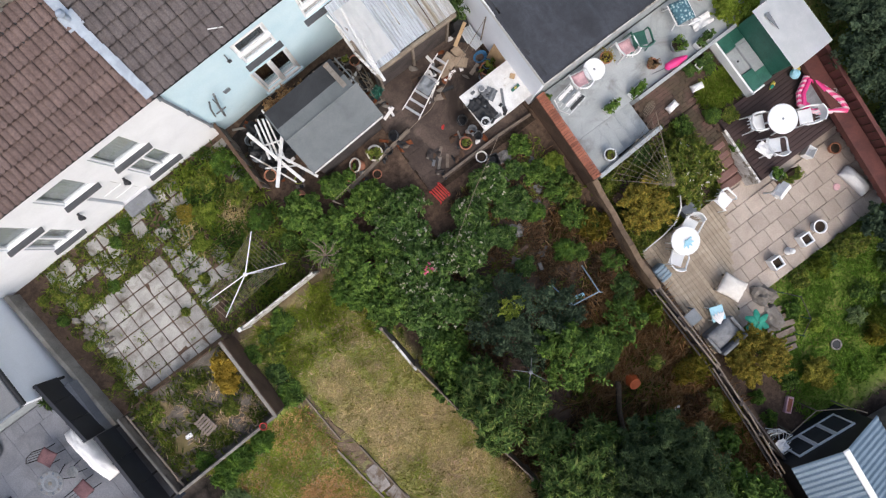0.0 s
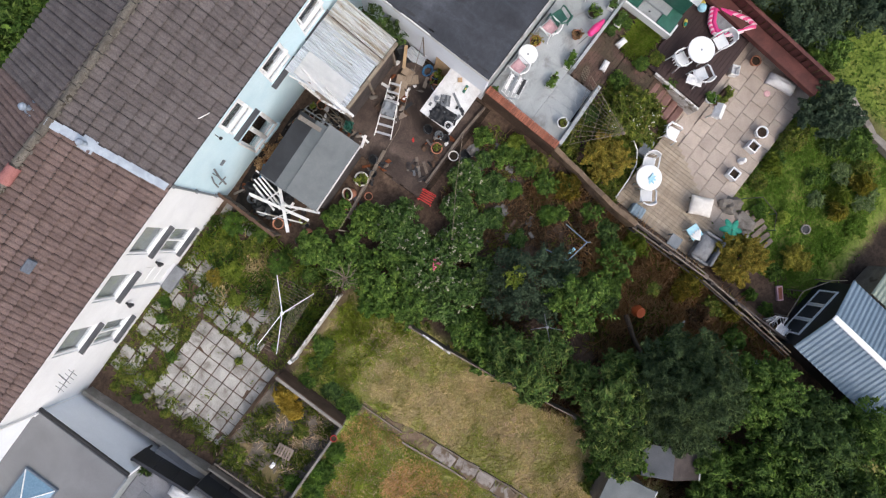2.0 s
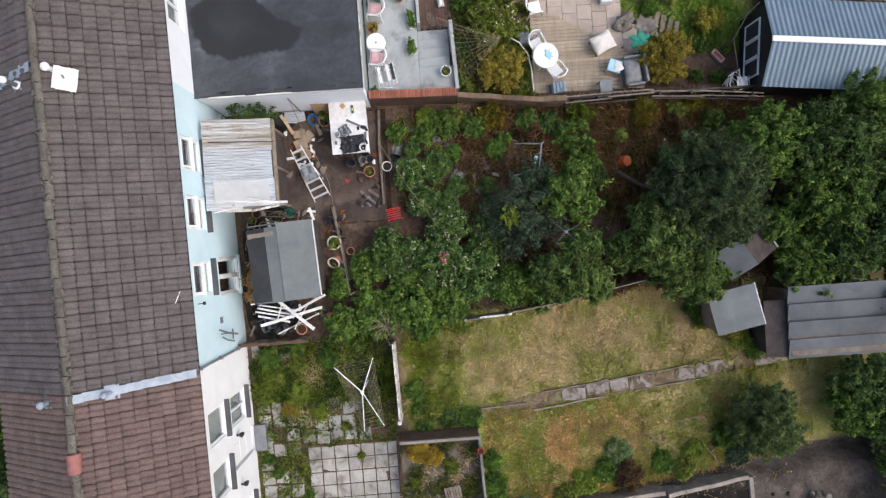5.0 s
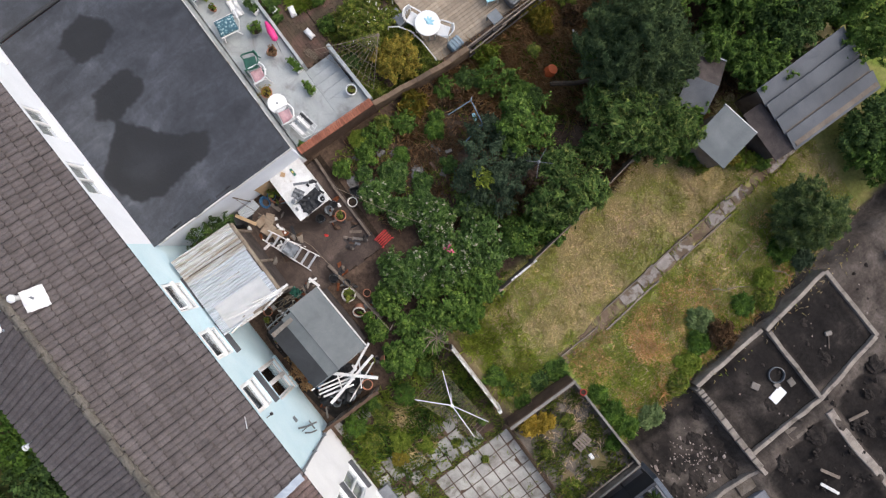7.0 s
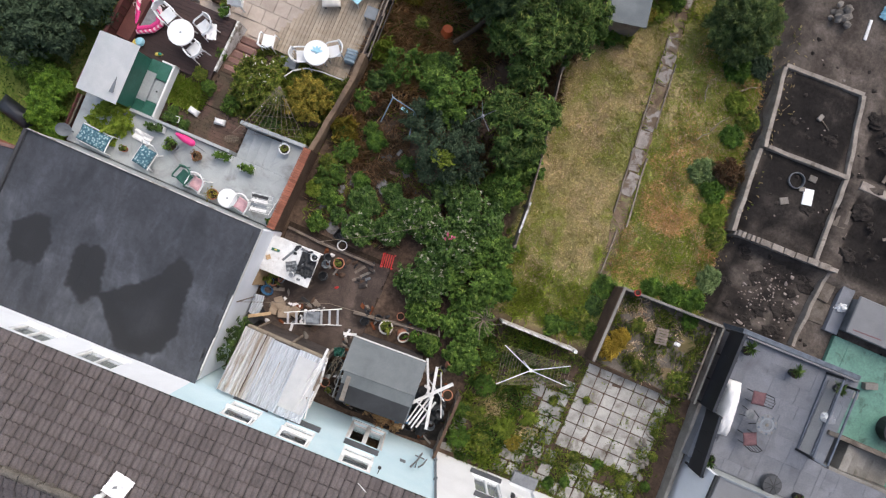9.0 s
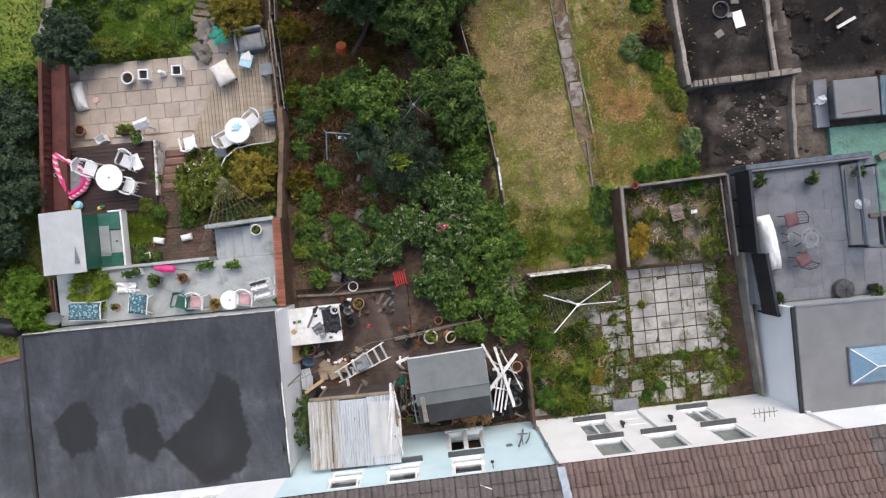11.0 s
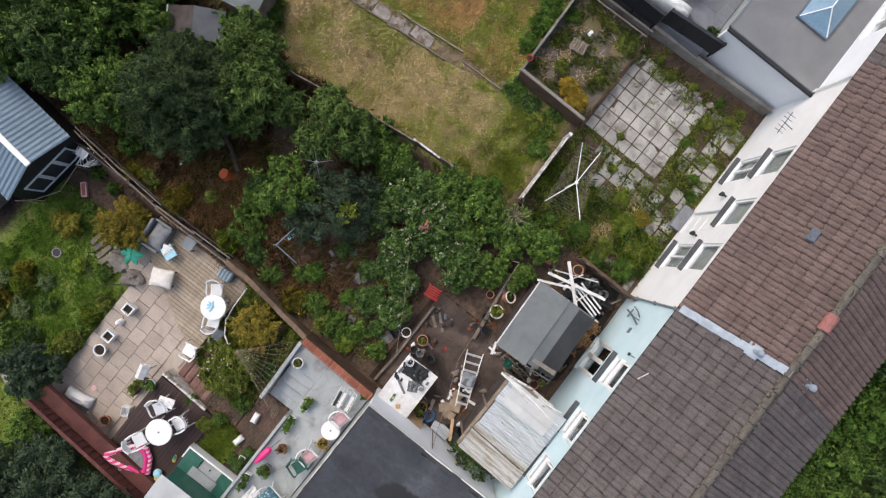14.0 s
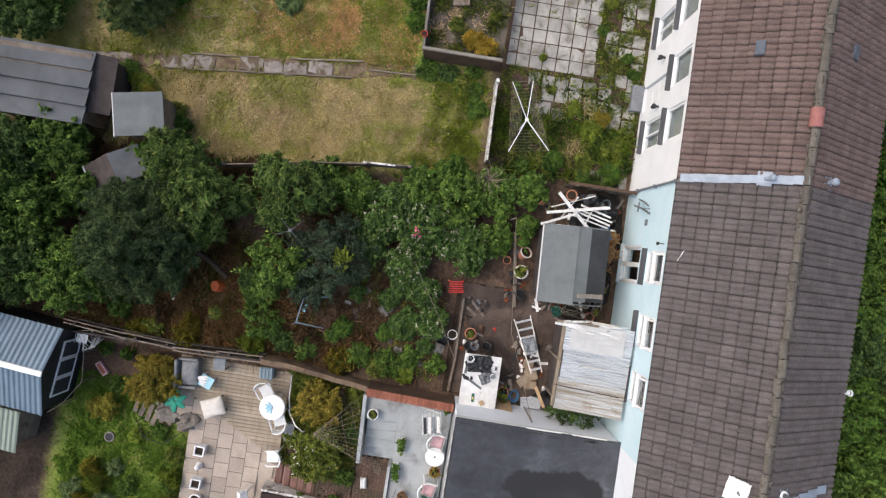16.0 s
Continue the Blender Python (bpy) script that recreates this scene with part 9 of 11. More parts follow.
# heap of white battens and rubbish beside the shed
RB = random.Random(8)
PLANKS = [((1.06, -4.94), (2.2, -3.72), 0.1, 1.42), ((1.97, -5.32), (1.55, -3.45), 0.085, 1.36), ((1.62, -4.28), (1.16, -3.3), 0.07, 1.5), ((1.3, -5.55), (1.2, -3.75), 0.05, 1.55),
          ((2.0, -5.26), (1.62, -3.68), 0.05, 1.28), ((1.45, -5.45), (1.75, -4.3), 0.06, 1.2), ((1.55, -5.5), (1.82, -4.35), 0.05, 1.23), ((1.36, -5.4), (1.62, -4.2), 0.045, 1.18),
          ((1.7, -5.45), (1.95, -4.5), 0.06, 1.15), ((2.3, -4.9), (1.75, -3.6), 0.04, 1.1), ((1.15, -4.6), (1.9, -4.85), 0.045, 1.3), ((1.4, -3.9), (2.2, -4.4), 0.035, 1.05)]
for k, (p0, p1, wd, z) in enumerate(PLANKS):
    d = Vector((p1[0] - p0[0], p1[1] - p0[1], 0))
    pk = thing("timber_plank" if wd > 0.06 else "timber_batten", pose((p0[0] + p1[0]) / 2, (p0[1] + p1[1]) / 2, z, RB.uniform(-5, 5), RB.uniform(-5, 5), -math.degrees(math.atan2(d.x, d.y))), "flaking white plank on a heap of scrap" if wd > 0.06 else "flaking white batten on a heap of scrap", "timber", "heap of scrap timber")
    part("plank", box(-wd / 2, -d.length / 2, 0, wd / 2, d.length / 2, 0.03, 0.004), WHITE_WOOD if k % 5 != 4 else FLAKED, pk)
heapb = thing("rubbish_heap", pose(1.75, -4.5, 0), "heap of black sacks and scrap beside the shed", "rubbish")
for k in range(12):
    part("sack", lump(RB.uniform(0.22, 0.36), RB.uniform(0.2, 0.34), RB.uniform(0.6, 0.95), 0.25, k, 3), BLACK_PLASTIC if k % 4 else STEEL, heapb, at=pose(RB.uniform(-0.4, 0.45), RB.uniform(-0.9, 0.75), 0, 0, 0, k * 40))
bt = thing("tarpaulin", pose(1.2, -5.55, 0.35, 0, 8, 20), "crumpled blue tarpaulin by the house wall", "tarpaulin")
part("sheet", cloth(0.45, 0.4, 12, 0.2), BLUE_PLASTIC, bt)
tyre = thing("old_tyre", pose(2.2, -4.9, 0.6, 15, 10, 0), "grey coil of pipe on the scrap heap", "pipe coil")
part("coil", lathe([(0.14, 0), (0.2, 0.02), (0.2, 0.08), (0.14, 0.1), (0.13, 0.05), (0.14, 0)], 18), GREY_PLASTIC, tyre)
# shade behind the shed, painted as a flat black patch over brown soil
tagged(part("dark_earth", lump(1.9, 0.42, 0.05, 0.3, 6, 4), DIRT, at=pose(0.75, -5.72, 0.02)), "earth between the shed and the wall, coloured black for shade", "earth", kind="structure")
rusth = thing("debris_heap", pose(0.75, -5.7, 0), "rust-brown heap of dead leaves by the wall", "debris")
part("mound", lump(0.36, 0.28, 0.5, 0.35, 2, 3), RUST, rusth)
foliage(rusth, [(0, 0, 0.45, 0.5, 0.3, 0.2)], RUSSET_PALE, 0.07, 700, clumps=24, per=50)
# pots round the shed
flower_pot(-0.4, -3.12, 0.0, 0.22, 0.3, CREAM_CLOTH, "large cream-rimmed pot with a leafy plant", OLIVE, 20, 0.08, 1.0)
flower_pot(0.12, -3.1, 0.0, 0.2, 0.3, TERRACOTTA, "terracotta pot with a cream rim, tipped over", None, 21, tilt=35, rim_mat=CREAM_CLOTH)
flower_pot(0.55, -3.05, 0.0, 0.17, 0.26, TERRACOTTA, "terracotta pot with a bright leafy plant", BRIGHT, 22, 0.11, 1.4)
flower_pot(0.95, -3.15, 0.0, 0.15, 0.22, TERRACOTTA, "terracotta pot with trailing greenery", OLIVE, 23, 0.07, 1.3)
flower_pot(1.95, -3.45, 0.35, 0.18, 0.26, TERRACOTTA, "terracotta pot lying among shrubs", None, 24, tilt=50)
flower_pot(1.75, -3.75, 0.3, 0.11, 0.18, LIME, "small lime-green pot on the heap", None, 25)
flower_pot(2.25, -4.25, 0.55, 0.17, 0.2, TERRACOTTA, "terracotta pot of dark soil on the heap", None, 26)
flower_pot(-0.1, -2.62, 0.0, 0.13, 0.2, TERRACOTTA, "empty terracotta pot beside the sleeper", None, 27)
flower_pot(-1.95, -5.75, 1.6, 0.15, 0.24, TERRACOTTA, "terracotta pot of soil by the house wall", None, 28)
bucket(-1.12, -3.2, 0.0, 0.15, 0.26, BLACK_PLASTIC, "black plastic bucket on worn boarding", 1)
bucket(0.3, -2.55, 0.0, 0.14, 0.24, BLACK_PLASTIC, "black plastic bucket beside the sleeper", 2)
for i, (x, y, r, mt, lb) in enumerate(((-0.95, -5.75, 0.13, STONE, "grey stone urn against the blue wall"), (-1.3, -5.7, 0.12, CONCRETE, "round pale pot against the blue wall"), (-1.1, -5.35, 0.14, STONE, "stone garden pot behind the shed"), (-0.55, -5.85, 0.09, TERRACOTTA, "small terracotta pot against the wall"))):
    flower_pot(x, y, 0.0, r, 0.3, mt, lb, OLIVE if i % 2 else None, 30 + i, 0.05, 0.9)
brush = thing("green_net", pose(-1.45, -4.35, 0.5, 10, 0, 20), "crumpled dark green netting beside the shed", "netting")
part("net", cloth(0.34, 0.28, 15, 0.2, 10, 5), GREEN_PLASTIC, brush)
drift = thing("brushwood", pose(-1.35, -4.6, 0), "heap of pale sticks and boards beside the shed", "sticks")
for k in range(14):
    part("stick", tube([(RB.uniform(-0.25, 0.2), RB.uniform(-0.9, 0.3), 0.1 + 0.04 * k), (RB.uniform(-0.25, 0.2), RB.uniform(-0.2, 0.6), 0.25 + 0.05 * k)], 0.018, 0.012, 5), PALE_TWIG, drift)

# workbench
wbn = thing("workbench", pose(-3.96, -2.3, 0, 0, 0, 1), "white board workbench cluttered with tools", "workbench")
part("top", box(-0.82, -0.58, 0.86, 0.82, 0.58, 0.9, 0.006), WHITE_WOOD, wbn)
for a in (-1, 1):
    for b in (-1, 1):
        part("leg", box(a * 0.7 - 0.03, b * 0.42 - 0.03, 0, a * 0.7 + 0.03, b * 0.42 + 0.03, 0.86), TIMBER, wbn)
part("panel", box(-0.44, 0.5, 0.1, 0.78, 0.52, 0.85), WHITE_WOOD, wbn)
tarp = thing("black_tarpaulin", pose(-3.42, -2.2, 0.902, 0, 0, 5), "crumpled black plastic sheet on the workbench", "tarpaulin")
part("sheet", cloth(0.52, 0.72, 18, 0.07, 16, 6), BLACK_PLASTIC, tarp)
tarp2 = thing("grey_cloth", pose(-3.85, -2.42, 0.902, 0, 0, 30), "dark grey tool bag on the workbench", "tool bag")
part("bag", cloth(0.34, 0.3, 19, 0.06, 8, 4), STEEL, tarp2)
saw = thing("hand_saw", pose(-4.05, -2.1, 0.905, 0, 0, 62), "dark hand saw lying on the workbench", "saw")
part("blade", box(-0.3, -0.045, 0, 0.2, 0.03, 0.012, 0.002), STEEL, saw)
part("handle", box(0.2, -0.06, 0, 0.34, 0.05, 0.03, 0.01), BLACK_PLASTIC, saw)
for k in range(14):
    bx_, by_ = RB.uniform(-3.95, -3.2), RB.uniform(-2.75, -1.75)
    sh = thing("plastic_shred", pose(bx_, by_, 0.902, 0, 0, k * 29), "torn black plastic shred on the workbench", "scrap", "bench scraps")
    part("shred", cloth(RB.uniform(0.06, 0.22), RB.uniform(0.04, 0.12), k + 80, 0.035, 5, 4), BLACK_PLASTIC if k % 3 else STEEL, sh)
mat_ = thing("rubber_mat", pose(-3.72, -2.5, 0.903, 0, 0, 42), "square dark grey rubber mat on the workbench", "mat")
part("mat", box(-0.16, -0.14, 0, 0.16, 0.14, 0.018, 0.006), STEEL, mat_)
lvl = thing("spirit_level", pose(-4.5, -2.15, 0.905, 0, 0, 5), "small dark green tool on the workbench", "tool")
part("body", box(-0.13, -0.04, 0, 0.13, 0.04, 0.04, 0.006), GREEN_PLASTIC, lvl)
part("vial", box(-0.04, -0.02, 0.04, 0.04, 0.02, 0.048, 0.003), YELLOW, lvl)
blk = thing("wood_block", pose(-4.62, -2.45, 0.905, 0, 0, 40), "small pale wood block on the workbench", "block")
part("block", box(-0.07, -0.07, 0, 0.07, 0.07, 0.04, 0.006), BARE_WOOD, blk)
tin = thing("paint_tin", pose(-3.72, -2.65, 0.902), "paint tin with grey lid on the workbench", "paint tin")
part("can", lathe([(0, 0), (0.09, 0), (0.09, 0.16), (0.08, 0.17), (0, 0.165)], 16), STEEL, tin)
part("lid_ring", lathe([(0.07, 0.166), (0.085, 0.172), (0.07, 0.178), (0.07, 0.166)], 16), ALU, tin)
bucket(-3.28, -1.88, 0.902, 0.12, 0.2, WHITE_PLASTIC, "white plastic bucket on the workbench corner", 3)
bucket(-3.0, -2.02, 0.0, 0.13, 0.26, GREY_PLASTIC, "grey bucket beside the workbench", 4)
bucket(-2.92, -2.4, 0.0, 0.15, 0.3, BLACK_PLASTIC, "black bucket beside the workbench", 5)
flower_pot(-2.62, -1.82, 0.0, 0.18, 0.26, TERRACOTTA, "wide pot of soil with a few shoots", OLIVE, 40, 0.05, 0.7)
flower_pot(-2.75, -1.25, 0.0, 0.16, 0.24, CREAM_CLOTH, "cream pot of soil beside the edging", None, 41)
tubp = thing("black_tub", pose(-2.95, -0.98, -0.05, 0, 0, 30), "square black plastic tub among weeds", "tub")
part("tub", lathe([(0, 0), (0.2, 0), (0.24, 0.3), (0.22, 0.3), (0.18, 0.04), (0, 0.04)], 4), BLACK_PLASTIC, tubp)
# ladder and things on the boarding
lad = thing("ladder", pose(0, 0, 0), "aluminium ladder lying propped on the yard's clutter", "ladder")
A, B = Vector((-3.5, -4.08, 0.55)), Vector((-1.86, -3.42, 0.06))
dl = (B - A).normalized()
sd = Vector((-dl.y, dl.x, 0)).normalized()
for s, w0, w1 in ((-1, 0.17, 0.27), (1, 0.17, 0.27)):
    part("stile", tube([A + sd * s * w0, B + sd * s * w1], 0.017, sides=6), ALU, lad)
for k in range(7):
    t = (k + 0.5) / 7
    if k in (3,):
        continue
    w = 0.17 + 0.1 * t
    c = A.lerp(B, t)
    part("tread", box(-w, -0.035, -0.012, w, 0.035, 0.012, 0.004), ALU, lad, at=pose(*c, 0, 0, math.degrees(math.atan2(sd.y, sd.x))))
for s in (-1, 1):
    part("prop", tube([A.lerp(B, 0.42) + sd * s * 0.22, A.lerp(B, 0.72) + sd * s * 0.3 - Vector((0, 0, 0.25))], 0.018, sides=6), ALU, lad)
jac = thing("work_jacket", pose(*(A.lerp(B, 0.5) + Vector((0, 0, 0.03))), 0, 12, 20), "dark grey jacket hung over the ladder", "jacket")
part("cloth", cloth(0.42, 0.4, 22, 0.08, 10, 3), GREY_PLASTIC, jac)
tray = thing("plastic_tray", pose(-2.62, -4.0, 0.015, 0, 0, -12), "dusty pink plastic tray on the ground", "tray")
bm = box(-0.19, -0.17, 0, 0.19, 0.17, 0.02)
for a, b, c, d in ((-0.19, -0.17, 0.19, -0.15), (-0.19, 0.15, 0.19, 0.17), (-0.19, -0.15, -0.17, 0.15), (0.17, -0.15, 0.19, 0.15)):
    box(a, b, 0.02, c, d, 0.1, bm=bm)
part("tray", bm, BRICK_PATH, tray)
for i, (x, y, w, d, a) in enumerate(((-3.62, -4.02, 0.4, 0.3, 20), (-3.35, -3.88, 0.3, 0.24, -10), (-3.85, -3.8, 0.28, 0.3, 40), (-3.98, -4.05, 0.25, 0.3, 5))):
    cb = thing("cardboard_box", pose(x, y, 0.015, 0, 0, a), "flattened open cardboard box on the ground", "cardboard box", "cardboard boxes")
    part("carton", box(-w / 2, -d / 2, 0, w / 2, d / 2, 0.16, 0.006), CARD, cb)
    part("flap", box(-w / 2, d / 2, 0.15, w / 2, d / 2 + 0.12, 0.158, 0.002), CARD, cb, at=pose(0, 0, 0, 6, 0, 0))
for i in range(16):
    sc = thing("paper_scrap", pose(-3.2 + RB.uniform(-0.45, 0.4), -3.85 + RB.uniform(-0.3, 0.3), 0.02 + 0.16 * (i < 5), RB.uniform(-10, 10), RB.uniform(-10, 10), i * 40), "white paper scrap on the boarding", "scrap", "white scraps")
    part("paper", cloth(RB.uniform(0.06, 0.14), RB.uniform(0.05, 0.1), i, 0.03, 3), WHITE_CLOTH, sc)
pln = thing("wood_plank", pose(-4.25, -4.3, 0.5, 0, 8, 30), "bare orange wood plank propped on clutter", "plank")
part("plank", box(-0.35, -0.05, 0, 0.35, 0.05, 0.04, 0.005), BARE_WOOD, pln)
hose = thing("hose_coil", pose(-4.42, -3.55, 0.03), "coiled blue garden hose", "hose")
for k in range(4):
    part("coil", tube([((0.14 + 0.02 * k) * math.cos(t), (0.14 + 0.015 * k) * math.sin(t) * 0.8, 0.03 + 0.035 * k) for t in np.linspace(0, 6.2, 18)], 0.016, sides=5), BLUE_PLASTIC, hose)
for k, (x, y, a) in enumerate(((-4.55, -3.98, 8), (-4.5, -4.2, -6))):
    cs = thing("corrugated_offcut", pose(x, y, 0.2 + 0.1 * k, 12, 0, a), "corrugated sheet offcut against the wall", "sheet", "sheet offcuts")
    part("sheet", sheet_roof(-0.18, 0.18, -0.22, 0.05, 0.22, 0, 0.076, 0.012), CORRUGATED, cs)
bwd = thing("plywood_sheet", pose(-4.62, -2.9, 0.0, 0, -10, 2), "plywood sheet leaning on the side wall", "plywood")
part("board", box(-0.015, -0.55, 0, 0.015, 0.55, 1.15, 0.003), BARE_WOOD, bwd)
flower_pot(-4.35, -3.15, 0.0, 0.19, 0.26, TERRACOTTA, "old pot with a straggling plant", OLIVE, 50, 0.09, 1.5)
bs = thing("black_sack", pose(-4.45, -4.62, 0.0), "black rubbish sack by the lean-to", "sack")
part("sack", lump(0.3, 0.24, 0.6, 0.25, 9, 2), BLACK_PLASTIC, bs)
plant("shrub", -4.35, -5.3, [(0, 0, 1.5, 0.3, 0.5, 0.35), (0, 0.5, 1.2, 0.25, 0.35, 0.3)], DARK, "dark climbing shrub beside the lean-to", "shrub", 0.1, 0.4, 710, 0.2, 18, 40, 0.03)
redc = thing("red_bench", pose(-1.18, -1.12, 0.0, 0, 0, 8), "small slatted bright red garden chair", "chair")
for k in range(5):
    part("slat", box(-0.16 + 0.072 * k, -0.22, 0.36, -0.124 + 0.072 * k, 0.22, 0.385, 0.005), RED_PLASTIC, redc)
for s in (-1, 1):
    part("leg", box(-0.18, s * 0.22 - 0.02, 0, -0.14, s * 0.22 + 0.02, 0.6, 0.005), RED_PLASTIC, redc)
    part("leg", box(0.15, s * 0.22 - 0.02, 0, 0.19, s * 0.22 + 0.02, 0.42, 0.005), RED_PLASTIC, redc)
for k in range(3):
    part("back_slat", box(-0.19, -0.22, 0.45 + 0.06 * k, -0.17, 0.22, 0.49 + 0.06 * k, 0.004), RED_PLASTIC, redc)
redt = thing("red_toy", pose(-2.4, -2.6, 0.015, 0, 0, 40), "small red plastic toy on the boarding", "toy")
part("body", lump(0.08, 0.04, 0.04, 0.3, 1, 2), RED_PLASTIC, redt)
for i, pts in enumerate((((-4.7, -3.9, 1.9), (-2.2, -2.9, 1.75), (1.2, -2.5, 1.8)), ((-3.4, -1.4, 0.9), (-2.0, -0.6, 0.8), (-0.6, 0.3, 0.9)))):
    rp = thing("washing_line", pose(0, 0, 0), "slack thin line strung across the yard", "line", "strung lines")
    part("rope", tube(pts, 0.008, sides=4), PALE_TWIG, rp)
    for q in (pts[0], pts[-1]):
        part("stake", tube([(q[0], q[1], -0.2), (q[0], q[1], q[2] + 0.03)], 0.02, sides=6), TIMBER, rp)

# fittings on the fronts and roofs
def on_front(name, x, z, label, category, out=0.0):
    m = HOUSE @ pose(x, out, z)
    return thing(name, m, label, category)


for x in (5.15, 6.62):
    lp2 = on_front("wall_lantern", x, 1.75, "black wall lantern on the white front", "lamp", 0.01)
    part("bracket", box(-0.03, 0, 0.0, 0.03, 0.12, 0.03), BLACK_PLASTIC, lp2)
    part("cage", lathe([(0, -0.16), (0.05, -0.15), (0.07, 0.0), (0.08, 0.01), (0, 0.08)], 8), BLACK_PLASTIC, lp2, at=pose(0, 0.14, 0))
st = on_front("doorstep", 5.75, 0.0, "grey concrete doorstep at the white house's door", "step", 0.02)
part("block", box(-0.42, 0, -0.05, 0.42, 0.38, 0.2, 0.012), GREY_FABRIC_STONE, st)
def yagi(x, z, label, flip=1):
    a = on_front("tv_aerial", x, z, label, "aerial", 0.0)
    part("bracket", tube([(0, 0, 0), (0, 0.28, 0.05)], 0.015, sides=6), STEEL, a)
    part("boom", tube([(-0.35 * flip, 0.28, 0.02), (0.35 * flip, 0.32, 0.12)], 0.013, sides=6), STEEL, a)
    for k in range(5):
        part("element", tube([(-0.28 + 0.13 * k, 0.3 - 0.14, 0.05 + 0.02 * k), (-0.28 + 0.13 * k, 0.3 + 0.14, 0.05 + 0.02 * k)], 0.009, sides=5), STEEL, a)
yagi(8.95, 2.7, "grey television aerial bracketed to the white front")
pb = on_front("wall_bracket", 1.95, 1.9, "grey metal pole bracket on the blue front", "bracket")
part("pole", tube([(0.25, 0.12, -0.75), (0.08, 0.22, 0.3), (-0.12, 0.3, 1.2)], 0.03, sides=8), STEEL, pb)
part("pole", tube([(0.42, 0.1, -0.45), (0.28, 0.2, 0.35), (0.12, 0.26, 0.9)], 0.022, sides=8), STEEL, pb)
part("arm", tube([(0.1, 0.0, 0.3), (0.08, 0.22, 0.3)], 0.016, sides=6), STEEL, pb)
part("cross_piece", tube([(0.3, 0.2, -0.1), (0.0, 0.25, 0.02)], 0.02, sides=6), STEEL, pb)
vt = on_front("wall_vent", 1.65, 2.0, "small grey vent on the blue front", "vent")
part("grille", box(-0.09, 0.0, 0, 0.09, 0.03, 0.18, 0.005), GREY_PLASTIC, vt)
vc = on_front("wall_fixing", 1.02, 3.5, "small dark cable fixing under the eaves", "fixing")
part("bracket", tube([(0, 0, 0.2), (0, 0.16, 0.14)], 0.012, sides=6), BLACK_PLASTIC, vc)
part("clamp", box(-0.05, 0.12, 0.08, 0.04, 0.18, 0.16, 0.01), BLACK_PLASTIC, vc)
dp = on_front("downpipe", X_WHITE + 0.02, 0.0, "grey downpipe between the two house fronts", "downpipe")
part("pipe", tube([(0, 0.06, 0.1), (0, 0.06, 4.3), (0, 0.17, 4.58)], 0.035, sides=8), GREY_PLASTIC, dp)
for z in (1.0, 2.5, 4.0):
    part("clip", box(-0.05, 0.0, z, 0.05, 0.1, z + 0.04), GREY_PLASTIC, dp)
dp = on_front("downpipe", X_RIGHT - 0.1, 0.0, "white downpipe at the end of the white front", "downpipe")
part("pipe", tube([(0, 0.06, 0.1), (0, 0.06, 4.2), (0.2, 0.17, 4.58)], 0.035, sides=8), WHITE_PVC, dp)
part("clip", box(-0.05, 0.0, 2.5, 0.05, 0.1, 2.54), WHITE_PVC, dp)
# lead strip over the party wall with its vents
fl = thing("lead_flashing", HOUSE @ pose(0, 0, 0.055), "pale lead flashing strip over the party wall", "flashing")
k = 9
for i in range(k):
    y0, y1 = EAVE_Y + 0.02 + (RIDGE_Y - EAVE_Y) * i / k, EAVE_Y + 0.02 + (RIDGE_Y - EAVE_Y) * (i + 1) / k
    part("lead_sheet", slab_roof(X_WHITE - 0.1 + 0.012 * i + RB.uniform(-0.008, 0.008), X_WHITE + 0.1 + 0.012 * i + RB.uniform(-0.008, 0.008), y0, roof_z(y0) + 0.055, y1 - 0.02, roof_z(y1) + 0.05 + 0.012, 0.012), LEAD, fl)
def roof_vent(x, y, label, ball=True, material=None):
    v = thing("roof_vent", HOUSE @ pose(x, y, roof_z(y)), label, "roof vent")
    part("apron", box(-0.17, -0.16, 0.03, 0.17, 0.16, 0.055, 0.008), material or LEAD, v, at=pose(0, 0, 0.01, -SLOPE if y > RIDGE_Y else SLOPE, 0, 0))
    if ball:
        part("pipe", tube([(0, 0, 0), (0, 0, 0.32)], 0.055, sides=10), LEAD, v)
        part("cowl", lathe([(0, 0.28), (0.075, 0.3), (0.09, 0.36), (0.06, 0.42), (0, 0.44)], 12), LEAD, v)
    return v
rls = thing("lead_flashing", HOUSE @ pose(0, 0, 0.055), "pale lead flashing strip on the rear slope", "flashing")
for i in range(6):
    y0, y1 = RIDGE_Y - 0.2 - 0.34 * i, RIDGE_Y - 0.2 - 0.34 * (i + 1)
    xs = -4.82 + 0.06 * i
    part("lead_sheet", slab_roof(xs - 0.11, xs + 0.1, y1, roof_z(y1) + 0.05, y0 + 0.02, roof_z(y0) + 0.06, 0.012), LEAD, rls)
rvf = roof_vent(-4.5, -2.78, "pale flue pipe with a lead collar beside the flashing", False)
part("collar", lathe([(0.09, 0), (0.1, 0.14), (0.06, 0.16), (0.06, 0)], 14), WHITE_PLASTIC, rvf)
part("pipe", tube([(0, 0, 0), (0, 0, 0.56)], 0.05, sides=10), STEEL, rvf)
part("cowl", lathe([(0, 0.53), (0.075, 0.54), (0.085, 0.6), (0.05, 0.66), (0, 0.67)], 12), WHITE_PLASTIC, rvf)
roof_vent(2.75, -1.4, "pale pipe vent with a lead collar")
roof_vent(2.84, -2.82, "pale pipe vent on the rear slope")
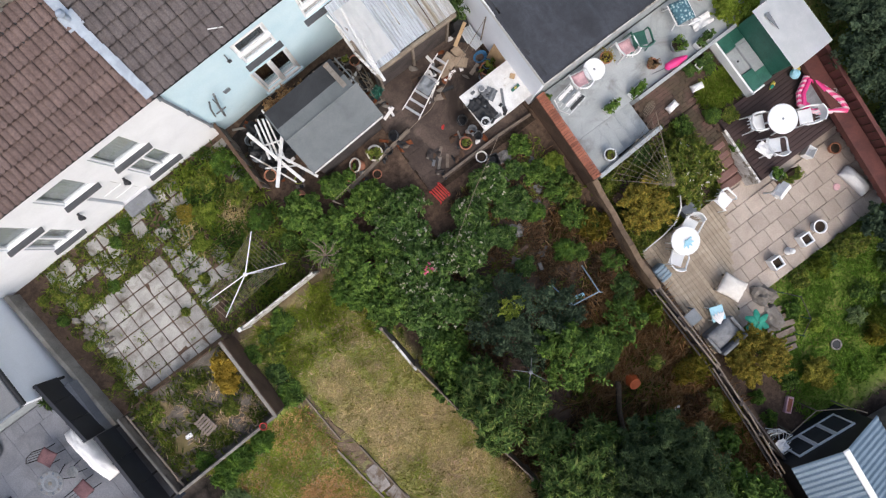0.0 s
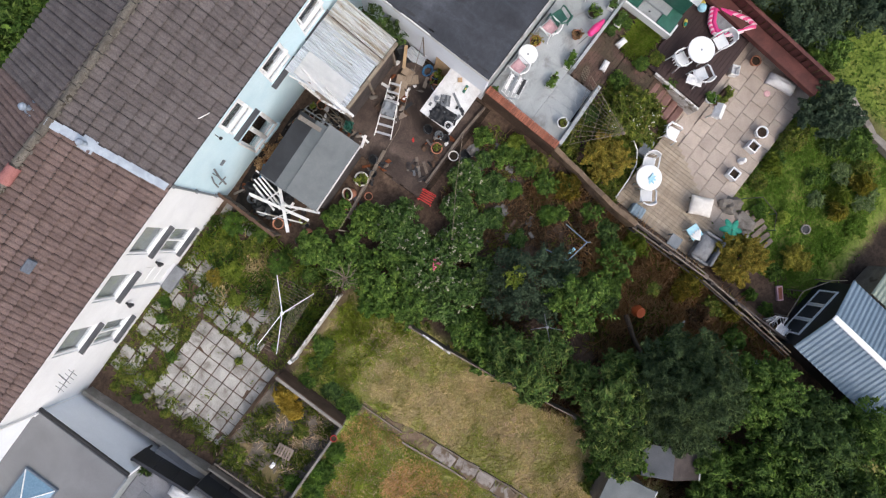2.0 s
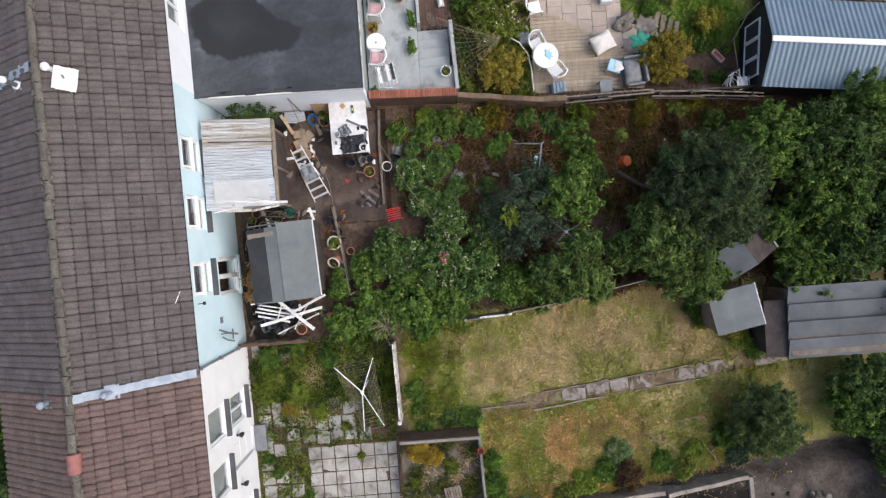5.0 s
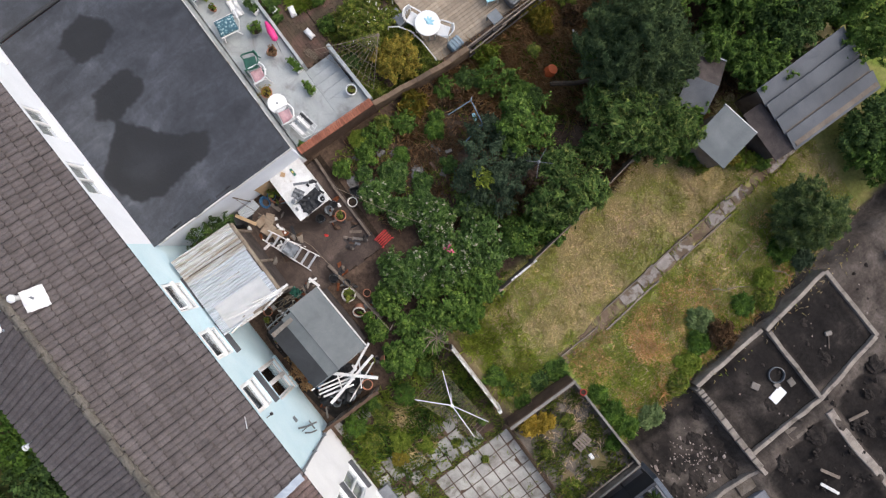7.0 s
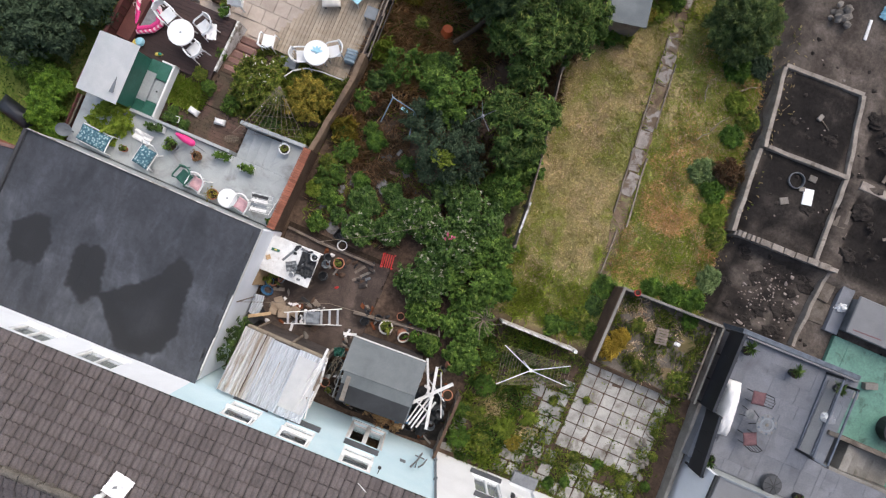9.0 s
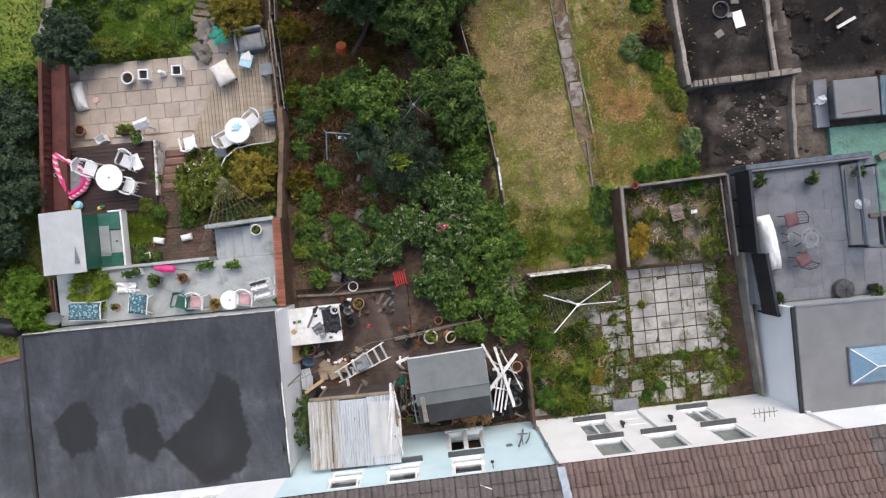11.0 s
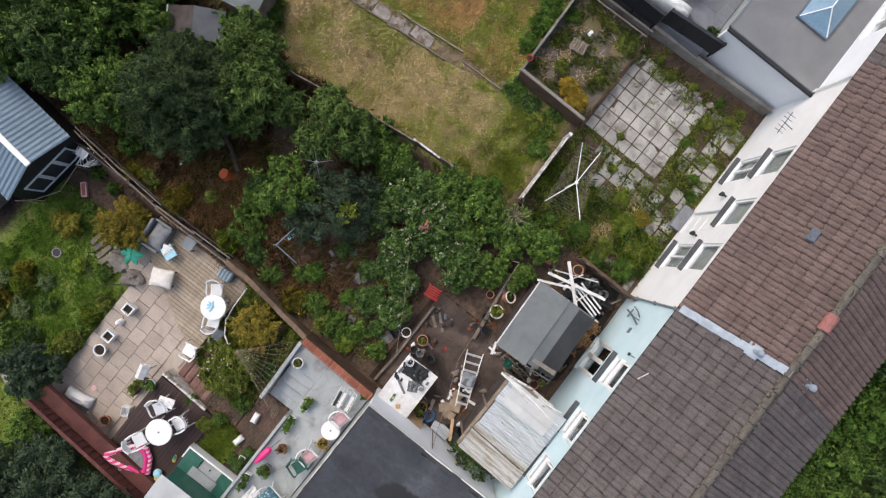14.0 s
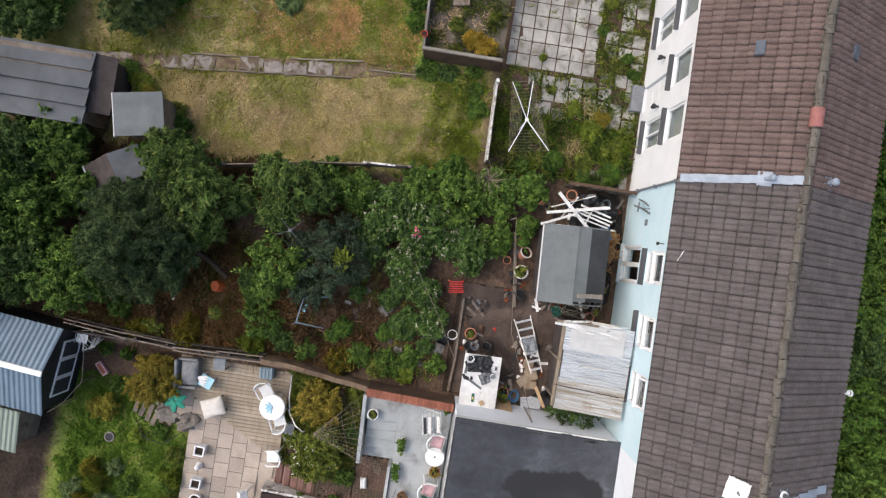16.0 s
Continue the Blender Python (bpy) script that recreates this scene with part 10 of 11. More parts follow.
for x, y in ((5.85, -1.0), (6.0, -3.1)):
    sk = thing("tile_vent", HOUSE @ pose(x, y, roof_z(y)), "dark blue-grey box vent on the tiled roof", "roof vent", "tile vents")
    part("hood", box(-0.17, -0.11, 0.02, 0.17, 0.11, 0.12, 0.015), SLATE_METAL, sk, at=pose(0, 0, 0, -SLOPE if y > RIDGE_Y else SLOPE, 0, 0))
    part("cover", box(-0.12, -0.07, 0.12, 0.12, 0.07, 0.128, 0.003), SLATE_METAL, sk, at=pose(0, 0, 0, -SLOPE if y > RIDGE_Y else SLOPE, 0, 0))
wv2 = thing("flue_terminal", HOUSE @ pose(-4.62, -1.72, roof_z(-1.72)), "white flue with crumpled white flashing on the roof", "flue")
part("apron", cloth(0.52, 0.5, 30, 0.07, 10, 4), WHITE_CLOTH, wv2, at=pose(0.1, 0.08, 0.06, -SLOPE, 0, -12))
part("pipe", tube([(-0.12, -0.16, 0), (-0.12, -0.16, 0.34)], 0.06, sides=12), WHITE_PLASTIC, wv2)
part("cowl", lathe([(0, 0.31), (0.09, 0.33), (0.1, 0.4), (0.05, 0.46), (0, 0.47)], 14), WHITE_PLASTIC, wv2, at=pose(-0.12, -0.16, 0))
part("strap", box(-0.12, -0.03, 0.13, 0.12, 0.02, 0.15, 0.005), STEEL, wv2, "dark metal strap", at=pose(0.02, -0.02, 0.0, -SLOPE, 0, 25))
rfl = thing("boiler_flue", HOUSE @ pose(-2.15, -4.6, 4.45), "white boiler flue pipe under the rear eaves", "flue")
part("pipe", tube([(0, 0, 0), (0, -0.34, 0.02)], 0.06, sides=12), WHITE_PLASTIC, rfl)
part("collar", lathe([(0.06, 0), (0.085, 0), (0.085, 0.04), (0.06, 0.04), (0.06, 0)], 14), WHITE_PLASTIC, rfl, at=pose(0, -0.36, 0.02, 90, 0, 0))
rdt = thing("new_ridge_tile", HOUSE @ pose(4.2, RIDGE_Y, RIDGE_Z + 0.06), "bright red replacement ridge tile", "ridge tile")
part("tile", lathe([(0.15, -0.22), (0.15, 0.22), (0.13, 0.22), (0.13, -0.22), (0.15, -0.22)], 16), RIDGE_NEW, rdt, at=pose(0, 0, -0.02, 0, 90, 0))
rod = thing("roof_rod", HOUSE @ pose(0.74, 0.0, roof_z(0.0) + 0.05, -SLOPE, 0, 84), "thin pale rod lying on the tiles", "rod")
part("rod", tube([(-0.02, -0.16, 0.02), (0.02, 0.16, 0.02)], 0.012, sides=5), WHITE_PLASTIC, rod)

# ---- raised bed, lawn and lower garden ----
pal = thing("timber_crate", pose(7.83, 0.15, 0.49, 0, 0, 10), "small broken timber pallet in the raised bed", "pallet")
for k in range(6):
    part("slat", box(-0.2, -0.26 + 0.09 * k, 0.08, 0.2, -0.19 + 0.09 * k, 0.1, 0.003), TIMBER, pal)
for x in (-0.17, 0.13):
    part("bearer", box(x, -0.27, 0, x + 0.05, 0.26, 0.08, 0.004), TIMBER, pal)
rg2 = thing("white_rag", pose(8.41, 0.12, 0.49), "white rag on the bed's soil", "rag")
part("cloth", cloth(0.2, 0.12, 41, 0.06, 5), WHITE_CLOTH, rg2)
flower_pot(6.4, 1.1, 0.918, 0.1, 0.16, RED_PLASTIC, "bright red plastic pot on the wall", None, 60)
for i in range(22):
    x, y = 9.0 + RB.uniform(-0.3, 0.25), -3.3 + RB.uniform(-1.3, 0.7)
    s = RB.uniform(0.06, 0.14)
    bk = thing("rubble_stone", pose(x, y, 0.0, 0, 0, i * 47), "broken stone by the concrete wall", "stone", "rubble by the wall")
    part("stone", lump(s, s * 0.8, s, 0.3, i, 1), STONE, bk)
for i, (x, y, s) in enumerate(((-2.28, 1.03, 0.27), (-3.09, -0.4, 0.25), (-2.54, -0.2, 0.27), (-3.49, 0.41, 0.2), (-2.79, -0.82, 0.24), (-3.86, -0.22, 0.2), (-3.3, -0.85, 0.22), (-2.63, 1.98, 0.2), (-3.1, 1.3, 0.12), (-1.3, 1.3, 0.13), (-2.75, 0.3, 0.14), (6.62, -1.0, 0.27), (-3.55, -0.1, 0.15), (-3.3, 0.75, 0.14))):
    sn = thing("stone", pose(x, y, float(ground_z(x, y)) - 0.02, 0, 0, i * 53), "flat grey stone on dark soil", "stone", "garden stones")
    part("stone", lump(s, s * 0.8, s * 0.4, 0.25, i + 20, 3), GREY_STONE, sn)
for i in range(10):
    x, y = -1.9 + RB.uniform(-0.5, 0.4), 1.95 + RB.uniform(-0.5, 0.5)
    bk = thing("loose_brick", pose(x, y, float(ground_z(x, y)) + 0.02, 0, RB.uniform(-8, 8), i * 37), "brown loose brick on the soil", "brick", "loose bricks")
    part("brick", box(-0.11, -0.055, 0, 0.11, 0.055, 0.07, 0.006), BROWN_WALL if i % 2 else STONE, bk)
sw = thing("swing_frame", pose(0, 0, 0), "blue tubular frame collapsed in the weeds", "frame")
for a, b in (((-3.12, 3.77, 0.35), (-2.31, 3.63, 0.4)), ((-2.31, 3.63, 0.4), (-2.17, 2.85, 0.1)), ((-3.12, 3.77, 0.35), (-3.23, 2.95, 0.0)), ((-2.31, 3.63, 0.4), (-2.0, 3.3, 0.0)), ((-3.12, 3.77, 0.35), (-3.3, 4.0, -0.2))):
    part("tube", tube([a, b], 0.02, sides=6), BLUE_GREY, sw)
part("seat", box(-0.13, -0.05, 0, 0.13, 0.05, 0.04, 0.01), SKY_BLUE, sw, at=pose(-2.62, 3.55, 0.3, 0, 0, -15))
orp = thing("orange_tub", pose(-2.42, 6.62, float(ground_z(-2.42, 6.62)) + 0.3, 158, 10, 20), "orange tub tipped over in dead bracken", "tub")
part("tub", lathe([(0, 0), (0.17, 0), (0.22, 0.3), (0.2, 0.3), (0.15, 0.03), (0, 0.03)], 16), ORANGE, orp)
wsx = thing("white_rag", pose(-3.0, 8.0, float(ground_z(-3.0, 8.0)) + 0.1, 0, 0, 30), "pale scrap of plastic in the bracken", "scrap")
part("sheet", cloth(0.22, 0.1, 50, 0.06, 5), WHITE_CLOTH, wsx)
wbk = thing("white_bucket", pose(-3.4, 10.8, -0.3), "upturned white bucket under the trees", "bucket")
part("body", lathe([(0.16, 0), (0.13, 0.3), (0, 0.31)], 16), WHITE_PLASTIC, wbk)
part("rim", lathe([(0.15, 0), (0.175, 0), (0.175, 0.03), (0.15, 0.03), (0.15, 0)], 16), WHITE_PLASTIC, wbk)
log = thing("fallen_log", pose(0, 0, 0), "grey fallen branch across the soil", "log")
part("branch", tube([(-2.1, 6.3, -0.15), (-1.6, 7.0, -0.1), (-1.2, 7.9, -0.1), (-1.0, 8.8, -0.15)], 0.09, 0.05, 8), BARK, log)
dst = thing("dead_bush", pose(2.35, -1.6, 0), "bare pale twigs of a dead bush", "dead bush")
for k in range(24):
    a, e = RB.uniform(0, 6.28), RB.uniform(0.5, 1.2)
    part("twig", tube([(0, 0, 0.8), (0.25 * math.cos(a), 0.25 * math.sin(a), 1.0 + 0.15 * e), (0.5 * e * math.cos(a + 0.3), 0.5 * e * math.sin(a + 0.3), 1.1 + 0.2 * e)], 0.012, 0.004, 4), PALE_TWIG, dst)
part("stem", tube([(0, 0, -0.1), (0, 0, 0.85)], 0.04, 0.025, 6), PALE_TWIG, dst)
for i, (x, y, a, L) in enumerate(((7.6, 8.9, 35, 0.7), (6.75, 6.8, 50, 0.5), (7.1, 7.4, 60, 0.8), (6.3, 8.2, 100, 0.6))):
    bs2 = thing("branch", pose(x, y, float(ground_z(x, y)) + 0.12, 0, 4, a), "pale dead branch lying in rough grass", "branch", "dead branches")
    part("wood", tube([(-L / 2, 0, 0), (0, 0.05, 0.03), (L / 2, 0, 0)], 0.022, 0.012, 6), PALE_TWIG, bs2)
plant("dead_fern", 8.0, 6.0, [(0, 0, 0.25, 0.35, 0.35, 0.2)], RUSSET, "brown collapsed fern at the plot's edge", "fern", 0.3, 0.07, 720, 0.3, 20, 40, 0.02, needles=True)
for i, (x, y) in enumerate(((-4.2, 2.3), (-3.7, 3.4), (-3.9, 7.3), (-3.5, 8.3))):
    plant("dead_fern", x, y, [(0, 0, 0.2, 0.35, 0.35, 0.2)], RUSSET if i % 2 else GOLD, "collapsed brown fern on dark soil", "fern", 0.28, 0.07, 730 + i, 0.3, 16, 34, 0.015, needles=True, group="dead ferns")

# ---- sheds at the far end ----
gs = thing("small_shed", pose(0, 0, 0), "small shed with a grey felt roof beside the lawn", "shed")
part("body", box(-0.56, -0.6, -0.7, 0.56, 0.6, 1.1, 0.01), TIMBER, gs, at=pose(2.55, 9.28, 0, 0, 0, 12))
part("roof", slab_roof(-0.66, 0.66, -0.72, 1.12, 0.72, 1.28, 0.04), FELT_GREY, gs, at=pose(2.55, 9.3, 0, 0, 0, 12))
part("bargeboard", box(-0.68, 0.72, 1.14, 0.66, 0.75, 1.28, 0.005), WHITE_WOOD, gs, at=pose(2.55, 9.3, 0, 0, 0, 12))
ds = thing("small_shed", pose(0, 0, 0), "tumbledown dark shed half hidden by trees", "shed")
part("body", box(-0.4, -0.75, -0.7, 0.4, 0.75, 0.9, 0.01), TIMBER, ds, at=pose(0.78, 9.9, -0.15, 0, 0, 32))
part("roof_front", slab_roof(-0.5, 0.5, -0.9, 0.95, 0.0, 1.2, 0.04), FIBRE_SHEET, ds, at=pose(0.78, 9.9, -0.15, 0, 0, 32))
part("roof_back", slab_roof(-0.5, 0.5, 0.9, 0.95, 0.0, 1.2, 0.04), DARK_WOOD, ds, at=pose(0.78, 9.9, -0.15, 0, 0, 32))
part("bargeboard", tube([(-0.5, 0.92, 0.97), (0.5, 0.92, 0.97)], 0.025, sides=6), WHITE_WOOD, ds, at=pose(0.78, 9.9, -0.15, 0, 0, 32))
bg = thing("large_shed", pose(0, 0, 0, 0, 0, 0), "long shed roofed with overlapping grey fibre sheets", "shed")
for k in range(4):
    x0 = 1.98 + 0.56 * k
    part("roof_sheet", slab_roof(x0 - 0.02, x0 + 0.62, 10.95, 1.22 - 0.03 * k, 14.3, 1.22 - 0.03 * k, 0.03), FIBRE_SHEET, bg, at=pose(x0, 0, 1.22) @ pose(0, 0, 0, 0, 13, 0) @ pose(-x0, 0, -1.22))
part("body", box(2.05, 11.05, -0.9, 4.15, 14.25, 1.05), TIMBER, bg)
part("porch_roof", slab_roof(2.4, 4.2, 10.4, 0.75, 11.0, 0.95, 0.03), DARK_WOOD, bg)
part("porch_wall", box(2.5, 10.5, -0.7, 4.1, 10.56, 0.72), DARK_WOOD, bg)
# blue-roofed summerhouse
bh = thing("summerhouse", pose(-5.66, 10.85, -1.1, 0, 0, -6), "black summerhouse with a blue ribbed metal roof", "summerhouse")
part("body", box(-1.35, 0.12, -0.4, 1.2, 4.5, 1.95), BLACK_PLASTIC, bh)
part("gable", ([(-1.38, 0.08, -0.4), (1.22, 0.08, -0.4), (1.22, 0.08, 1.98), (0, 0.08, 2.5), (-1.38, 0.08, 1.9), (-1.38, 0.13, -0.4), (1.22, 0.13, -0.4), (1.22, 0.13, 1.98), (0, 0.13, 2.5), (-1.38, 0.13, 1.9)], [(0, 1, 2, 3, 4), (9, 8, 7, 6, 5), (0, 5, 6, 1), (1, 6, 7, 2), (2, 7, 8, 3), (3, 8, 9, 4), (4, 9, 5, 0)]), BLACK_PLASTIC, bh)


def ribbed(x0, z0, x1, z1, y0, y1, pitch, mat_):
    bm = bmesh.new()
    kk = int((y1 - y0) / pitch) * 4
    rows = []
    for i in range(kk + 1):
        y = y0 + (y1 - y0) * i / kk
        lift = 0.03 if i % 4 in (1, 2) else 0.0
        rows.append([bm.verts.new((x, y, z + lift)) for x, z in ((x0, z0), (x1, z1))])
    for q0, q1 in zip(rows, rows[1:]):
        bm.faces.new((q0[0], q0[1], q1[1], q1[0]))
    bmesh.ops.recalc_face_normals(bm, faces=bm.faces)
    return bm


part("roof_slope", ribbed(0.0, 2.58, 1.32, 2.02, -0.02, 4.6, 0.16, BLUE_SHEET), BLUE_SHEET, bh)
part("roof_slope", ribbed(-1.48, 1.95, 0.0, 2.58, -0.02, 4.6, 0.16, BLUE_SHEET), BLUE_SHEET, bh)
part("ridge_cap", box(-0.09, -0.05, 2.57, 0.09, 4.6, 2.63, 0.02), WHITE_PLASTIC, bh)
for k in range(3):
    x0 = -0.95 + 0.62 * k
    w2 = part("window", box(x0, 0.06, 0.75, x0 + 0.5, 0.075, 1.6), FELT_DARK, bh)
    bm = bmesh.new()
    for a, b, c, d in ((x0 - 0.05, x0, 0.7, 1.65), (x0 + 0.5, x0 + 0.55, 0.7, 1.65), (x0, x0 + 0.5, 0.7, 0.75), (x0, x0 + 0.5, 1.6, 1.65)):
        box(a, 0.03, c, b, 0.075, d, bm=bm)
    part("window_frame", bm, WHITE_PVC, w2)
gh = thing("green_lean_to", pose(-7.7, 12.0, -1.0, 0, 0, -6), "lean-to with a faded green ribbed roof", "lean-to")
part("roof", ribbed(-0.9, 1.4, 0.55, 1.75, -0.2, 3.0, 0.16, GREEN_SHEET), GREEN_SHEET, gh)
part("body", box(-0.75, 0, -0.5, 0.5, 2.8, 1.35), TIMBER, gh)
wr = thing("wire_tangle", pose(-4.75, 10.35, -0.4), "tangle of white wire racks and twigs", "wire rack")
for k in range(14):
    a = RB.uniform(0, 6.28)
    part("wire", tube([(RB.uniform(-0.2, 0.2), RB.uniform(-0.3, 0.2), RB.uniform(0.2, 0.7)), (0.35 * math.cos(a), 0.3 * math.sin(a), RB.uniform(0.3, 0.8)), (0.3 * math.cos(a + 1), 0.35 * math.sin(a + 1), RB.uniform(0.1, 0.7))], 0.014, sides=5), WHITE_WOOD, wr)
part("sheet", cloth(0.3, 0.35, 60, 0.1, 6), WHITE_CLOTH, wr, at=pose(0.05, 0.1, 0.6))
gr = thing("garden_rail", pose(0, 0, 0), "thin pale rail curving before the summerhouse", "rail")
part("rail", tube([(-4.9, 10.5, 0.0), (-5.2, 10.44, 0.05), (-6.15, 10.36, 0.05), (-6.98, 10.9, 0.05), (-7.3, 11.3, 0.05)], 0.015, sides=6), PALE_TWIG, gr)
for x, y in ((-5.2, 10.44), (-6.15, 10.36), (-6.98, 10.9)):
    part("post", tube([(x, y, -1.0), (x, y, 0.05)], 0.02, sides=6), PALE_TWIG, gr)

# ---- raised terrace and building plot ----
cov = thing("covered_barbecue", pose(10.34, -1.08, TER_Z, 0, 0, 7.5), "long object under a white weatherproof cover", "cover")
part("cover", puff(0.48, 1.72, 0.62, 3, k=18, wrinkle=0.035), WHITE_CLOTH, cov, smooth=True)
for i, (x, y, rz) in enumerate(((11.05, -0.42, 100), (11.3, -1.68, 25))):
    ch = thing("bistro_chair", pose(x, y, TER_Z, 0, 0, rz), "black metal chair with a dull red seat", "chair", "bistro chairs")
    part("seat", puff(0.42, 0.4, 0.06, i), DULL_RED, ch, smooth=True, at=pose(0, 0, 0.43))
    for a in (-1, 1):
        for b in (-1, 1):
            part("leg", tube([(a * 0.16, b * 0.16, 0), (a * 0.15, b * 0.15, 0.44)], 0.012, sides=6), BLACK_PLASTIC, ch)
    part("backrest", tube([(-0.18, -0.18, 0.44), (-0.17, -0.24, 0.82), (0.0, -0.27, 0.88), (0.17, -0.24, 0.82), (0.18, -0.18, 0.44)], 0.014, sides=6), BLACK_PLASTIC, ch)
    for k in range(3):
        part("back_bar", tube([(-0.09 + 0.09 * k, -0.19, 0.44), (-0.09 + 0.09 * k, -0.25, 0.84)], 0.008, sides=5), BLACK_PLASTIC, ch)
fpt = thing("mosaic_table", pose(11.46, -1.06, TER_Z), "round grey mosaic bistro table", "table")
part("tabletop", lathe([(0, 0.7), (0.3, 0.7), (0.33, 0.69), (0.33, 0.67), (0, 0.67)], 28), STEEL, fpt)
part("ring", lathe([(0.16, 0.704), (0.22, 0.704), (0.22, 0.7), (0.16, 0.7), (0.16, 0.704)], 24), GREY_PLASTIC, fpt)
part("centre", lathe([(0, 0.71), (0.05, 0.705), (0.055, 0.7)], 12), STONE, fpt)
for k in range(10):
    part("tile", box(0.235, -0.03, 0.7, 0.3, 0.03, 0.705, 0.002), GREY_STONE if k % 2 else SLATE_METAL, fpt, at=pose(0, 0, 0, 0, 0, 36 * k))
stl = thing("bistro_stool", pose(11.02, -0.98, TER_Z), "small round dark metal stool", "stool")
part("seat", lathe([(0, 0.42), (0.13, 0.42), (0.15, 0.41), (0.15, 0.39), (0, 0.39)], 20), STEEL, stl)
for k in range(3):
    part("leg", tube([(0.1 * math.cos(k * 2.1), 0.1 * math.sin(k * 2.1), 0.4), (0.17 * math.cos(k * 2.1), 0.17 * math.sin(k * 2.1), 0)], 0.012, sides=6), BLACK_PLASTIC, stl)
for a in range(3):
    part("leg", tube([(0.22 * math.cos(a * 2.1), 0.22 * math.sin(a * 2.1), 0.68), (0.06 * math.cos(a * 2.1), 0.06 * math.sin(a * 2.1), 0.35), (0.26 * math.cos(a * 2.1), 0.26 * math.sin(a * 2.1), 0)], 0.012, sides=6), BLACK_PLASTIC, fpt)
for i, (x, y) in enumerate(((10.24, 0.8), (11.92, 0.74), (13.4, 0.84), (10.55, -2.78), (13.6, -2.8))):
    yp = flower_pot(x, y, TER_Z + 0.002, 0.15, 0.24, BLACK_PLASTIC, "black pot with a small spiky yucca", None, 70 + i, group="terrace pots")
    RY = np.random.default_rng(70 + i)
    n_ = 34
    az, el = RY.uniform(0, 2 * np.pi, n_), RY.uniform(0.15, 1.2, n_)
    out = np.stack([np.cos(az) * np.cos(el), np.sin(az) * np.cos(el), np.sin(el)], -1)
    part("leaf_rosette", quads_mesh("leaf_rosette", leaf_quads(np.array([0.1, 0.04, 0.34]) + out * 0.15, np.array([0, 0, 1.0]) - out * 0.3, RY.uniform(0.22, 0.36, n_), 0.12, RY, 0.3, along=out * 6.0)), DARK, yp)
bn = thing("round_hamper", pose(12.66, -2.75, TER_Z), "dark woven round basket on the terrace", "basket")
part("basket", lathe([(0, 0), (0.27, 0), (0.33, 0.12), (0.3, 0.24), (0, 0.3)], 20), SLATE, bn)
for k in range(8):
    part("rib", tube([(0.02 * math.cos(k * 0.785), 0.02 * math.sin(k * 0.785), 0.305), (0.29 * math.cos(k * 0.785), 0.29 * math.sin(k * 0.785), 0.25)], 0.008, sides=5), BLACK_PLASTIC, bn)
cv = thing("grey_store", pose(0, 0, 0), "low grey-roofed store beside the building plot", "store")
part("body", box(13.55, 2.75, -0.85, 17.9, 3.85, 0.2), STEEL, cv)
part("roof", box(13.42, 2.68, 0.2, 14.9, 3.95, 0.3, 0.03), GREY_ROOF, cv)
part("roof_sheet", sheet_roof(14.92, 18, 2.68, 0.3, 3.95, 0.36, 0.2, 0.02), BLUE_GREY, cv)
part("red_strip", box(-0.5, -0.02, 0.302, 0.5, 0.02, 0.306), DULL_RED, cv, "faded red streak", at=pose(14.1, 2.86, 0, 0, 0, 3))
tagged(part("slate_pad", box(13.08, 2.52, -0.9, 13.52, 4.3, -0.2, 0.01), SLAB_SLATE), "small blue-grey paved pad by the store", "pad", kind="structure")
wbk2 = thing("white_sack", pose(13.28, 3.42, -0.2, 0, 0, 30), "crumpled white sack beside the store", "sack")
part("sack", lump(0.17, 0.15, 0.2, 0.3, 14, 3), WHITE_CLOTH, wbk2)
wsheet = thing("white_board", pose(10.73, 6.33, -0.13, 0, 0, 12), "white board lying on dark earth", "board")
part("board", box(-0.17, -0.27, 0, 0.17, 0.27, 0.03, 0.004), WHITE_PLASTIC, wsheet)
tyr = thing("hoop", pose(10.15, 6.68, -0.14), "thin dark steel hoop on dark earth", "hoop")
part("ring", lathe([(0.24, 0), (0.27, 0.0), (0.275, 0.09), (0.255, 0.1), (0.245, 0.09), (0.24, 0)], 28), STEEL, tyr)
for i, (x, y, w) in enumerate(((10.65, 6.95, 0.13), (10.45, 6.5, 0.1), (10.05, 5.9, 0.14))):
    sq = thing("broken_slab", pose(x, y, -0.14, 0, 0, 15 * i), "small broken grey slab on dark earth", "slab", "broken slabs")
    part("slab", box(-w, -w * 0.8, 0, w, w * 0.8, 0.05, 0.01), STONE, sq)
pk = thing("pickaxe", pose(10.1, 8.87, -0.13, 0, 0, -20), "pale-handled mattock lying on the earth", "pickaxe")
part("handle", tube([(0, 0, 0.04), (0.45, -0.1, 0.03)], 0.016, sides=6), TIMBER, pk)
part("head", box(-0.12, -0.1, 0, 0.02, 0.12, 0.08, 0.01), STONE, pk)
# a T-shaped stake: the handle is its shaft, the head its crosspiece
pk = thing("tee_stake", pose(14.2, 8.57, -0.14, 0, 0, 60), "pale T-shaped stake on dark earth", "hammer")
part("handle", tube([(0, 0, 0.04), (0.6, 0, 0.03)], 0.022, sides=6), WHITE_WOOD, pk)
part("head", box(-0.06, -0.14, 0, 0.06, 0.14, 0.1, 0.01), WHITE_WOOD, pk)
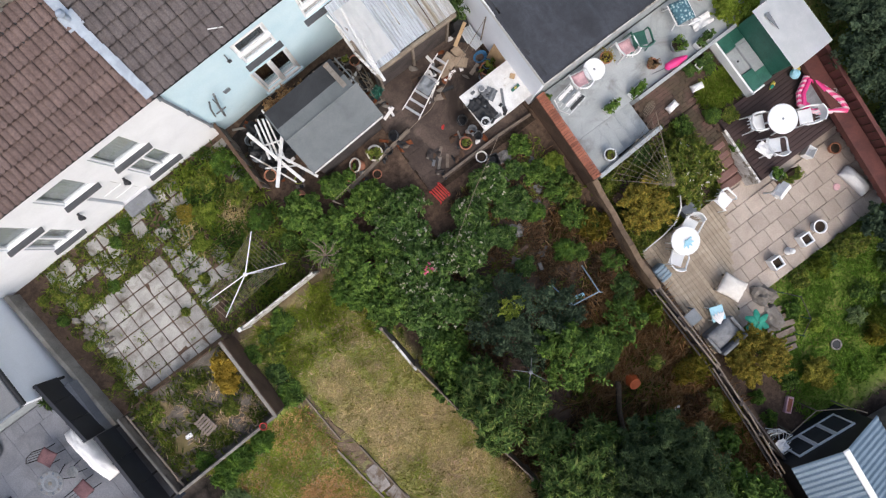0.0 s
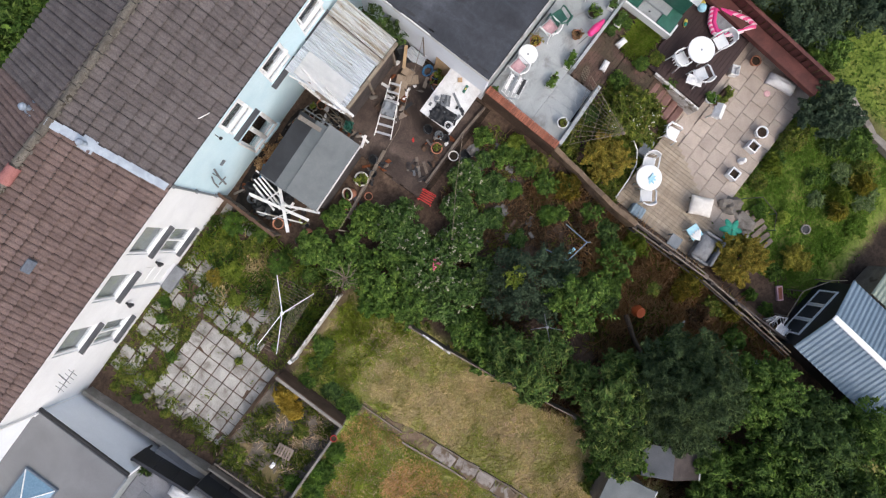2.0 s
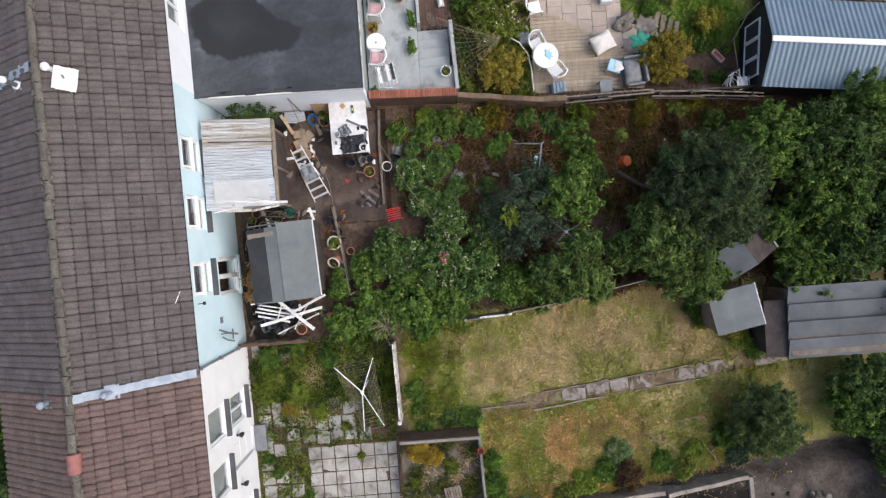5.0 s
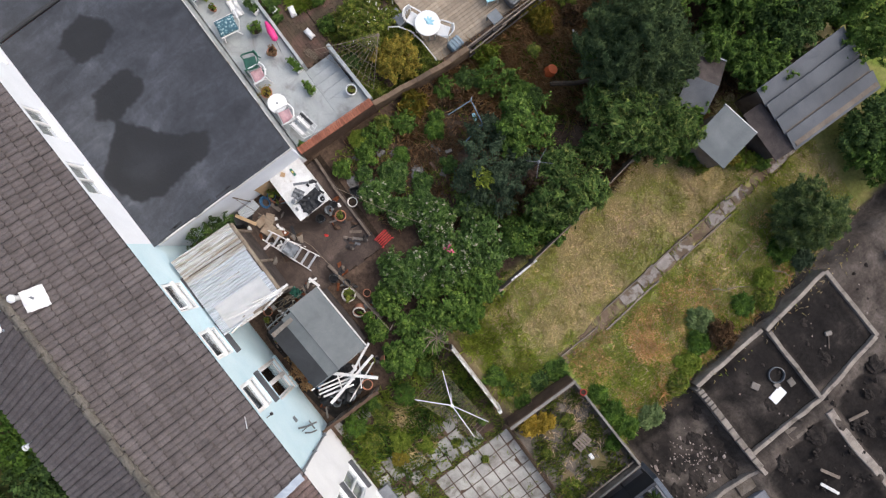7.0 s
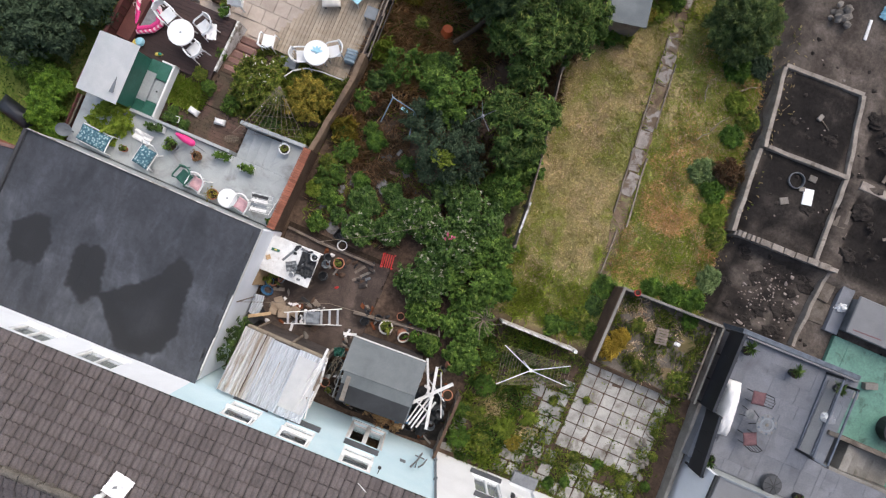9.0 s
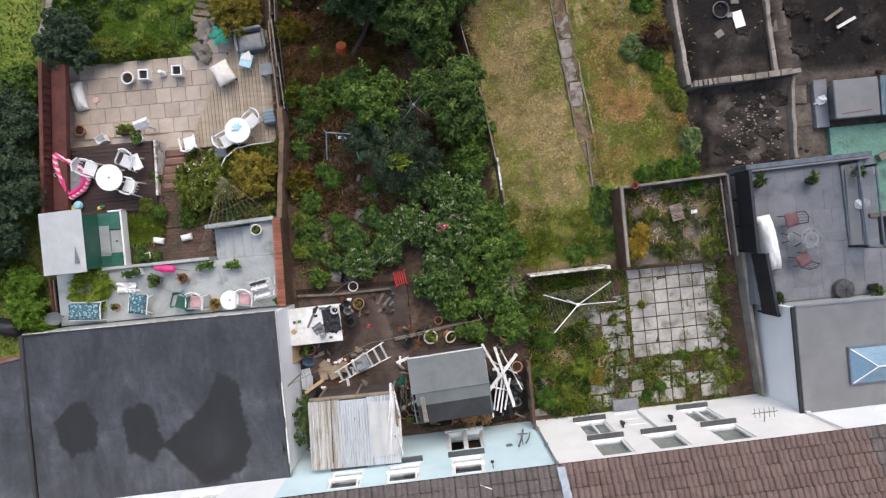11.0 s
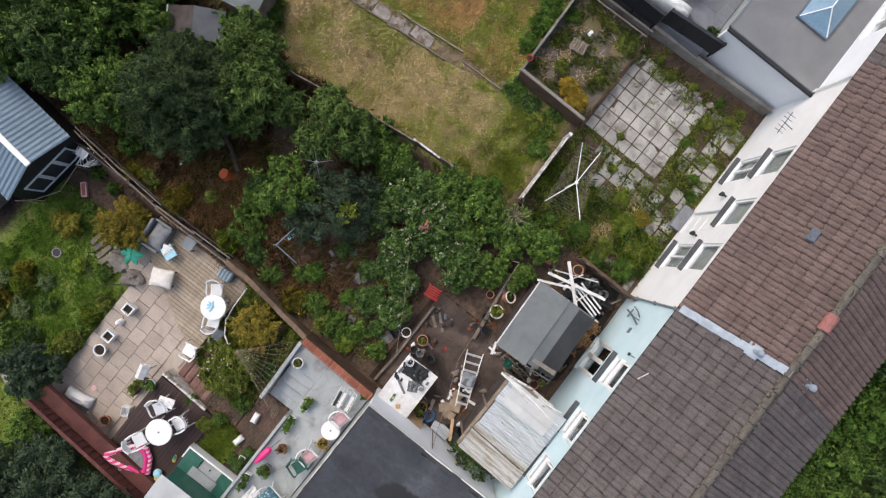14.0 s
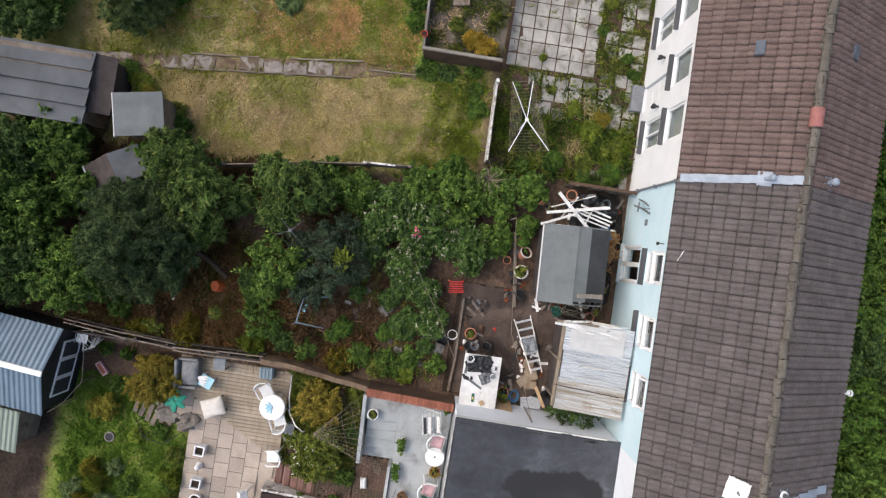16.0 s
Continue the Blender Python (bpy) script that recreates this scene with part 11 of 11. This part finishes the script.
for i, (x, y, a) in enumerate(((10.35, 12.2, 95), (13.9, 6.2, 30), (14.3, 5.9, 25), (12.9, 8.1, 80), (15.2, 8.9, 95))):
    pn = thing("plank", pose(x, y, -0.13, 0, 0, a), "pale plank lying on the building plot", "plank", "plot planks")
    part("plank", box(-0.35, -0.05, 0, 0.35, 0.05, 0.04, 0.005), TIMBER if i % 2 else WHITE_WOOD, pn)
blt = thing("plastic_sheet", pose(10.75, 12.9, -0.16), "crumpled pale blue plastic on the plot", "plastic")
part("sheet", cloth(0.5, 0.4, 71, 0.25, 8, 4), SKY_BLUE, blt)
for i in range(16):
    s = RB.uniform(0.1, 0.2)
    rk = thing("rubble_stone", pose(9.35 + RB.uniform(-0.4, 0.4), 12.3 + RB.uniform(-0.35, 0.35), -0.15 + 0.1 * (i % 3), 0, 0, i * 61), "dark stone in a rubble heap", "stone", "rubble heap")
    part("stone", lump(s, s * 0.8, s, 0.3, i + 40, 1), STONE, rk)
RR = random.Random(3)
chips = bmesh.new()
for i in range(170):
    x, y = (RR.gauss(10.9, 0.55), RR.gauss(2.8, 0.55)) if i < 130 else (RR.uniform(9.2, 15.8), RR.uniform(1.7, 11))
    if x < pit_edge(y) + 0.45 or (y < 4.2 and x > 12.15) or (abs(y - 4.3) < 0.15):
        continue
    q = RR.uniform(0.018, 0.045) if RR.random() < 0.85 else RR.uniform(0.05, 0.085)
    lump(q, q * RR.uniform(0.45, 1), q * 0.5, 0.35, i + 900, 1, chips, (x, y, float(ground_z(x, y)) + 0.02))
tagged(part("rubble_chips", chips, RUBBLE), "pale stone and brick chips on dug earth", "rubble", kind="stuff")
for i in range(11):
    x = 8.95 + (0.16 * i if i < 5 else 0.8 + 0.42 * (i - 5))
    bl = thing("concrete_block", pose(x, 4.28 + 0.012 * (x - 8.9) * 3, 0.06, 0, 0, 2 + RB.uniform(-3, 3)), "pale concrete block on the foundation wall", "block", "coping blocks")
    w = 0.12 if i < 5 else 0.38
    part("block", box(0, -0.1, 0, w, 0.1, 0.08 + RB.uniform(0, 0.03), 0.01), BLOCK, bl)


# odds and ends on the ground behind the blue house
RC = random.Random(31)
ODD = [(BLACK_PLASTIC, "black plastic scrap"), (STEEL, "dull metal scrap"), (TIMBER, "grey wood offcut"), (DARK_WOOD, "damp dark wood offcut"), (STONE, "broken grey stone"), (BROWN_WALL, "brown clod of earth"), (WHITE_CLOTH, "dirty white scrap"), (RUST, "rusty scrap")]
for i in range(230):
    x0, y0, x1, y1, z = RC.choice(((-0.2, -6.0, 2.45, -5.4, 0.0), (-4.5, -4.5, -2.6, -3.3, 0.015), (-4.6, -3.4, -4.1, -2.9, 0.015), (-1.35, -3.35, 0.9, -2.75, 0.0), (-1.2, -6.05, 2.4, -5.45, 0.0), (1.1, -5.6, 2.45, -3.6, 0.0), (-3.3, -2.2, -1.4, -1.6, 0.015), (-1.55, -5.9, -1.2, -3.8, 0.0)))
    mt, lb = RC.choice(ODD)
    od = thing("scrap", pose(RC.uniform(x0, x1), RC.uniform(y0, y1), z, RC.uniform(-8, 8), RC.uniform(-8, 8), RC.uniform(0, 180)), lb + " on the yard's ground", "scrap", "yard scraps")
    if i % 3:
        part("piece", lump(RC.uniform(0.04, 0.17), RC.uniform(0.03, 0.12), RC.uniform(0.03, 0.16), 0.35, i, 1), mt, od)
    else:
        part("piece", box(-RC.uniform(0.08, 0.28), -RC.uniform(0.02, 0.06), 0, RC.uniform(0.08, 0.28), RC.uniform(0.02, 0.06), RC.uniform(0.02, 0.06), 0.004), mt, od)
# clods of earth on the building plot
cl = bmesh.new()
for i in range(260):
    x, y = RC.uniform(8.9, 16.5), RC.uniform(1.7, 11.5)
    if RC.random() < 0.5:
        x, y = RC.uniform(13.0, 17), RC.uniform(4.8, 9.6)
    s = RC.uniform(0.03, 0.11)
    lump(s, s * RC.uniform(0.6, 1), s * 0.7, 0.4, i, 1, cl, (x, y, float(ground_z(x, y)) - 0.01))
for i in range(46):
    x, y = RC.uniform(9.1, 16.5), RC.uniform(1.7, 10.0)
    if i % 2:
        x, y = RC.uniform(9.2, 11.9), RC.uniform(1.7, 4.0)
    s = RC.uniform(0.12, 0.34)
    lump(s, s * RC.uniform(0.5, 0.9), 0.12 * s + 0.04, 0.35, i + 300, 3, cl, (x, y, float(ground_z(x, y)) - 0.03))
tagged(part("earth_clods", cl, DIRT), "dark clods of dug earth", "earth", kind="stuff")

for i, (x, y, r, h, mt) in enumerate(((-1.5, -5.55, 0.15, 0.26, TERRACOTTA), (-1.15, -5.75, 0.14, 0.24, STONE), (-0.85, -5.55, 0.16, 0.26, TERRACOTTA), (-1.75, -5.9, 0.13, 0.3, TIMBER))):
    flower_pot(x, y, 0.0, r, h, mt, "old pot with dry soil by the blue wall", None, 120 + i, group="wall pots")
# buckets, pots and sacks along the blue house's wall
for i, (x, y, r, h, mt) in enumerate(((-0.55, -5.85, 0.13, 0.24, BLACK_PLASTIC), (0.1, -5.6, 0.15, 0.28, STEEL), (1.55, -5.75, 0.16, 0.3, BLACK_PLASTIC), (2.2, -5.5, 0.14, 0.26, GREY_PLASTIC), (-1.5, -5.0, 0.12, 0.22, BLACK_PLASTIC), (-3.05, -1.8, 0.13, 0.2, BLACK_PLASTIC), (-4.45, -3.25, 0.14, 0.22, BLUE_PLASTIC), (-0.75, -2.95, 0.12, 0.2, BLACK_PLASTIC))):
    bucket(x, y, 0.0, r, h, mt, "small dark bucket among the yard's clutter", 40 + i)
for i, (x, y, s) in enumerate(((0.35, -5.8, 0.24), (1.15, -5.7, 0.3), (1.95, -5.75, 0.26), (2.3, -5.2, 0.24), (-4.4, -4.35, 0.22), (1.2, -5.2, 0.22))):
    sk2 = thing("black_sack", pose(x, y, 0.0, 0, 0, 50 * i), "knotted black rubbish sack on the ground", "sack", "rubbish sacks")
    part("bag", lump(s, s * 0.8, s * 1.2, 0.3, 60 + i, 3), BLACK_PLASTIC, sk2, smooth=True)


# ---- pieces of roofs, floors and walls ----
PITCH = 0.298
us = [0.0035 + (PITCH - 0.007) * i / 12 for i in range(13)]
ROLLS = [0.004 + 0.032 * abs(math.sin(math.pi * i / 6)) - (0.016 if i in (0, 12) else 0.008 if i == 6 else 0) for i in range(13)]
SHALLOW = [0.006 + 0.022 * abs(math.sin(math.pi * i / 6)) ** 1.2 - (0.02 if i in (0, 12) else 0.006 if i == 6 else 0) for i in range(13)]
COURSE = (EAVE_Y - RIDGE_Y) / math.cos(radians(SLOPE)) / 9.0


def tile_verts(ws):
    """A double-roman tile: flat pans, a tall and a low roll, a thick lower edge, and an added channel below the tile
    above that shades the course line.
    """
    v, f = [], []
    k = len(us)
    rows = ((0.004, 0.016), (0.0, 0.07), (-COURSE + 0.03, 0.006), (-COURSE + 0.026, -0.03), (-COURSE - 0.03, -0.035))
    for r, (y, lift) in enumerate(rows):
        v += [(u, y + (0.8 * w - 0.012 if r < 2 else 0), w * (0.5 if r > 2 else 1) + lift) for u, w in zip(us, ws)]
    for r in range(len(rows) - 1):
        for i in range(k - 1):
            f.append((r * k + i, r * k + i + 1, (r + 1) * k + i + 1, (r + 1) * k + i))
    return v, f


tv_red, tf = tile_verts(ROLLS)
tv_brown, tf = tile_verts(SHALLOW)


def tile_pose(x, row, back, R):
    d = row * COURSE
    cy, sy = d * math.cos(radians(SLOPE)), d * math.sin(radians(SLOPE))
    j = [R.uniform(-1, 1) for _ in range(3)]
    if back:
        return pose(x + PITCH, BACK_Y - 0.02 + cy + 0.006 * j[1], EAVE_Z - 0.045 + sy + 0.004 * j[2], -SLOPE + 0.9 * j[0], 0.8 * j[2], 180 + 0.8 * j[1])
    return pose(x, EAVE_Y + 0.02 - cy - 0.006 * j[2], EAVE_Z - 0.045 + sy + 0.005 * j[2], -SLOPE + 0.9 * j[0], 0.8 * j[1], 0.8 * j[1])


def joined(name, v, f, mats, material, parent, label=""):
    v = np.array(v)
    M = np.array([np.array(m) for m in mats])
    allv = np.einsum("nij,kj->nki", M[:, :3, :3], v) + M[:, None, :3, 3]
    off = np.arange(len(mats))[:, None] * len(v)
    fl = [tuple(int(o) + i for i in q) for o in off[:, 0] for q in f]
    return tagged(part(name, (allv.reshape(-1, 3).tolist(), fl), material, parent), label, kind="stuff")


RT = random.Random(11)
for roof, a, b, one, many, single in ((roof_left, X_LEFT, X_BLUE, TILE_BROWN, TILE_BROWN_JOIN, (-9.4, X_BLUE)), (roof_blue, X_BLUE, X_WHITE, TILE_BROWN, TILE_BROWN_JOIN, (X_BLUE, X_WHITE)),
                                      (roof_white, X_WHITE, X_RIGHT, TILE_RED, TILE_RED_JOIN, (X_WHITE, X_RIGHT)), (roof_right, X_RIGHT, 20.0, TILE_BROWN, TILE_BROWN_JOIN, (0, 0))):
    cols = int((b - a) / PITCH)
    step = (b - a) / cols
    me = bpy.data.meshes.new("roof_tile")
    tv = tv_red if one is TILE_RED else tv_brown
    me.from_pydata(tv, [], tf)
    lone, rest = [], []
    for c in range(cols):
        x = a + c * step
        for r in range(9):
            for back in (False, True):
                m = tile_pose(x, r, back, RT)
                (lone if not back and single[0] <= x < single[1] and len(lone) < 300 else rest).append(m)
    pieces(roof, "roof_tile", me, lone, one)
    joined("roof_tiles", tv, tf, rest, many, roof, "courses of interlocking concrete tiles")
    k = int((b - a) / 0.43)
    prof = [(0.1 * math.cos(math.pi * i / 6), 0.085 * math.sin(math.pi * i / 6)) for i in range(7)]
    rv = [(x, y, z - 0.02) for x in (0.0, 0.42) for y, z in prof]
    rf = [(i, i + 1, 8 + i, 7 + i) for i in range(6)] + [tuple(range(7))]
    rm = bpy.data.meshes.new("ridge_tile")
    rm.from_pydata(rv, [], rf)
    pieces(roof, "ridge_tile", rm, [pose(a + (b - a) * i / k, RIDGE_Y + RT.uniform(-0.02, 0.02), RIDGE_Z + 0.05 + RT.uniform(-0.014, 0.014), RT.uniform(-5, 5), RT.uniform(-2, 2), RT.uniform(-3, 3)) for i in range(k)], RIDGE)
    lumps = bmesh.new()
    for i in range(int((b - a) / 0.07)):
        lump(RT.uniform(0.03, 0.09), RT.uniform(0.025, 0.055), RT.uniform(0.02, 0.05), 0.4, i, 1, lumps, (a + 0.07 * i + 0.03, RIDGE_Y + RT.choice((-0.1, 0.1, -0.09, 0.09, 0.02)) + RT.uniform(-0.02, 0.02), RIDGE_Z + RT.uniform(0.02, 0.05)))
    tagged(part("ridge_mortar", lumps, RIDGE, roof), kind="stuff")


def plain(name, lx, ly, h, bevel):
    return mesh_of(box(-lx / 2, -ly / 2, -h, lx / 2, ly / 2, 0, bevel), name)


RS = random.Random(21)
# square slabs of the yard, with loose ones nearer the house
yard_base = tagged(part("slab_patio", box(6.18, -4.46, -0.12, 9.42, -1.44, -0.035), SOIL), "weathered grey square-slab patio with weedy joints", "patio", kind="structure")
slab = plain("slab", 0.402, 0.402, 0.045, 0.008)
P = []
for i in range(7):
    for j in range(7):
        P.append(pose(6.42 + 0.43 * i + 0.003 * j, -1.68 - 0.434 * j + 0.004 * i, 0.01 + RS.uniform(-0.006, 0.008), RS.uniform(-1.2, 1.2), RS.uniform(-1.2, 1.2), RS.uniform(-0.8, 0.8)))
pieces(yard_base, "slab", slab, P, SLAB)
loose = tagged(new("loose_slabs"), "sunken grey paving slabs overgrown with weeds", "paving", kind="structure")
P = []
for i in range(14):
    for j, y in enumerate((-4.95, -5.42, -5.86)):
        x = 3.0 + 0.46 * i
        if RS.random() < (0.85 if x > 4.4 else 0.45):
            P.append(pose(x + RS.uniform(-0.04, 0.04), y + 0.015 * x - 0.05 + RS.uniform(-0.03, 0.03), 0.02 + RS.uniform(-0.01, 0.015), RS.uniform(-2, 2), RS.uniform(-2, 2), RS.uniform(-4, 4)))
for x, y in ((5.0, -3.05), (5.45, -3.1), (5.85, -3.05), (5.85, -3.5), (5.9, -2.6), (5.45, -3.55), (5.92, -3.95), (5.5, -4.0), (4.85, -3.5), (5.85, -4.42), (5.35, -4.5), (4.9, -2.75)):
    P.append(pose(x, y, 0.02 + RS.uniform(-0.01, 0.015), RS.uniform(-2, 2), RS.uniform(-2, 2), RS.uniform(-5, 5)))
pieces(loose, "slab", slab, P, SLAB)
# buff slabs in broken bond
buff = plain("slab", 0.49, 0.49, 0.04, 0.006)
P = []
for j in range(7):
    for i in range(13):
        x, y = -11.85 + 0.5 * i + (0.25 if j % 2 else 0), 4.2 + 0.5 * j
        if x + 0.1 > -7.72 + (y - 4.29) / 1.79 or (x < -8.6 and y < 4.3) or (y > 6.75 and x < -7.2):
            continue
        P.append(pose(x, y, LOW_Z + RS.uniform(-0.004, 0.004), 0, 0, RS.uniform(-0.5, 0.5)))
pieces(pave, "slab", buff, P, SLAB_BUFF)
# blue-grey slabs of the raised terrace
SIZES = {}
for host, xa, xb, ya, yb in ((ter, 10.0, 14.02, 1.16, -2.98), (ter2, 14.06, 18.0, -1.66, -2.98)):
    y = ya
    while y > yb + 0.2:
        hgt = min(RS.choice((0.6, 0.6, 0.45, 0.75)), y - yb)
        x = xa - RS.uniform(0, 0.3)
        while x < xb - 0.1:
            wid = min(RS.choice((0.9, 0.6, 0.6, 0.45, 0.75)), xb - x)
            lo = max(x, xa)
            splits = [(y - hgt / 2, hgt)] if RS.random() < 0.7 or hgt < 0.5 else [(y - hgt * 0.25, hgt / 2), (y - hgt * 0.75, hgt / 2)]
            for cy, hh in splits:
                key = (round(x + wid - lo, 2), round(hh, 2))
                if key[0] > 0.08 and key not in SIZES:
                    SIZES[key] = plain("slab", key[0] - 0.006, key[1] - 0.006, 0.035, 0.002)
                if key[0] > 0.08:
                    pieces(host, "slab", SIZES[key], [pose((lo + x + wid) / 2, cy, TER_Z + RS.uniform(-0.001, 0.001), 0, 0, 0)], SLAB_SLATE)
            x += wid
        y -= hgt
# boards of the decks
P = []
for i in range(27):
    x = -7.95 + 0.122 * i
    end = min(7.56, 4.29 + (x + 0.06 + 7.72) * 1.79)
    if end > 3.95:
        P.append(sized(x, (3.84 + end) / 2, LOW_Z + 0.04 + RS.uniform(-0.003, 0.003), RS.uniform(-0.15, 0.15), sy=(end - 3.84) / 3.72))
pieces(wdeck, "board", plain("board", 0.114, 3.72, 0.028, 0.004), P, DECK_PALE)
P = [sized(-10.52, 1.93 + 0.124 * i, BROWN_Z + RS.uniform(-0.003, 0.003), RS.uniform(-0.15, 0.15)) for i in range(18)]
pieces(bdeck, "board", plain("board", 3.3, 0.116, 0.028, 0.004), P, DECK_BROWN)
P = [sized(-2.83 + RS.uniform(-0.05, 0.05), -4.5 + 0.146 * i, 0.012 + RS.uniform(-0.0015, 0.0015), RS.uniform(-0.1, 0.1)) for i in range(22)]
pieces(bdk, "board", plain("board", 3.6, 0.1458, 0.03, 0.001), P, DECK_WORN)
# bricks
P = [pose(-4.86 + 0.08 * i / 36, -1.56 + 0.0755 * i, 1.17, RS.uniform(-2, 2), RS.uniform(-1.5, 1.5), -1.7 + RS.uniform(-1.5, 1.5)) for i in range(36)]
pieces(bwall, "brick", plain("brick", 0.25, 0.066, 0.075, 0.006), P, BRICK)
paver = plain("brick", 0.205, 0.098, 0.05, 0.005)
P = []
for j in range(10):
    for i in range(14):
        P.append(pose(-10.05 + 0.212 * i + (0.1 if j % 2 else 0), 0.18 + 0.105 * j, -0.045 + RS.uniform(-0.008, 0.008), RS.uniform(-2, 2), RS.uniform(-2, 2), RS.uniform(-2, 2)))
pieces(path_l, "brick", paver, P, BRICK_PATH)
P = [pose(-8.6 + 0.212 * i + (0.06 if j % 2 else 0), 1.27 + 0.105 * j, -0.045 + RS.uniform(-0.008, 0.008), 0, 0, RS.uniform(-2, 2)) for j in range(11) for i in range(3)]
pieces(path_2, "brick", paver, P, BRICK_PATH)
